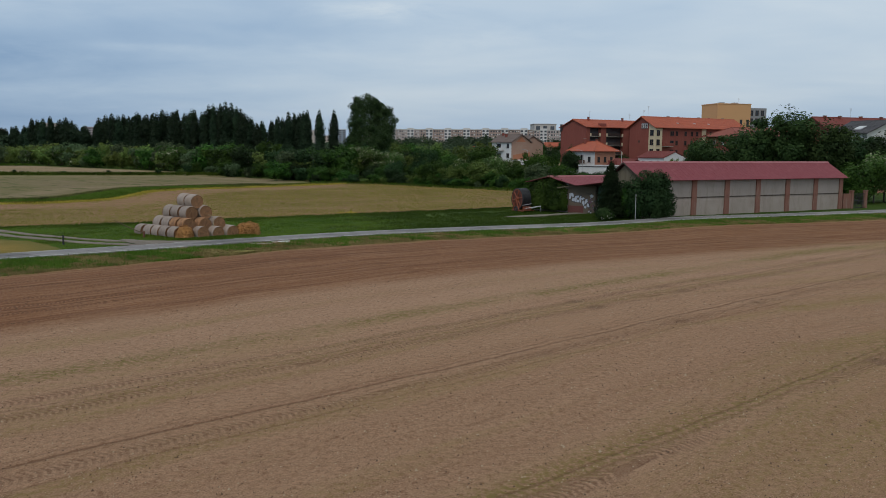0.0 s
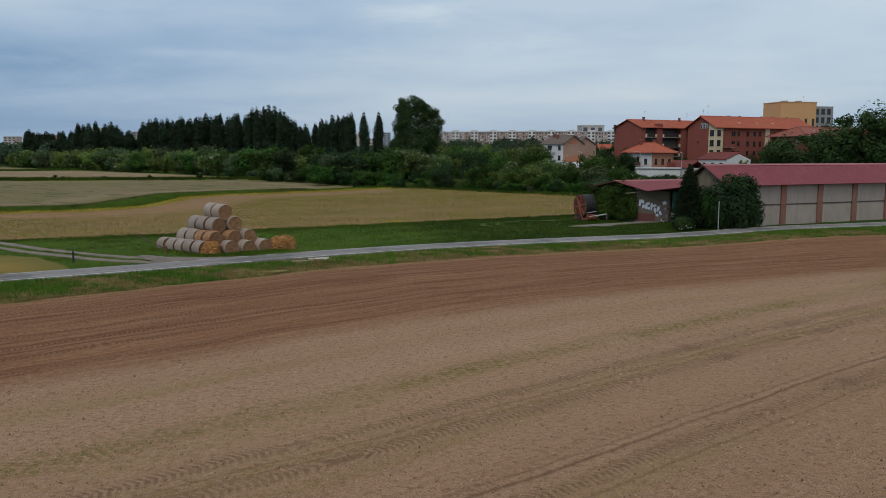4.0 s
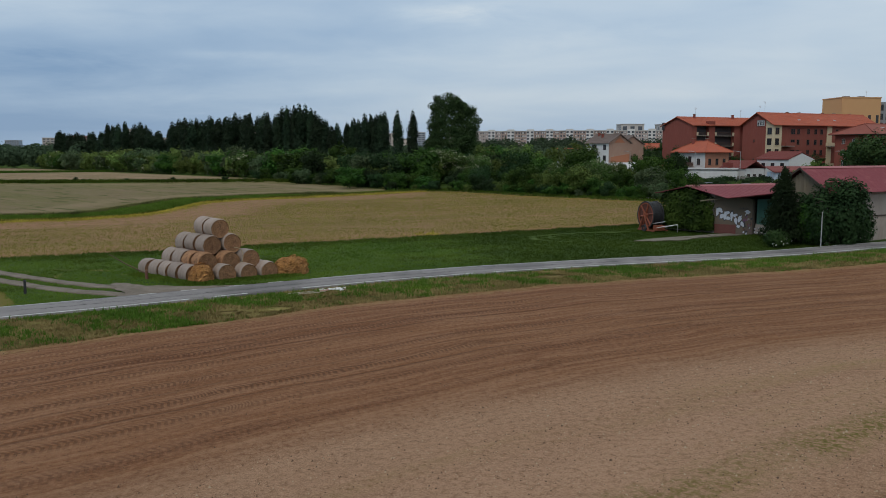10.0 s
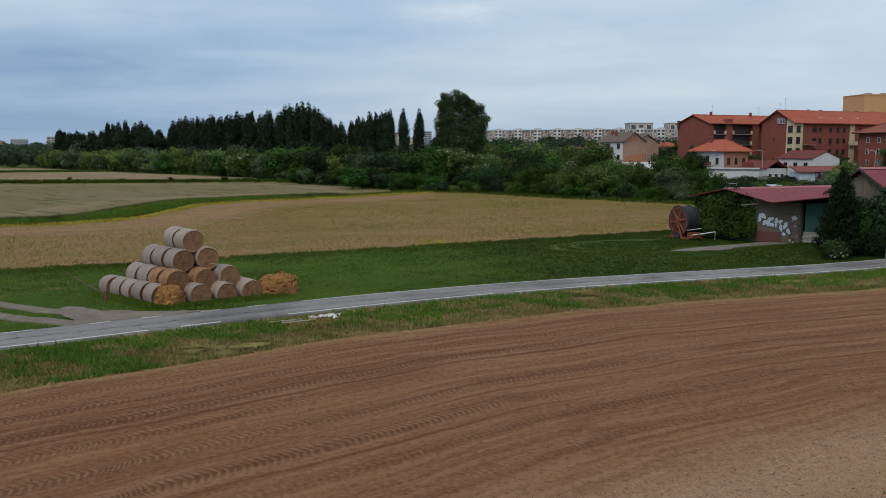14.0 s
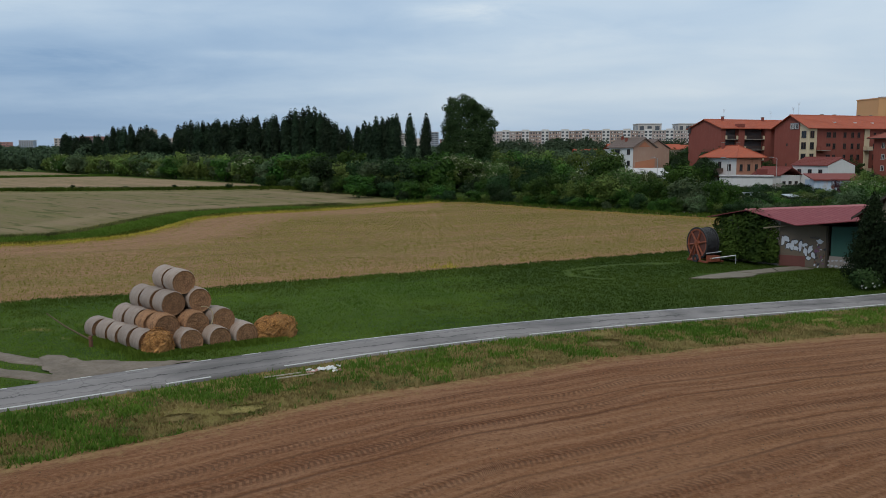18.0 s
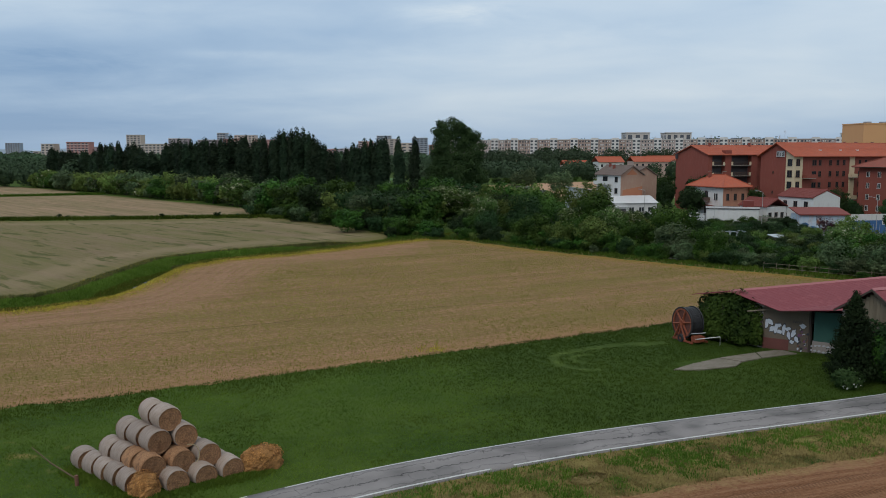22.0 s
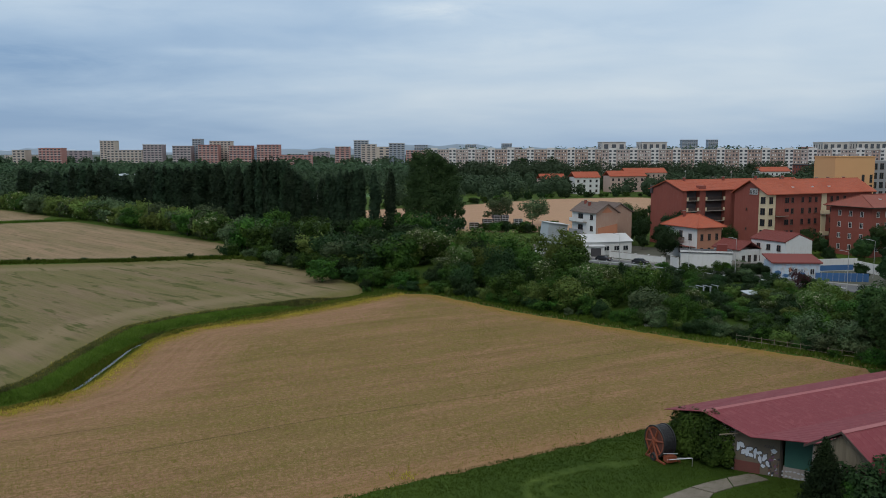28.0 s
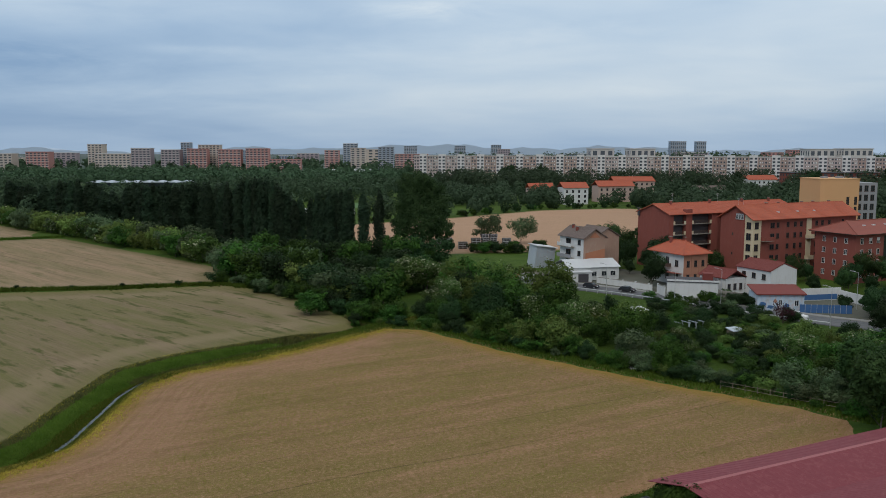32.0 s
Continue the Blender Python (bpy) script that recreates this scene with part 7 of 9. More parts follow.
work = thing("workshop", pose(51.5, 250.5, 0, 0, 0, 10), "low white workshop with corrugated roofs", "workshop")
part("wall", Shape().box(0, 0, -0.4, 15, 10, 3.6), M_WHITE, work)
part("roof", roof_sheet([(-0.4, -0.4, 3.6), (15.4, -0.4, 3.6), (15.4, 5, 5.4), (-0.4, 5, 5.4)], 0, 0, 26), M_SHEETW, work)
part("roof", roof_sheet([(15.4, 10.4, 3.6), (-0.4, 10.4, 3.6), (-0.4, 5, 5.4), (15.4, 5, 5.4)], 0, 0, 26), M_SHEETW, work)
part("porch_wall", Shape().box(-5, -3, -0.4, 5.5, 0, 2.7), M_WHITE, work)
part("porch_roof", Shape().box(-5.3, -3.3, 2.7, 5.8, 0.1, 2.95), M_SHEETW, work)
for xx in (7.5, 10.5, 13.2):
    window(work, front(xx, 1.2), 1.6, 1.3)
part("door", Shape().box(1.5, -3.06, -0.3, 4.5, -2.98, 2.3), M_SLATE, work)

whitehouse = thing("house", pose(95.2, 221.2, 0, 0, 0, 22.6), "white gabled house with a dark red tile roof", "house")
part("wall", Shape().prism([(0, -0.5), (9, -0.5), (9, 6.6), (4.5, 8.2), (0, 6.6)], 0, 11, 1), M_WHITE, whitehouse)
gable_roof(whitehouse, 0, 9, 0.3, 11, 6.7, 8.4, M_TILE2, 0.35, "y")
for z in (1.2, 4.3):
    for yy in (2.2, 5.4, 8.6):
        window(whitehouse, left_face(yy, z), 1.2, 1.4, M_BROWNF)
lowhouse = thing("house", pose(95.2, 221.2, 0, 0, 0, 22.6) @ pose(-6.8, 8.0, 0), "low white house with an old dark red roof", "house")
part("wall", Shape().box(0, 0, -0.5, 6.6, 9, 4.2), M_WHITE, lowhouse)
gable_roof(lowhouse, 0, 6.6, 0, 9, 4.3, 6.0, M_TILE2, 0.4, "y")
for xx in (1.2, 3.2, 5.2):
    window(lowhouse, front(xx, 1.2), 1.0, 1.6, M_BROWNF)
flathouse = thing("garage", pose(70.4, 224.5, 0, 0, 0, -18), "long low white garage with a flat dark roof", "garage")
part("wall", Shape().box(0, 0, -0.5, 12, 7.5, 3.9), M_WHITE, flathouse)
part("roof", Shape().box(-0.2, -0.2, 3.9, 12.2, 7.7, 4.1), M_SLATE, flathouse)
part("parapet", Shape().box(-0.2, -0.2, 4.1, 12.2, 0.0, 4.5), M_WHITE, flathouse)
part("roof_hut", Shape().box(8.5, 3, 4.1, 11, 5.5, 5.8), M_TILE2, flathouse)
mural = thing("mural_house", pose(85.0, 206.0, 0, 0, 0, -6), "small house with a red roof and a pale blue mural", "house")
part("wall", Shape().box(0, 0, -0.5, 10.5, 6, 3.8), M_MURAL, mural)
part("roof", Shape().prism([(-0.5, 3.7), (6.6, 4.9), (6.6, 5.1), (-0.5, 3.95)], -0.4, 10.9, 0), M_TILE2, mural)
window(mural, front(5.2, 1.4), 0.8, 1.2)
window(mural, front(8.8, 1.2), 1.0, 1.3)
for i, (xx, zz, ww, hh, mt) in enumerate(((1.2, 1.6, 0.9, 0.7, M_BLUE), (3.0, 0.9, 1.1, 0.5, M_BLUE), (4.0, 2.3, 0.5, 0.6, M_SALMON), (6.6, 1.2, 0.9, 0.8, M_BLUE), (7.4, 2.3, 0.7, 0.4, M_SPRAY), (2.2, 2.4, 0.5, 0.4, M_SPRAY))):
    r = random.Random(i)
    ring = [(xx + ww * r.uniform(0.5, 1) * math.cos(a * 0.7), zz + hh * r.uniform(0.5, 1) * math.sin(a * 0.7)) for a in range(9)]
    part("painted_patch", Shape().prism(ring, -0.02 - 0.002 * i, 0.0, 1), mt, mural)
yard = thing("yard_wall", pose(95, 208, 0, 0, 0, 8), "white yard wall with a faded blue band", "wall")
part("wall", Shape().box(0, 8, -0.4, 18, 8.3, 3.0), M_WHITE, yard)
part("band", Shape().box(0, 7.97, 0.2, 17, 8.0, 1.5), M_BLUE, yard)
part("wall", Shape().box(17.7, -2, -0.4, 18, 8, 2.4), M_WHITE, yard)
fence = thing("blue_fence", pose(93.5, 203.2, 0, 0, 0, -12), "blue sheet fence along the pavement", "fence")
for i in range(9):
    part("panel", Shape().box(i * 1.25, 0, -0.2, i * 1.25 + 1.2, 0.08, 1.9), M_BLUE, fence)
    part("post", Shape().box(i * 1.25 - 0.04, -0.03, -0.2, i * 1.25 + 0.03, 0.1, 2.0), M_STEEL, fence)


def street_wall(x0, y0, x1, y1, h, mat_, label):
    w = thing("garden_wall", pose(x0, y0, 0, 0, 0, math.degrees(math.atan2(y1 - y0, x1 - x0))), label, "wall")
    ln = math.hypot(x1 - x0, y1 - y0)
    part("wall", Shape().box(0, 0, -0.4, ln, 0.25, h), mat_, w)
    part("coping", Shape().box(-0.05, -0.06, h, ln + 0.05, 0.31, h + 0.12), M_CONCRETE, w)
    for k in range(int(ln / 4) + 1):
        part("pier", Shape().box(k * 4.0 - 0.2, -0.08, -0.4, k * 4.0 + 0.2, 0.33, h + 0.25), mat_, w)


street_wall(58.5, 246.5, 69.5, 233.5, 1.6, M_WHITE, "white garden wall with piers")
street_wall(69.6, 229.5, 69.9, 225.0, 2.4, M_WHITE, "short white boundary wall")
street_wall(81.8, 220.2, 88.5, 212.5, 2.2, M_CONCRETE, "grey concrete boundary wall")
street_wall(40.5, 263.5, 50, 254.5, 1.5, M_CONCRETE, "grey concrete garden wall")
hedge_box = thing("hedge", pose(84.2, 215.6, 0, 0, 0, -46), "clipped dark-green hedge by a wall", "hedge")
part("leaves", leaf_mesh("clipped hedge", [(x_, 0, 1.1, 0.8, 0.6, 1.2) for x_ in (-1.8, -0.9, 0, 0.9, 1.8)], 1200, 0.17, M_DARKBUSH, 33, 0.7), None, hedge_box)

# houses seen over the barn's far end
end_house = thing("house", pose(112.4, 152, 0, 0, 0, 12), "white house with a steep dark roof and a skylight", "house")
part("wall", Shape().prism([(0, -0.5), (12, -0.5), (12, 13.0), (6, 15.4), (0, 13.0)], 0, 10, 1), M_WHITE, end_house)
gable_roof(end_house, 0, 12, 0, 10, 13.0, 15.5, M_SLATE, 0.7, "y")
part("skylight", Shape().prism([(1.2, 13.65), (2.8, 14.3), (2.8, 14.5), (1.2, 13.85)], 3, 5, 1), M_SHEETW, end_house)
for z in (1.5, 5.5, 10.2):
    for xx in (1.8, 6, 9.5):
        window(end_house, front(xx, z), 1.3, 1.6, M_BROWNF)
    for yy in (3, 7):
        window(end_house, left_face(yy, z), 1.2, 1.6, M_BROWNF)
part("lower_wall", Shape().box(-0.04, -0.04, -0.5, 12.04, 10.04, 9.4), M_SALMON, end_house)
red_house = thing("house", pose(124, 184, 0, 0, 0, 12), "large house with a broad red tile roof", "house")
part("wall", Shape().box(0, 0, -0.5, 40, 12, 14.2), M_FACING, red_house)
gable_roof(red_house, 0, 40, 0, 12, 14.2, 17.6, M_TILE2, 0.8)
part("gable", Shape().prism([(0, 14.15), (12, 14.15), (6, 17.55)], 0.0, 0.4, 0), M_FACING, red_house)
for xx in (3, 8, 15, 22, 30):
    chimney(red_house, xx, 5.5, 17.2, 0.9)
for z in (2, 5.2, 8.4, 11.4):
    for k in range(9):
        window(red_house, front(2.5 + k * 4.3, z), 1.3, 1.6, M_BROWNF)
aerial(red_house, 12, 6, 17.6)

# trees about the houses
for x, y, s, pr in ((76.5, 249.5, 0.95, T_DARK[0]), (71.8, 240.5, 0.95, T_DARK[1]), (79.5, 262, 1.15, T_DARK[0]), (83, 266, 1.2, T_DARK[1]), (83.8, 262, 1.25, T_DARK[0]), (91, 262, 0.75, T_BROAD[0]), (112, 243, 0.75, T_BROAD[1]), (117, 246, 0.6, T_DARK[1]), (108, 247, 0.6, T_BROAD[0]), (122, 233, 0.8, T_DARK[0]), (128, 235, 0.9, T_BROAD[0]), (133, 236, 0.7, T_BROAD[1]), (110, 228, 0.55, T_DARK[1]), (117, 226, 0.6, T_BROAD[0]), (124, 226, 0.55, T_DARK[0]), (134, 228, 0.75, T_DARK[1]), (104, 203, 0.45, T_DARK[0]), (40, 345, 1.25, T_PALE[0]), (53, 342, 1.15, T_PALE[0]), (62, 273, 0.8, T_PALE[0]), (96, 258, 0.7, T_BROAD[1]), (126, 212, 1.0, T_BROAD[0]), (134, 204, 1.1, T_DARK[0])):
    plant(pr, x, y, s)
for x, y, sc_ in ((84, 150, 0.85), (90, 156, 1.0), (95, 163, 1.05), (80, 145, 0.75), (101, 168, 1.0), (90, 146, 0.9)):
    plant(T_BROAD[int(x) % 2], x, y, sc_, label="leafy tree at the end of the hedge belt")
for x, y, sc_ in ((106, 196, 0.75), (112, 190, 0.9), (117, 197, 0.85), (110, 202, 0.7), (120, 205, 0.8), (104, 186, 0.8), (98, 178, 0.9), (113, 180, 1.0)):
    plant(T_DARK[int(y) % 2] if int(x) % 3 else T_BROAD[0], x, y, sc_, label="leafy tree beside the street")
plant(T_PLUM[0], 84.5, 192.5, 0.95)
for x, y, s, pr in ((64, 124, 1.05, T_BROAD[0]), (69, 121, 0.9, B_BLOOM[0]), (73, 127, 1.25, T_BROAD[1]), (79, 126, 1.5, T_BROAD[0]), (84, 121, 1.3, T_BROAD[1]), (89, 123, 1.3, T_DARK[0]), (94, 119, 1.35, T_DARK[1]), (99, 121, 1.2, T_DARK[0]), (88, 113, 1.2, B_BLOOM[1]), (94, 111, 1.0, B_BLOOM[0]), (84, 111, 1.2, B_BROAD[0]), (101, 113, 1.3, T_BROAD[1]), (66, 116, 1.0, B_BROAD[1]), (75, 117, 1.1, B_LIGHT[0]), (107, 120, 1.3, T_DARK[0]), (80, 138, 1.2, T_BROAD[0]), (68, 136, 1.0, T_BROAD[1]), (96, 132, 1.2, T_BROAD[0])):
    plant(pr, x, y, s, label="tall leafy tree growing behind the barn" if pr in T_BROAD + T_DARK else "dense leafy shrub growing behind the barn")

# ---- vehicles on the street ----
M_TYRE = surface("tyre rubber", (0.02, 0.02, 0.02), rough=0.9)


def car(name, x, y, turn, paint, label, length=4.2, high=1.45, boxy=False):
    t = thing(name, pose(x, y, ground_z(x, y) + 0.08, 0, 0, turn), label, "car" if not boxy else "van")
    l, w = length / 2, 0.86
    prof = [(-l, 0.3), (-l, 0.85), (-l + 0.25, 0.95), (-l + 0.7, high - 0.05), (-l + 1.0, high), (0.35, high), (1.0, 0.98), (l - 0.15, 0.78), (l, 0.6), (l, 0.3)] if not boxy else [(-l, 0.35), (-l, 1.0), (-l + 0.08, high), (0.9, high), (1.5, 1.15), (l, 0.95), (l, 0.35)]
    m_ = len(prof)
    vs = []
    body = Shape()
    for yy in (-w, w):
        for px_, pz_ in prof:
            inn = 0.16 * max(0.0, (pz_ - 0.9) / (high - 0.9))
            vs.append((px_, yy * (1 - inn), pz_))
    body.add(vs, [tuple(range(m_))[::-1], tuple(range(m_, 2 * m_))] + [(i, (i + 1) % m_, m_ + (i + 1) % m_, m_ + i) for i in range(m_)])
    part("body", body, paint, t)
    part("side_glass", Shape().prism([(-l + 0.75, 0.98), (-l + 0.95, high - 0.1), (0.3, high - 0.1), (0.8, 0.98)], -w * 0.935, w * 0.935, 1), M_GLASS, t)
    part("windscreen", Shape().add([(0.98, -0.68, 1.02), (0.98, 0.68, 1.02), (0.42, 0.6, high - 0.04), (0.42, -0.6, high - 0.04)], [(0, 1, 2, 3)]).moved(Matrix.Translation((0.03, 0, 0.02))), M_GLASS, t)
    for xx in (-l + 0.75, l - 0.8):
        for yy in (-w + 0.08, w - 0.08):
            wh = part("wheel", Shape().lathe([(0.1, -0.1), (0.3, -0.1), (0.31, 0), (0.3, 0.1), (0.1, 0.1)], 16, 1).moved(Matrix.Translation((xx, yy, 0.3))), M_TYRE, t)
            part("rim", Shape().lathe([(0.0, -0.11), (0.19, -0.11), (0.19, 0.11), (0.0, 0.11)], 12, 1).moved(Matrix.Translation((xx, yy, 0.3))), M_STEEL, wh)
    for yy in (-0.6, 0.6):
        part("headlight", Shape().box(l - 0.05, yy - 0.16, 0.6, l + 0.02, yy + 0.16, 0.74), M_SHEETW, t)
    return t


def paint(name, col):
    return surface(name, col, tuple(c * 0.9 for c in col), 0.25, 1.0, 8, 0.4, 0)


P_WHITE, P_SILVER, P_BLACK, P_RED = paint("white car paint", (0.7, 0.7, 0.7)), paint("silver car paint", (0.5, 0.51, 0.52)), paint("black car paint", (0.025, 0.025, 0.03)), paint("red car paint", (0.4, 0.03, 0.03))
car("car", 71.8, 217.6, -48, P_SILVER, "silver car on the street")
car("car", 89.6, 196.6, -45, P_WHITE, "white car on the street", 4.4, 1.55)
car("car", 62.6, 232.0, -44, P_BLACK, "black car by the garden wall")
car("van", 41.2, 251.8, -42, P_WHITE, "white van on the street", 4.6, 1.85, True)
car("car", 54.8, 238.5, -44, P_BLACK, "dark car partly behind shrubs")
car("car", 36.5, 258.0, -42, P_RED, "small red car by the workshop")


def lamp_post(x, y, h=8.5):
    t = thing("street_lamp", pose(x, y, ground_z(x, y), 0, 0, 40), "slim grey street lamp beside the street", "street lamp", "street lamps")
    part("pole", Shape().tube((0, 0, -0.3), (0, 0, h), 0.09, 0.05), M_STEEL, t)
    part("arm", Shape().tube((0, 0, h), (0, 1.4, h + 0.3), 0.04), M_STEEL, t)
    part("head", Shape().prism([(-0.15, 0), (0.15, 0), (0.1, 0.12), (-0.1, 0.12)], 1.2, 1.9, 1).moved(Matrix.Translation((0, 0, h + 0.2))), M_GREYW, t)


for x, y in ((67.0, 209.5), (79.2, 212.6), (91.8, 187.0), (54.5, 222.5), (108.5, 206), (43, 236)):
    lamp_post(x, y)
# guard rail beside the street
rail = thing("guard_rail", pose(0, 0, 0), "grey steel guard rail along the street", "guard rail")
for (ax, ay), (bx, by) in zip(STREET[3:], STREET[4:8]):
    dx, dy = bx - ax, by - ay
    ln = math.hypot(dx, dy)
    ox, oy = dy / ln * 4.7, -dx / ln * 4.7
    part("beam", Shape().tube((ax - abs(ox), ay - abs(oy), 0.75), (bx - abs(ox), by - abs(oy), 0.75), 0.14, 0.14, 6), M_STEEL, rail)
    for k in range(int(ln / 3)):
        f_ = k * 3 / ln
        part("post", Shape().box(ax + dx * f_ - abs(ox) - 0.05, ay + dy * f_ - abs(oy) - 0.05, -0.2, ax + dx * f_ - abs(ox) + 0.05, ay + dy * f_ - abs(oy) + 0.05, 0.85), M_STEEL, rail)

# allotment bits between the shrubs
for x, y, w, d, h, mt, lab in ((52.5, 195.5, 4.5, 2.5, 2.2, M_SHEETW, "small allotment hut with pale sheet roof"), (46.5, 199.5, 3.0, 2.0, 1.8, M_SHEETG, "small grey allotment hut"), (67.5, 178, 2.6, 1.8, 1.6, M_SHEETG, "small grey allotment hut")):
    hut = thing("garden_hut", pose(x, y, ground_z(x, y), 0, 0, 20), lab, "hut")
    part("wall", Shape().box(0, 0, -0.2, w, d, h), M_BOARD, hut)
    part("roof", Shape().prism([(-0.2, h), (d + 0.2, h + 0.4), (d + 0.2, h + 0.5), (-0.2, h + 0.1)], -0.2, w + 0.2, 0), mt, hut)
pergola = thing("pergola", pose(59.5, 183.5, 0.0, 0, 0, 20), "bare weathered timber frame in an allotment", "pergola")
for i in range(4):
    for yy in (0, 2.2):
        part("post", Shape().box(i * 1.7, yy, -0.2, i * 1.7 + 0.1, yy + 0.1, 2.0 + 0.06 * (i % 2)), M_SHEETG, pergola)
    part("rafter", Shape().box(i * 1.7, -0.3, 2.0 + 0.06 * (i % 2), i * 1.7 + 0.1, 2.5, 2.12 + 0.06 * (i % 2)), M_SHEETG, pergola)
for x, y, h in ((57.5, 180.6, 1.5), (60.8, 180.2, 1.9), (64.5, 181.0, 1.7), (66.8, 175.8, 1.5), (70.6, 175.4, 1.8), (62.2, 178.0, 2.1)):
    low_one = plant(B_BROAD[int(x) % 3], x, y, h / 4.6, h / 6.0, "low shrub in the allotments behind the field", "allotment shrubs")
    low_one.name = "garden_shrub"
slab = thing("concrete_slab", pose(41.4, 158.4, ground_z(41.4, 158.4), 0, 0, -40), "pale concrete slab lying at the field's edge", "slab")
part("slab", Shape().box(-1.4, -0.6, -0.1, 1.4, 0.6, 0.35), M_WHITE, slab)
part("block", Shape().box(-0.8, -0.5, 0.35, 0.2, 0.4, 0.5), M_CONCRETE, slab)
wire = thing("fence", pose(0, 0, 0), "low post-and-wire fence at the field's end", "fence")
for i in range(12):
    x, y = 52 + i * 1.35, 146.2 - i * 1.3
    part("post", Shape().tube((x, y, -0.2), (x, y, 1.3), 0.06, 0.05, 6), M_BOARD, wire)
for zz in (0.5, 1.1):
    part("rail", Shape().tube((52, 146.2, zz), (66.9, 131.9, zz), 0.035, 0.035, 5), M_BOARD, wire)

# ---- distance ----
# leaf colours shifted paler and bluer, distance haze put into the green
M_FARWOOD = foliage("far wood leaves with haze tint", (0.034, 0.06, 0.032), (0.066, 0.102, 0.052))
M_SLABW = surface("pale concrete panels", (0.52, 0.48, 0.45), (0.44, 0.4, 0.37), 0.9, 0.05, 0.6, 0.5, 0)
M_STAIR = surface("white balcony fronts", (0.66, 0.63, 0.61), (0.55, 0.52, 0.5), 0.85, 0.2, 2.0, 0.5, 0)
M_SLABQ = surface("grey-pink brick panels", (0.46, 0.37, 0.34), (0.4, 0.32, 0.29), 0.9, 0.05, 0.6, 0.5, 0)
M_SLABP = surface("pinkish brick panels", (0.4, 0.29, 0.25), (0.35, 0.25, 0.21), 0.9, 0.05, 0.6, 0.5, 0)
# tower wall colours are paled to carry some distance haze
M_TOWERR = surface("red tower render", (0.42, 0.2, 0.17), (0.36, 0.17, 0.145), 0.9, 0.05, 0.6, 0.5, 0)
M_TOWERG = surface("mauve grey tower render", (0.32, 0.26, 0.27), (0.28, 0.22, 0.23), 0.9, 0.05, 0.6, 0.5, 0)
M_TOWERC = surface("cream tower render", (0.5, 0.42, 0.35), (0.44, 0.37, 0.31), 0.9, 0.05, 0.6, 0.5, 0)
M_BLUEG = surface("blue-grey glass and steel", (0.22, 0.27, 0.33), (0.19, 0.23, 0.29), 0.4, 0.05, 0.6, 0.5, 0)


# base colour lifted above plain glass, painting in distance haze and sky reflection
M_FARGLASS = surface("far window glass paled for haze and sky", (0.085, 0.093, 0.107), (0.055, 0.06, 0.07), 0.25, 0.2, 3, 0.6, 0)


def far_block(x, y, w, d, h, mat_, label, floors, bays, roof_mat=None, bands=True, name="apartment_building", stairs=0, turn=0):
    """A distant block: walls, roof, rows of windows between floor bands, stair towers that stand proud."""
    t = thing(name, pose(x, y, 0, 0, 0, turn), label if len(label.split()) > 4 else label + " on the skyline", "apartment building" if name == "apartment_building" else "building")
    part("wall", Shape().box(0, 0, -0.5, w, d, h), mat_, t)
    part("roof", Shape().box(-0.5, -0.5, h, w + 0.5, d + 0.5, h + 0.7), roof_mat or M_SLABW, t)
    win, slabs = Shape(), Shape()
    fh = h / floors
    for f in range(floors):
        z = f * fh + fh * 0.3
        for b_ in range(bays):
            x0 = w * (b_ + 0.2) / bays
            win.box(x0, -0.12, z, x0 + w * 0.55 / bays, 0.0, z + fh * 0.5)
        for b_ in range(max(2, int(d / 5))):
            y0 = d * (b_ + 0.25) / max(2, int(d / 5))
            win.box(-0.12, y0, z, 0.0, y0 + 1.6, z + fh * 0.5)
        if bands:
            slabs.box(-0.3, -0.3, f * fh + fh * 0.05, w + 0.3, 0.0, f * fh + fh * 0.2)
    part("window_grid", win, M_FARGLASS, t, kind="stuff")
    if bands:
        part("floor_banding", slabs, M_SLABW, t, kind="stuff")
    for s in range(stairs):
        sx = w * (s + 0.5) / stairs
        st = part("stair_tower", Shape().box(sx - 3.4, -1.8, -0.5, sx + 3.4, 1, h + 2.0), M_STAIR, t, "white balcony tower")
        # dark panels on the solid tower paint the shade of its open balconies
        bl = Shape()
        for f in range(floors):
            z = f * fh + fh * 0.42
            bl.box(sx - 3.1, -1.9, z, sx - 0.9, -1.8, z + fh * 0.55).box(sx + 0.9, -1.9, z, sx + 3.1, -1.8, z + fh * 0.55)
        part("balcony_grid", bl, M_FARGLASS, st, kind="stuff")
        # pale loggias with lowered blinds between the towers
        blind = Shape()
        for f in range(floors):
            for k in (1, 2, 4, 5):
                if (f * 7 + k * 3 + s) % 4 < 2:
                    blind.box(sx + 3.4 + k * 2.0, -0.2, f * fh + fh * 0.35, sx + 4.6 + k * 2.0, -0.12, f * fh + fh * 0.75)
        part("blind_grid", blind, M_STAIR, t, kind="stuff")
    return t


frng = random.Random(17)
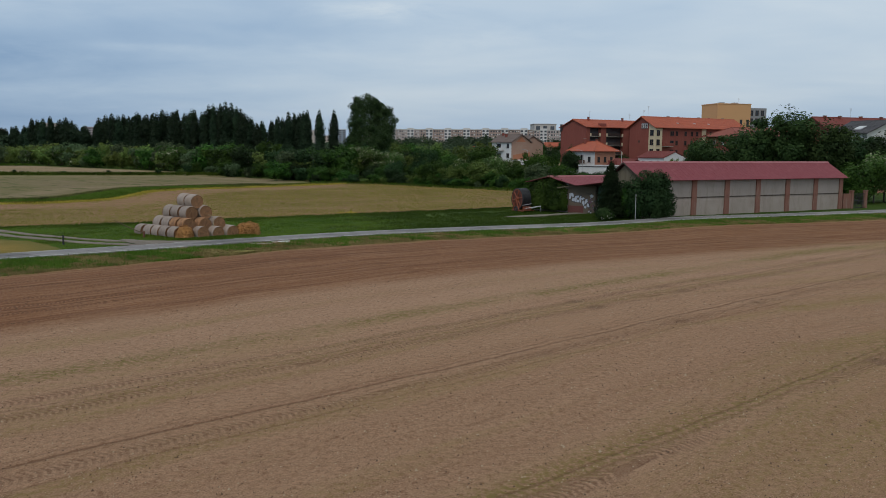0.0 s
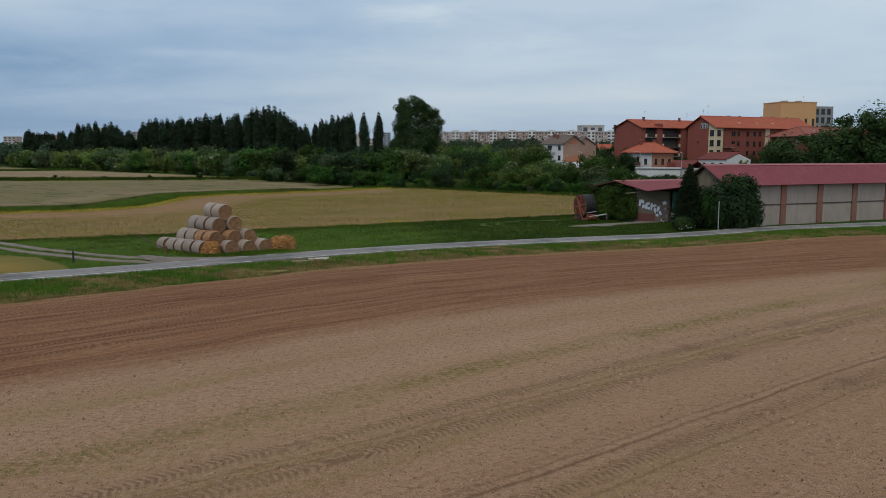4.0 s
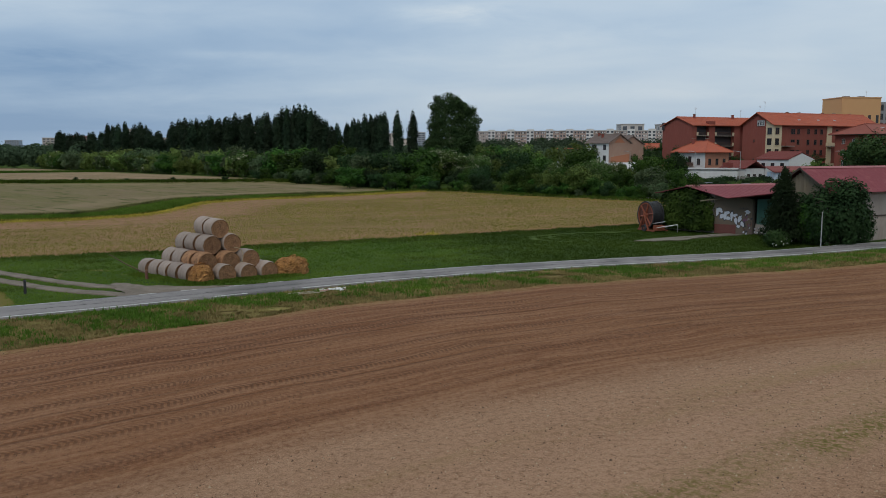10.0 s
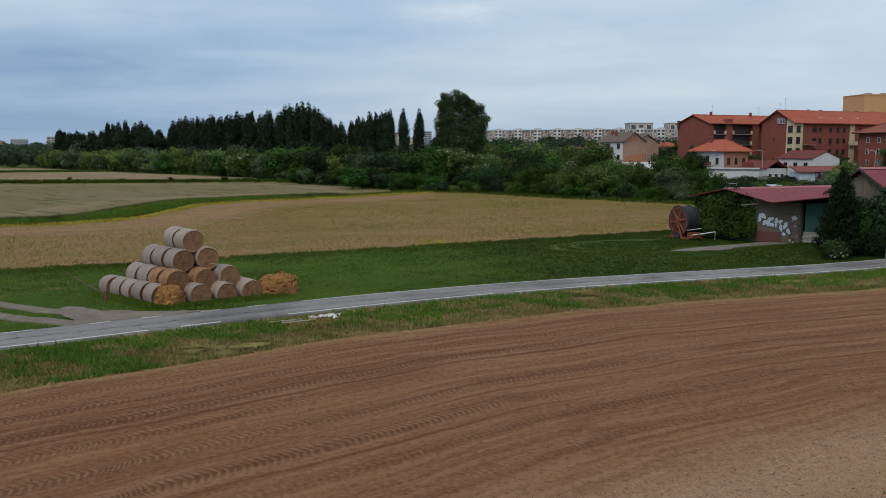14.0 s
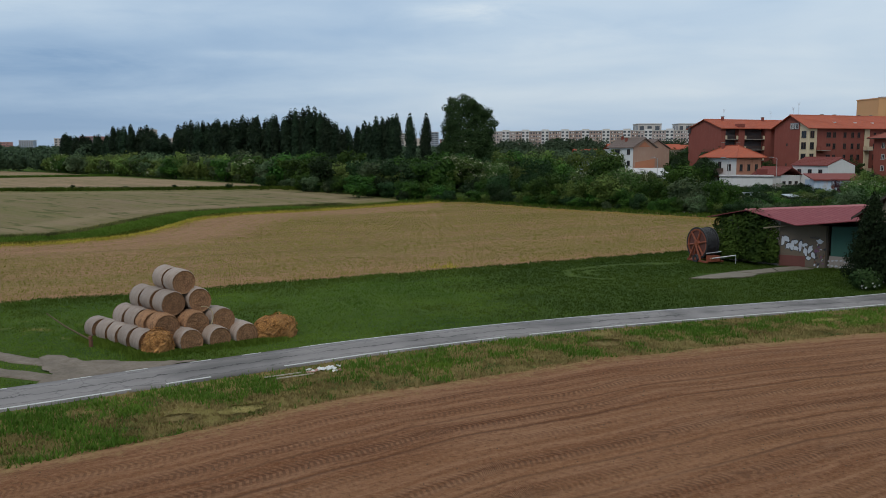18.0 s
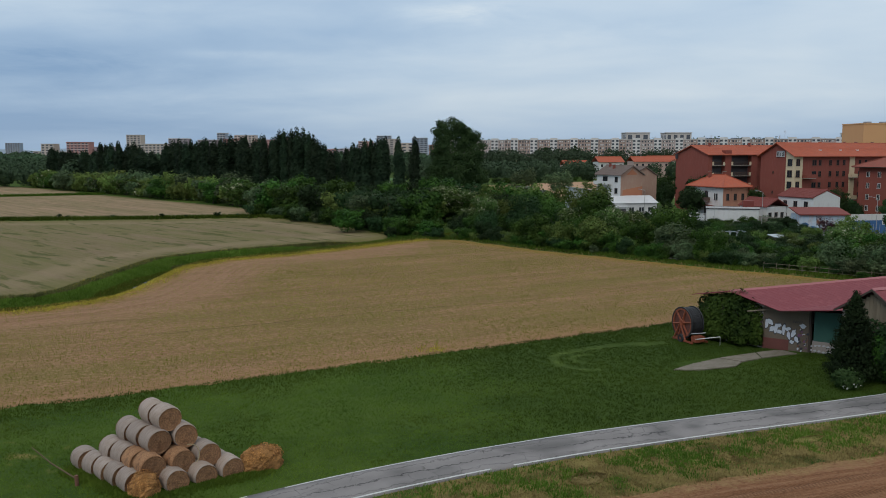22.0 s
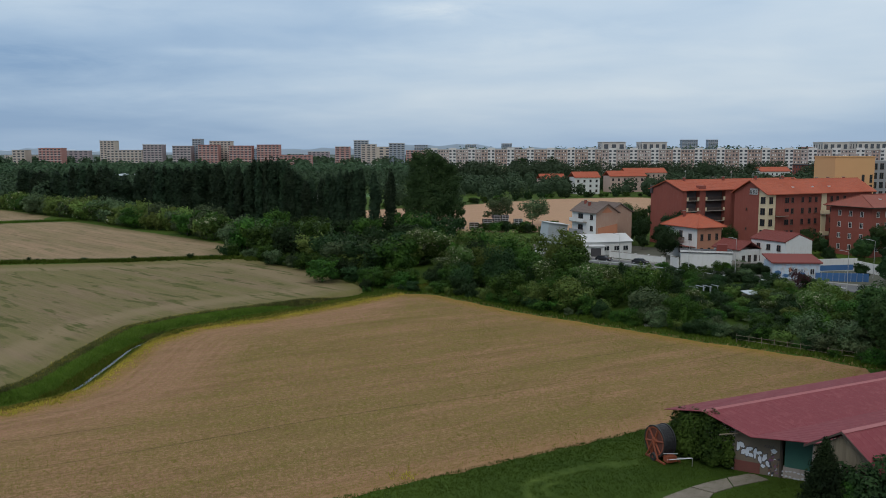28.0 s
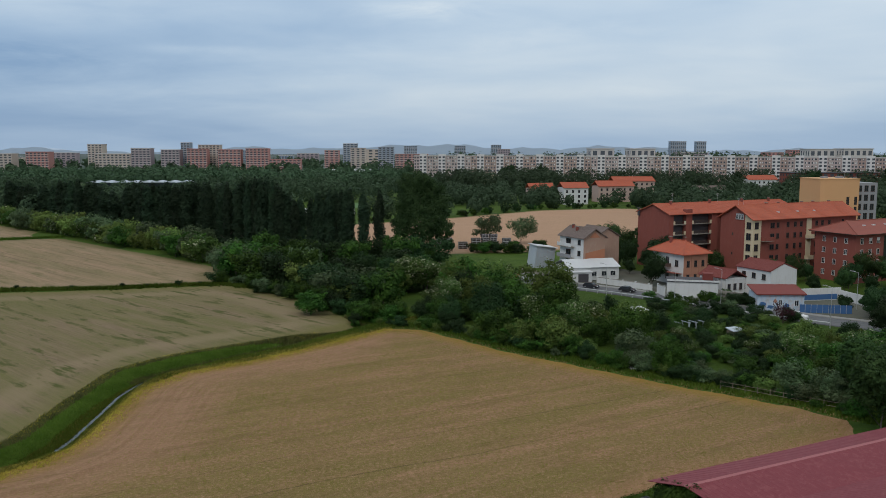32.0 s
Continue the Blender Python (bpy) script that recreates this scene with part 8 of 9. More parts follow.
# the long row of apartment slabs
for i in range(10):
    far_block(30 + i * 55.6, 866 - 18.1 * i, 58.2, 13, 28.4 + frng.uniform(-0.2, 0.2), M_SLABP if i % 3 else M_SLABQ, "long pale apartment slab with rows of windows and white balcony towers", 9, 21, bands=False, stairs=3, turn=-18)
for x, w, h, m_, fl, lab in ((-521, 17, 27.5, M_TOWERC, 8, "cream apartment tower"), (-486, 30, 30, M_TOWERR, 9, "red apartment tower with pale balconies"), (-414, 20, 40.5, M_TOWERC, 13, "tall cream apartment tower"), (-395, 48, 27.5, M_TOWERC, 8, "broad cream apartment block"), (-346, 26, 35, M_TOWERG, 11, "mauve-grey apartment tower"), (-306, 25, 33.2, M_TOWERG, 10, "mauve-grey apartment tower"), (-286, 12, 43, M_BLUEG, 14, "slim pale high-rise"), (-271, 27, 34.5, M_TOWERR, 11, "red apartment tower"), (-262, 30, 40, M_TOWERC, 13, "tall pinkish apartment tower"), (-229, 31, 33.4, M_TOWERR, 10, "red apartment tower"), (-191, 31, 34.8, M_TOWERR, 11, "red apartment tower with pale balconies"), (-160, 44, 20, M_TOWERR, 6, "lower red apartment block")):
    far_block(x, 1200 + (30 if h > 39 else 0), w, 20, h, m_, lab, fl, max(3, int(w / 5)), M_TOWERR if m_ is M_TOWERR else None)
for x, y, w, h, m_, fl, lab in ((-90, 1300, 22, 32.5, M_TOWERR, 10, "red apartment tower"), (-51, 1300, 23, 36, M_TOWERC, 11, "cream apartment tower"), (-68, 1420, 24, 43, M_BLUEG, 13, "blue-grey office tower"), (-9, 1300, 24, 37.6, M_BLUEG, 12, "blue-grey office tower"), (17, 1300, 50, 27.2, M_TOWERR, 8, "broad red apartment block"), (206.5, 850, 23.3, 35.8, M_SLABW, 4, "white office building with a dark glazed front"), (246.5, 850, 25.2, 35.8, M_SLABW, 4, "white office building with a dark glazed front"), (432, 850, 27, 35.8, M_SLABW, 4, "white office building with a dark glazed front"), (468, 850, 31, 36.2, M_SLABW, 4, "white office building with a dark glazed front"), (860, 2500, 48, 57, M_BLUEG, 14, "distant blue-grey tower"), (940, 2500, 30, 57, M_BLUEG, 14, "distant blue-grey tower"), (-1150, 2400, 40, 40, M_BLUEG, 14, "distant blue-grey tower"), (60, 2600, 40, 42, M_BLUEG, 10, "distant blue-grey tower"), (330, 2600, 30, 46, M_BLUEG, 12, "distant grey tower"), (200, 2400, 30, 42, M_BLUEG, 10, "distant grey tower")):
    far_block(x, y, w, 20, h, m_, lab, fl, max(3, int(w / 6)), name="tower_block" if y > 1350 else "apartment_building")
for i in range(34):
    x = -1500 + i * 95 + frng.uniform(-30, 30)
    far_block(x, frng.uniform(1500, 2300), frng.uniform(25, 60), 20, frng.uniform(16, 34), frng.choice((M_TOWERC, M_TOWERR, M_SLABW, M_BLUEG, M_TOWERG)), "distant city block on the skyline", 6, 5, name="city_block", bands=False)

# houses between the woods
M_ROSE = surface("pale pink render", (0.46, 0.33, 0.28), (0.38, 0.28, 0.24), 0.9, 0.4, 9, 0.6, 0.1)
for x, y, w, d, h, m_, rf, lab in ((117, 562, 17, 12, 11, M_WHITE, M_TILE, "white house with a red tile roof beyond the far field"), (146, 585, 26, 12, 11, M_ROSE, M_TILE, "pale pink house with a red tile roof among trees"), (180, 668, 34, 12, 11, M_ROSE, M_TILE, "long pale pink house with a red tile roof"), (302, 700, 27, 12, 11, M_WHITE, M_TILE, "white house with a red tile roof"), (205, 700, 20, 12, 9, M_ROSE, M_TILE, "house with a red tile roof among trees"), (235, 640, 26, 10, 5, M_SHEETW, M_TILE3, "low shed with a grey-brown roof"), (105, 620, 18, 10, 8, M_ROSE, M_TILE, "house with a red tile roof among trees")):
    h_ = thing("house", pose(x, y, 0, 0, 0, 8), lab, "house")
    part("wall", Shape().box(0, 0, -0.5, w, d, h), m_, h_)
    gable_roof(h_, 0, w, 0, d, h, h + 3.2, rf, 0.6, courses=6)
    for fl in range(int(h / 3.2)):
        for k in range(int(w / 4.2)):
            window(h_, front(2.2 + k * 4.2, 1.3 + fl * 3.2), 1.4, 1.7, M_BROWNF)
for x, y, w, d, h, m_, lab in ((348, 720, 80, 20, 15.5, M_FACING, "long dark brick building with a flat roof"), (455, 640, 60, 20, 12, M_FACING, "dark brick building with a flat roof")):
    far_block(x, y, w, d, h, m_, lab, 4, 14, M_SLATE)
for x, y, w, d, h, m_, nm, lab in ((-259, 770, 88, 26, 6.0, M_SHEETG, "greenhouse", "row of long low grey-roofed greenhouses"), (-47, 468, 22, 12, 2.6, M_SHEETW, "shelter", "low white shelter by the sports ground"), (-30, 486, 14, 8, 3.0, M_SHEETW, "shelter", "low white shelter by the sports ground"), (-75, 1080, 60, 20, 9, M_SHEETW, "warehouse", "white flat-roofed warehouse among trees"), (-190, 1060, 60, 16, 6, M_SHEETW, "warehouse", "low white warehouse among trees"), (82, 772, 68, 12, 11, M_CREAM, "warehouse", "long low pale warehouse")):
    s_ = thing(nm, pose(x, y, 0, 0, 0, 3), lab, nm)
    part("wall", Shape().box(0, 0, -0.5, w, d, h), M_GLASS if nm == "greenhouse" else m_, s_)
    bays_ = max(1, int(w / 11))
    for k in range(bays_):
        x0, x1 = w * k / bays_, w * (k + 1) / bays_
        part("roof", Shape().prism([(x0, h), (x1, h), ((x0 + x1) / 2, h + 1.4)], -0.3, d + 0.3, 1), m_, s_)
pitch = Shape().box(-46, 535, 0.02, -12, 585, 0.12)
solid("sports_pitch", pitch, surface("bright mown grass", (0.07, 0.15, 0.04), (0.055, 0.12, 0.03), 0.9, 0.1, 4), "bright green mown sports pitch", "pitch", "structure")
# stacked crates and brush at the pale field's near edge
crng = random.Random(31)
for i, x in enumerate((8.5, 12.5, 19.5, 23.0, 27.5, 32.5, 36.5, 39.5, 43.5)):
    stack = thing("crate_stack", pose(x, 327 + crng.uniform(-1.5, 1.5), 0, 0, 0, crng.uniform(-6, 14)), "stack of weathered dark crates at the field's edge", "crates", group="crates beside the pale field")
    wide = crng.uniform(2.4, 3.4)
    for k in range((2, 1, 3, 3, 2, 3, 4, 4, 3)[i]):
        z, o = k * 1.32 - 0.1, crng.uniform(-0.25, 0.25)
        tint = M_DARKWOOD if i in (4, 5) else M_SLATE
        crate = part("crate", Shape().box(o + 0.06, 0.06, z + 0.1, o + wide - 0.06, 2.4, z + 1.2), tint, stack)
        for xx in (o, o + wide / 2 - 0.08, o + wide - 0.16):
            part("batten", Shape().box(xx, 0, z, xx + 0.16, 0.055, z + 1.3), M_STEEL, crate)
        for zz in (z, z + 0.6, z + 1.18):
            part("slat", Shape().box(o, -0.045, zz, o + wide, -0.003, zz + 0.12), M_STEEL, crate)
for i in range(26):
    x, h = crng.uniform(6, 58), crng.uniform(2.2, 4.2)
    low_one = plant((F_DARK + F_BROAD + F_WILLOW[:1])[crng.randrange(5)], x, crng.uniform(312, 324.5), h / 5.0, h / 6.0, "low dark shrub before the stacked crates", "shrubs before the crates")
    low_one.name = "low_shrub"

# far woods: many crowns in one sheet of leaves


def wood(name, boxes, n, seed, mat_, size, hmin, hmax, label, per=150):
    rng = np.random.default_rng(seed)
    area = np.array([(b_[2] - b_[0]) * (b_[3] - b_[1]) for b_ in boxes], float)
    pick = rng.choice(len(boxes), n, p=area / area.sum())
    bx = np.array(boxes, float)[pick]
    x = bx[:, 0] + rng.random(n) * (bx[:, 2] - bx[:, 0])
    y = bx[:, 1] + rng.random(n) * (bx[:, 3] - bx[:, 1])
    ok = inside(x, y, F_FAR) < -4
    for hx, hy, hw, hd in ((117, 562, 34, 14), (146, 585, 40, 14), (302, 700, 40, 14)):
        ok &= ~((x > hx - 3) & (x < hx + hw) & (y > hy - 14) & (y < hy + hd))
    ok &= ~((x > -46) & (x < -12) & (y > 450) & (y < 585)) & ~((x > -262) & (x < -150) & (y > 640) & (y < 800))
    x, y = x[ok], y[ok]
    h = rng.uniform(hmin, hmax, len(x))
    blobs = np.column_stack([x, y, h * 0.55, h * rng.uniform(0.32, 0.5, len(x)), h * rng.uniform(0.32, 0.5, len(x)), h * 0.47])
    me = leaf_mesh(name, blobs, len(x) * per, size, mat_, seed, 0.75)
    return solid(name, me, None, label, "woods", "stuff")


wood("far_woods", [(-330, 440, -60, 760), (-60, 600, 40, 760), (-60, 430, -20, 620)], 520, 2, M_FARWOOD, 0.68, 8, 14, "belt of mixed green woods behind the poplars", 260)
wood("far_woods", [(20, 532, 480, 700), (160, 430, 420, 560), (-25, 425, 36, 480), (36, 470, 95, 540)], 640, 3, M_FARWOOD, 0.68, 7, 12, "green woods and gardens beyond the far field", 260)
wood("far_woods", [(-520, 760, 20, 1060), (20, 760, 150, 800)], 820, 4, M_FARWOOD, 1.1, 9, 15, "wide distant woods before the city", 130)
wood("far_woods", [(60, 690, 620, 735), (40, 735, 160, 770)], 300, 9, M_FARWOOD, 0.8, 13, 20, "tall trees in front of the apartment slabs", 260)
wood("far_woods", [(-1600, 1100, 1500, 1900)], 1500, 5, M_FARWOOD, 2.4, 10, 18, "distant trees among the city blocks", 40)
wood("far_woods", [(-560, 480, -330, 760), (-330, 380, -215, 480)], 260, 6, M_FARWOOD, 1.1, 8, 13, "far wood at the edge of the fields", 110)
for x, y, s_ in ((112, 776, 2.3), (139, 765, 2.35), (205, 738, 1.7), (262, 722, 1.9), (300, 712, 1.8), (356, 700, 2.0), (420, 690, 2.2)):
    plant(T_DARK[int(x) % 2], x, y, s_, s_ * 1.08, "large dark tree before the apartment slabs")
# treetops and low roofs showing over the slabs
wood("far_woods", [(60, 960, 700, 1080), (240, 880, 420, 940)], 200, 8, M_FARWOOD, 1.5, 26, 33, "tall trees rising behind the apartment slabs", 80)

# far hills: distance haze is put into their pale blue base colour
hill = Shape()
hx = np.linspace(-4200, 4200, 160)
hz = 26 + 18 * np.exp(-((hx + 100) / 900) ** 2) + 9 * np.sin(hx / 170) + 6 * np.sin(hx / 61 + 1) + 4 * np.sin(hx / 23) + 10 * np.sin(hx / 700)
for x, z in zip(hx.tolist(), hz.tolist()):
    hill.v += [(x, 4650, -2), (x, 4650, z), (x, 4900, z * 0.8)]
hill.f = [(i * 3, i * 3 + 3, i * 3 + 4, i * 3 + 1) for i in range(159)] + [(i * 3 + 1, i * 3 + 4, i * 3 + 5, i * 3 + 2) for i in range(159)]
solid("backdrop", hill, surface("far hills in haze blue", (0.42, 0.5, 0.6), (0.38, 0.46, 0.56), 1.0, 0.002, 0.02, 0.5, 0), "faint line of far hills, coloured blue for haze", "hills", "structure")

# ---- ground cover ----


def blades(name, x, y, h, spread, mat_, label, seed, per=4, width=0.05):
    """Tufts: a few bent blades each, joined."""
    rng = np.random.default_rng(seed)
    n = len(x)
    z = height(x, y)
    x, y, z, h = (np.repeat(v, per) for v in (x, y, z, h))
    a = rng.random(n * per) * 2 * np.pi
    lean = rng.uniform(0.15, 0.9, n * per) * spread
    bx, by = x + rng.normal(0, 0.1, n * per), y + rng.normal(0, 0.1, n * per)
    tx, ty = bx + np.cos(a) * lean * h, by + np.sin(a) * lean * h
    w = width * rng.uniform(0.7, 1.5, n * per)
    ox, oy = -np.sin(a) * w, np.cos(a) * w
    hh = h * rng.uniform(0.6, 1.1, n * per)
    v = np.stack([np.stack([bx - ox, by - oy, z - 0.03], 1), np.stack([bx + ox, by + oy, z - 0.03], 1), np.stack([tx, ty, z + hh], 1)], 1).reshape(-1, 3)
    me = quick_mesh(name, v, np.arange(len(v)).reshape(-1, 3), mat_)
    return solid(name, me, None, label, "grass", "stuff")


M_BLADE = foliage("grass blades", (0.055, 0.096, 0.011), (0.13, 0.185, 0.025), patches=0.1)
M_BLADE2 = foliage("dry grass blades", (0.15, 0.12, 0.04), (0.36, 0.29, 0.12))
M_BLADE3 = foliage("dark rank grass", (0.042, 0.08, 0.009), (0.1, 0.15, 0.02), patches=0.1)
rng = np.random.default_rng(44)


def scatter(n, x0, x1, y0, y1):
    return rng.uniform(x0, x1, n), rng.uniform(y0, y1, n)


def off_paths(x, y):
    d1, _ = to_line(x, y, ROAD)
    d2, _ = to_line(x, y, SIDE)
    return (d1 > 1.95) & ((d2 > 1.5) | ((d2 < 0.4) & (x < -19.5))) & (inside(x, y, APRON) < 0.1)


# the young crop of the wide field: short sprouts in drilled rows
M_SPROUT = foliage("young olive crop", (0.175, 0.2, 0.025), (0.31, 0.32, 0.055), patches=0.1)
x, y = scatter(330000, -75, 64, 66, 192)
across = -math.sin(math.radians(25)) * x + math.cos(math.radians(25)) * y
drill = np.round(across / 0.5) * 0.5 - across
x, y = x - math.sin(math.radians(25)) * drill * 0.8, y + math.cos(math.radians(25)) * drill * 0.8
thick = 0.7 + 0.22 * rough_xy(x, y, 31.0, 2.0) + 0.06 * rough_xy(x, y, 7.0, 1.0)
edge = inside(x, y, F_ONE)
# thin growth on the bare strip beside the ditch
thick = thick * (1 - 0.75 * smooth(2.0, 4.0, edge) * (1 - smooth(10.0, 19.0, edge + 2.0 * rough_xy(x, y, 13.0, 5.0))) * (x < 2) * (y > 104))
keep = (edge > 0.8) & (rng.random(len(x)) < thick)
blades("young_crop", x[keep], y[keep], rng.uniform(0.07, 0.17, keep.sum()), 0.7, M_SPROUT, "sparse olive sprouts of young crop in rows", 71, 2, 0.026)
# yellowing grass where the ditch bank meets the crops
x, y = scatter(260000, -75, 10, 96, 200)
e1, e2 = inside(x, y, F_ONE), inside(x, y, F_TWO)
rim = np.maximum(np.exp(-((e1 - 0.4) / 1.5) ** 2), np.exp(-((e2 + 0.4) / 0.6) ** 2)) * (0.6 + 0.5 * rough_xy(x, y, 6.0, 3.0))
keep = (rng.random(len(x)) < rim) & (x < 2) & (e1 < 3.5) & (e2 < 0.8)
M_RIM = foliage("yellowing bank grass", (0.24, 0.2, 0.03), (0.42, 0.33, 0.06), patches=0.1)
blades("bank_grass", x[keep], y[keep], rng.uniform(0.12, 0.36, keep.sum()), 0.7, M_RIM, "yellowing grass along the ditch bank", 72, 3, 0.045)
x, y = scatter(150000, -75, 6, 96, 200)
e1, e2 = inside(x, y, F_ONE), inside(x, y, F_TWO)
lush = 0.45 + 0.6 * rough_xy(x, y, 9.0, 7.0)
keep = (np.maximum(e1, e2) < -0.9) & (to_line(x, y, DITCH)[0] > 0.95) & (to_line(x, y, DITCH)[0] < 4.5) & (rng.random(len(x)) < lush)
M_LUSH = foliage("lush bank grass", (0.06, 0.12, 0.012), (0.14, 0.22, 0.03), patches=0.1)
blades("bank_grass", x[keep], y[keep], rng.uniform(0.2, 0.5, keep.sum()), 0.7, M_LUSH, "lush bright-green grass on the ditch bank", 73, 3, 0.05)

# verge between road and field
spine = resample(ROAD, 0.25)
spine = spine[(spine[:, 0] > -32) & (spine[:, 0] < 70)]
k = rng.integers(0, len(spine), 110000)
x, y = spine[k, 0] + rng.uniform(-0.4, 6.0, len(k)), spine[k, 1] - rng.uniform(1.2, 11.5, len(k))
keep = (left_of(x, y, VERGE) < 0.3) & (left_of(x, y, ROAD) > 1.95)
keep &= rng.random(len(x)) < np.interp(x, (-32, 30, 70), (1.0, 0.8, 0.4))
x, y = x[keep], y[keep]
clump = 0.8 * rough_xy(x, y, 1.9, 1.0) + 0.9 * rough_xy(x, y, 5.5, 4.0) + 0.5 * rough_xy(x, y, 14.0, 2.0)
near_field = smooth(-4.0, -0.6, left_of(x, y, VERGE))
dry = clump + 1.0 * near_field + rng.normal(0, 0.3, len(x)) > 0.4
bare = clump + 0.6 * near_field + rng.normal(0, 0.2, len(x)) > 1.4
x, y, dry, clump = x[~bare], y[~bare], dry[~bare], clump[~bare]
rank = ~dry & (rough_xy(x, y, 3.3, 7.0) + rng.normal(0, 0.4, len(x)) > -0.25)
green = ~dry & ~rank
blades("verge_grass", x[green], y[green], rng.uniform(0.07, 0.22, green.sum()), 0.9, M_BLADE, "tufts of green grass on the road verge", 1, 3, 0.032)
blades("verge_grass", x[rank], y[rank], rng.uniform(0.08, 0.28, rank.sum()), 0.9, M_BLADE3, "dark rank tufts on the road verge", 21, 3, 0.032)
blades("dry_grass", x[dry], y[dry], rng.uniform(0.06, 0.18, dry.sum()), 1.3, M_BLADE2, "tufts of dry straw-coloured grass on the road verge", 2, 3, 0.026)
# meadow behind the road
x, y = scatter(260000, -62, 40, 48, 112)
fone = inside(x, y, F_ONE)
keep = (left_of(x, y, ROAD) < -1.7) & (fone < 0.4) & off_paths(x, y) & (inside(x, y, F_SMALL) < 0.2)
keep &= ~((x > 21.5) & (x < 34) & (np.abs(y - (90.2 + (x - 22) * 0.42)) < 1.3))
x, y = x[keep], y[keep]
fone = inside(x, y, F_ONE)
ring = (trodden(x, y) > 0.3) & (rng.random(len(x)) < 0.9)
edge = smooth(-5, -0.5, fone)
rank = rough_xy(x, y, 9.0, 3.0) + 1.4 * edge + rng.normal(0, 0.3, len(x)) > 0.5
hgt = rng.uniform(0.06, 0.17, len(x)) * (0.85 + 0.5 * edge)
thickset = rank_growth(x, y) + rng.normal(0, 0.2, len(x)) > 0.5
a_, b_, c_ = rank & ~ring & ~thickset, ~rank & ~ring & ~thickset, ~ring & thickset
blades("meadow_grass", x[c_], y[c_], hgt[c_], 0.7, foliage("deep green grass blades", (0.024, 0.05, 0.006), (0.064, 0.1, 0.012), patches=0.1), "thick deep-green grass near the shed", 23, 3, 0.028)
blades("meadow_grass", x[a_], y[a_], hgt[a_], 0.6, M_BLADE3, "tall dark rank grass in the meadow", 3, 3, 0.028)
blades("meadow_grass", x[b_], y[b_], hgt[b_] * 0.8, 0.7, M_BLADE, "green meadow grass behind the road", 4, 3, 0.028)
# banks of the ditch: bright slope and dark brushy lip beyond the water, yellowing grass on the near side
spine = resample(DITCH, 0.25)
spine = spine[(spine[:, 0] > -64) & (spine[:, 1] < 206)]
k = rng.integers(0, len(spine), 150000)
x, y = spine[k, 0] + rng.normal(0, 3.2, len(k)), spine[k, 1] + rng.normal(0, 3.2, len(k))
dd, _ = to_line(x, y, DITCH)
keep = ((dd > 0.45) | (y < 128) | (y > 160)) & (inside(x, y, F_ONE) < 0.3) & (inside(x, y, F_TWO) < 0.3) & (dd < 8)
x, y, dd = x[keep], y[keep], dd[keep]
near_b, far_b, die = inside(x, y, F_ONE), inside(x, y, F_TWO), rng.random(len(x))
M_BLADE4 = foliage("yellow-green grass blades", (0.12, 0.115, 0.018), (0.25, 0.22, 0.05))
M_BLADE5 = foliage("fresh green grass blades", (0.065, 0.11, 0.013), (0.13, 0.185, 0.03))
M_BLADE6 = foliage("brown brushy growth", (0.05, 0.055, 0.018), (0.13, 0.115, 0.042))
mine = near_b > far_b
edge_y = mine & ((near_b > -1.5) | (die < 0.45)) & (rough_xy(x, y, 6.0, 2.0) + 0.5 * rng.normal(size=len(x)) > -0.9)
brown = ~mine & (far_b > -1.7) & (die < 0.8)
bushy = (y > 158) & (dd < 1.6) & (die < 0.6)
lush = ~edge_y & ~brown & ~bushy & ~mine
deep = ~edge_y & ~brown & ~bushy & mine
blades("bank_grass", x[lush], y[lush], rng.uniform(0.12, 0.3, lush.sum()), 0.7, M_BLADE5, "bright green grass on the ditch's far slope", 5, 3, 0.05)
blades("bank_grass", x[deep], y[deep], rng.uniform(0.22, 0.5, deep.sum()), 0.6, M_BLADE, "green grass on the ditch's near bank", 17, 3, 0.05)
blades("bank_grass", x[edge_y], y[edge_y], rng.uniform(0.14, 0.36, edge_y.sum()), 0.8, M_BLADE4, "yellow-green grass at the wide field's edge", 6, 3, 0.05)
blades("bank_brush", x[brown | bushy], y[brown | bushy], rng.uniform(0.2, 0.55, (brown | bushy).sum()), 0.8, M_BLADE6, "dark withered brush along the ditch", 18, 3, 0.05)
# rank grass between the wide field and the hedge belt
x, y = scatter(60000, -8, 70, 126, 206)
fo = inside(x, y, F_ONE)
keep = (fo < -0.2) & (fo > -5.5) & (y > 150 - 0.86 * (x - 40))
x, y, fo = x[keep], y[keep], fo[keep]
dry = rng.random(len(x)) < 0.5 * smooth(-2.2, -0.4, fo)
blades("bank_grass", x[~dry], y[~dry], rng.uniform(0.3, 0.75, (~dry).sum()), 0.6, M_BLADE3, "rank dark grass along the hedge belt", 15, 3, 0.08)
blades("dry_grass", x[dry], y[dry], rng.uniform(0.2, 0.4, dry.sum()), 0.8, M_BLADE2, "yellowed grass along the wide field's edge", 16, 3, 0.07)
# rank growth on the low banks between the far fields
for ln_, n_, wd_, h0, h1 in ((DIKE, 9000, 1.5, 0.4, 1.0), (DIKE_FAR, 5000, 2.0, 0.5, 1.2)):
    r_ = resample(ln_, 1.0)
    k = rng.integers(0, len(r_), n_)
    x, y = r_[k, 0] + rng.normal(0, 0.5, n_), r_[k, 1] + rng.normal(0, wd_ * 0.5, n_)
    blades("bank_grass", x, y, rng.uniform(h0, h1, n_), 0.6, M_BLADE3, "dark rank growth on the low bank between fields", 13, 4, 0.12)
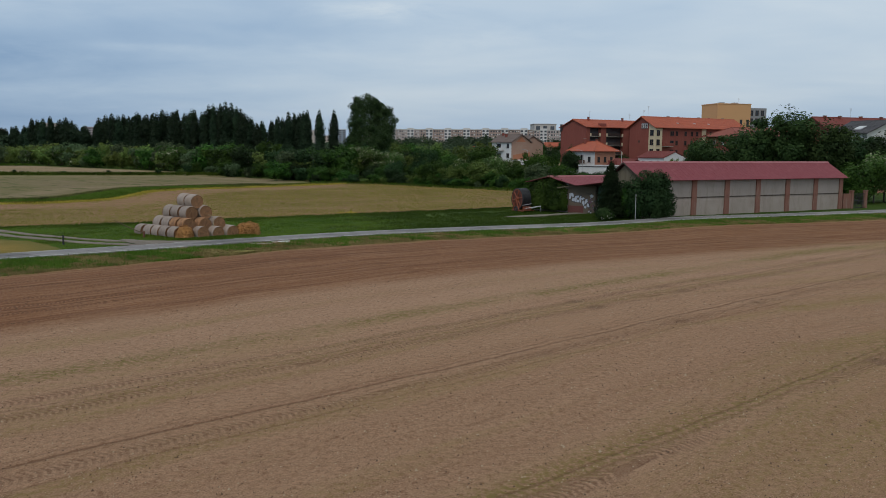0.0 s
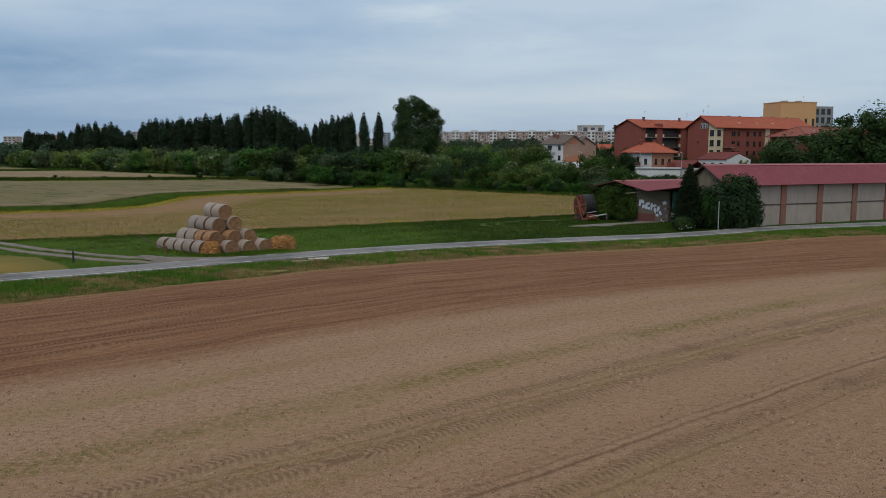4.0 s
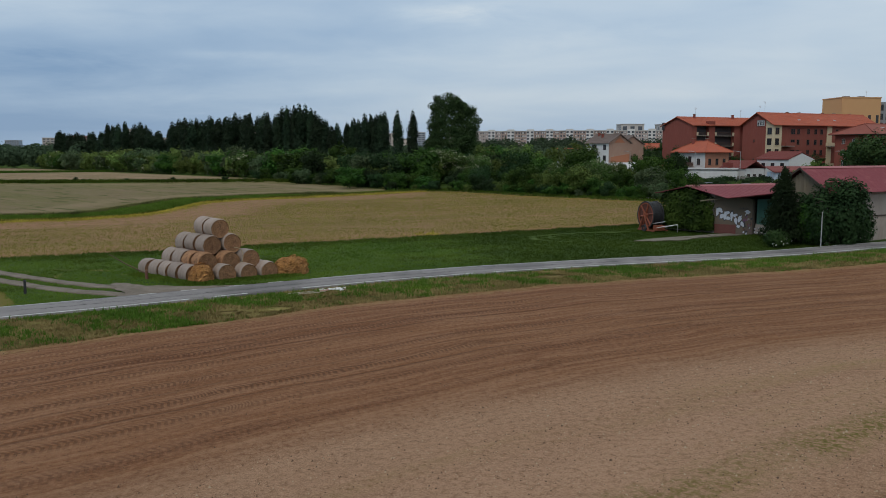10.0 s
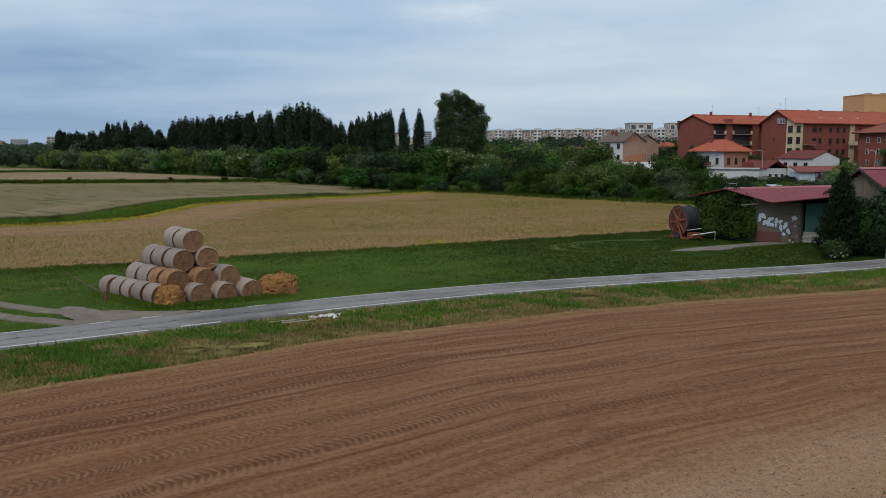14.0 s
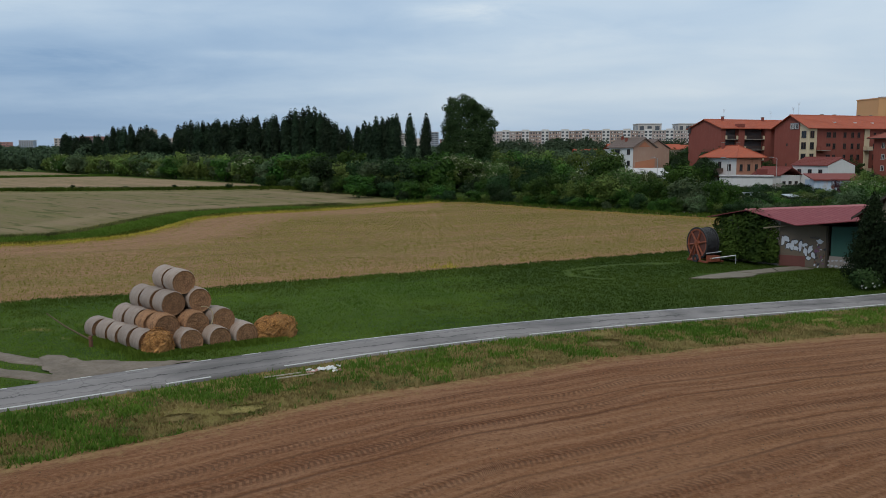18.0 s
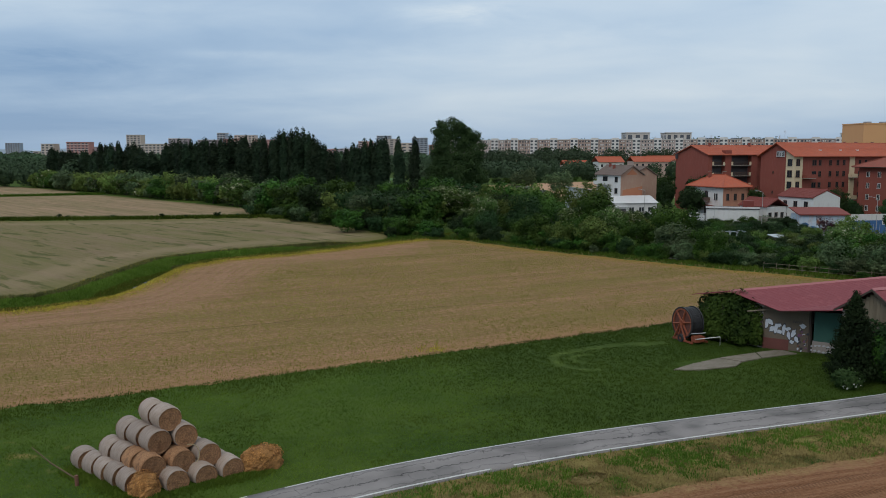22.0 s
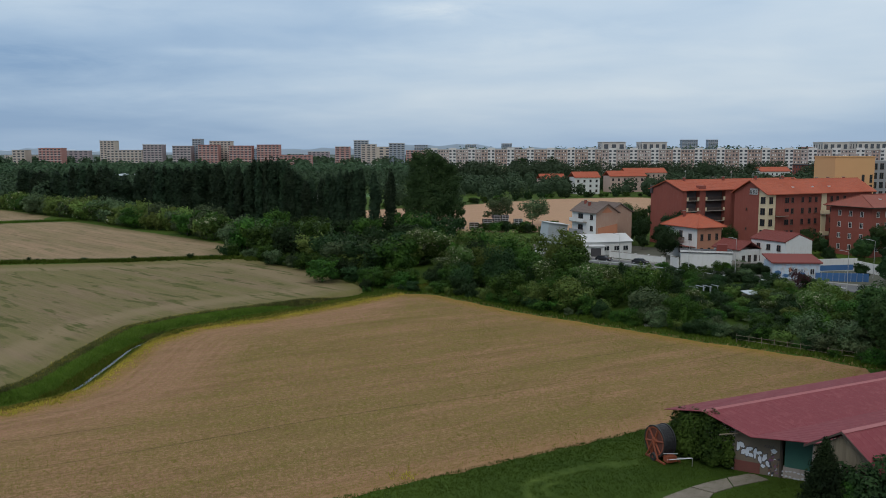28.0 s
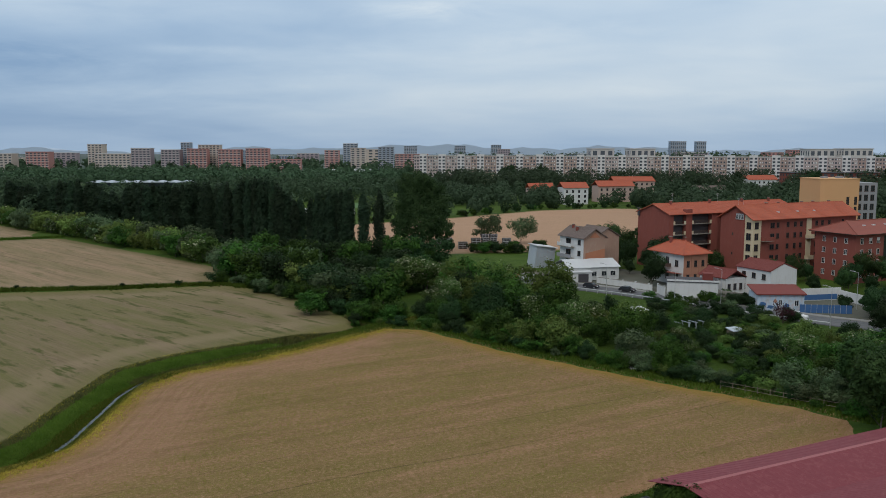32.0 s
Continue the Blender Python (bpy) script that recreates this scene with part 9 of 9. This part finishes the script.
# tall grass standing about the hay stack
n_ = 9000
k, a_ = rng.random(n_), rng.random(n_)
x = np.where(a_ < 0.5, -15.2 + 6.3 * k, -14.6 - 5.2 * k) + rng.normal(0, 0.4, n_)
y = np.where(a_ < 0.5, 64.3 + 4.0 * k, 64.6 + 4.2 * k) + rng.normal(0, 0.4, n_)
keep = left_of(x, y, ROAD) < -1.7
x, y = x[keep], y[keep]
blades("meadow_grass", x, y, rng.uniform(0.06, 0.2, len(x)), 0.7, M_BLADE, "grass growing up about the hay stack", 14, 3, 0.035)

# clods and stones on the worked field
x, y = scatter(90000, -24, 48, 2, 72)
keep = (left_of(x, y, VERGE) > 0.3) & (np.abs(x) < 6 + 0.62 * (y + 15))
pale = left_of(x, y, EDGE_PALE) > 0
keep &= pale | (rng.random(len(x)) < 0.35)
x, y, pale = x[keep], y[keep], pale[keep]
s = np.abs(rng.normal(0.0, 0.015, len(x))) + 0.008
s = np.where(rng.random(len(x)) < 0.003, s + 0.035, s)
z = height(x, y)


def clods(name, m, mat_, label):
    n = m.sum()
    c = np.column_stack([x[m], y[m], z[m] + s[m] * 0.3])
    base = np.array([(1, 0, -0.5), (-0.5, 0.87, -0.5), (-0.5, -0.87, -0.5), (0.1, 0.1, 0.7)])
    tri = np.array([(0, 1, 3), (1, 2, 3), (2, 0, 3)])
    jit = rng.uniform(0.6, 1.4, (n, 4, 1))
    v = c[:, None, :] + base[None] * jit * s[m][:, None, None]
    f = (np.arange(n)[:, None, None] * 4 + tri[None]).reshape(-1, 3)
    solid(name, quick_mesh(name, v.reshape(-1, 3), f, mat_), None, label, "soil", "stuff")


tone = rng.random(len(x))
clods("soil_clods", tone < 0.55, surface("dark soil clod", (0.1, 0.055, 0.03), rough=1.0, bump=0), "small dark clods of earth on the field")
clods("field_stones", (tone >= 0.55) & pale, surface("pale stones and straw", (0.42, 0.32, 0.21), (0.3, 0.22, 0.14), 1.0, 3, 20, 0.8, 0), "small pale stones and straw bits on the field")
for x_, y_, sx, sy in ((9.0, 66.6, 1.2, 0.7), (-8.2, 55.6, 1.0, 0.5), (-10.5, 54.4, 0.7, 0.4), (24, 72.3, 1.3, 0.4)):
    straw_pile("straw_patch", x_, y_, sx, sy, 0.12, 25, "flat patch of cut straw on the verge", int(x_ + 40), M_BLADE2)

# ---- models that only served for copying are taken away ----
for ob in SPARE:
    for o in list(ob.children_recursive) + [ob]:
        bpy.data.objects.remove(o)
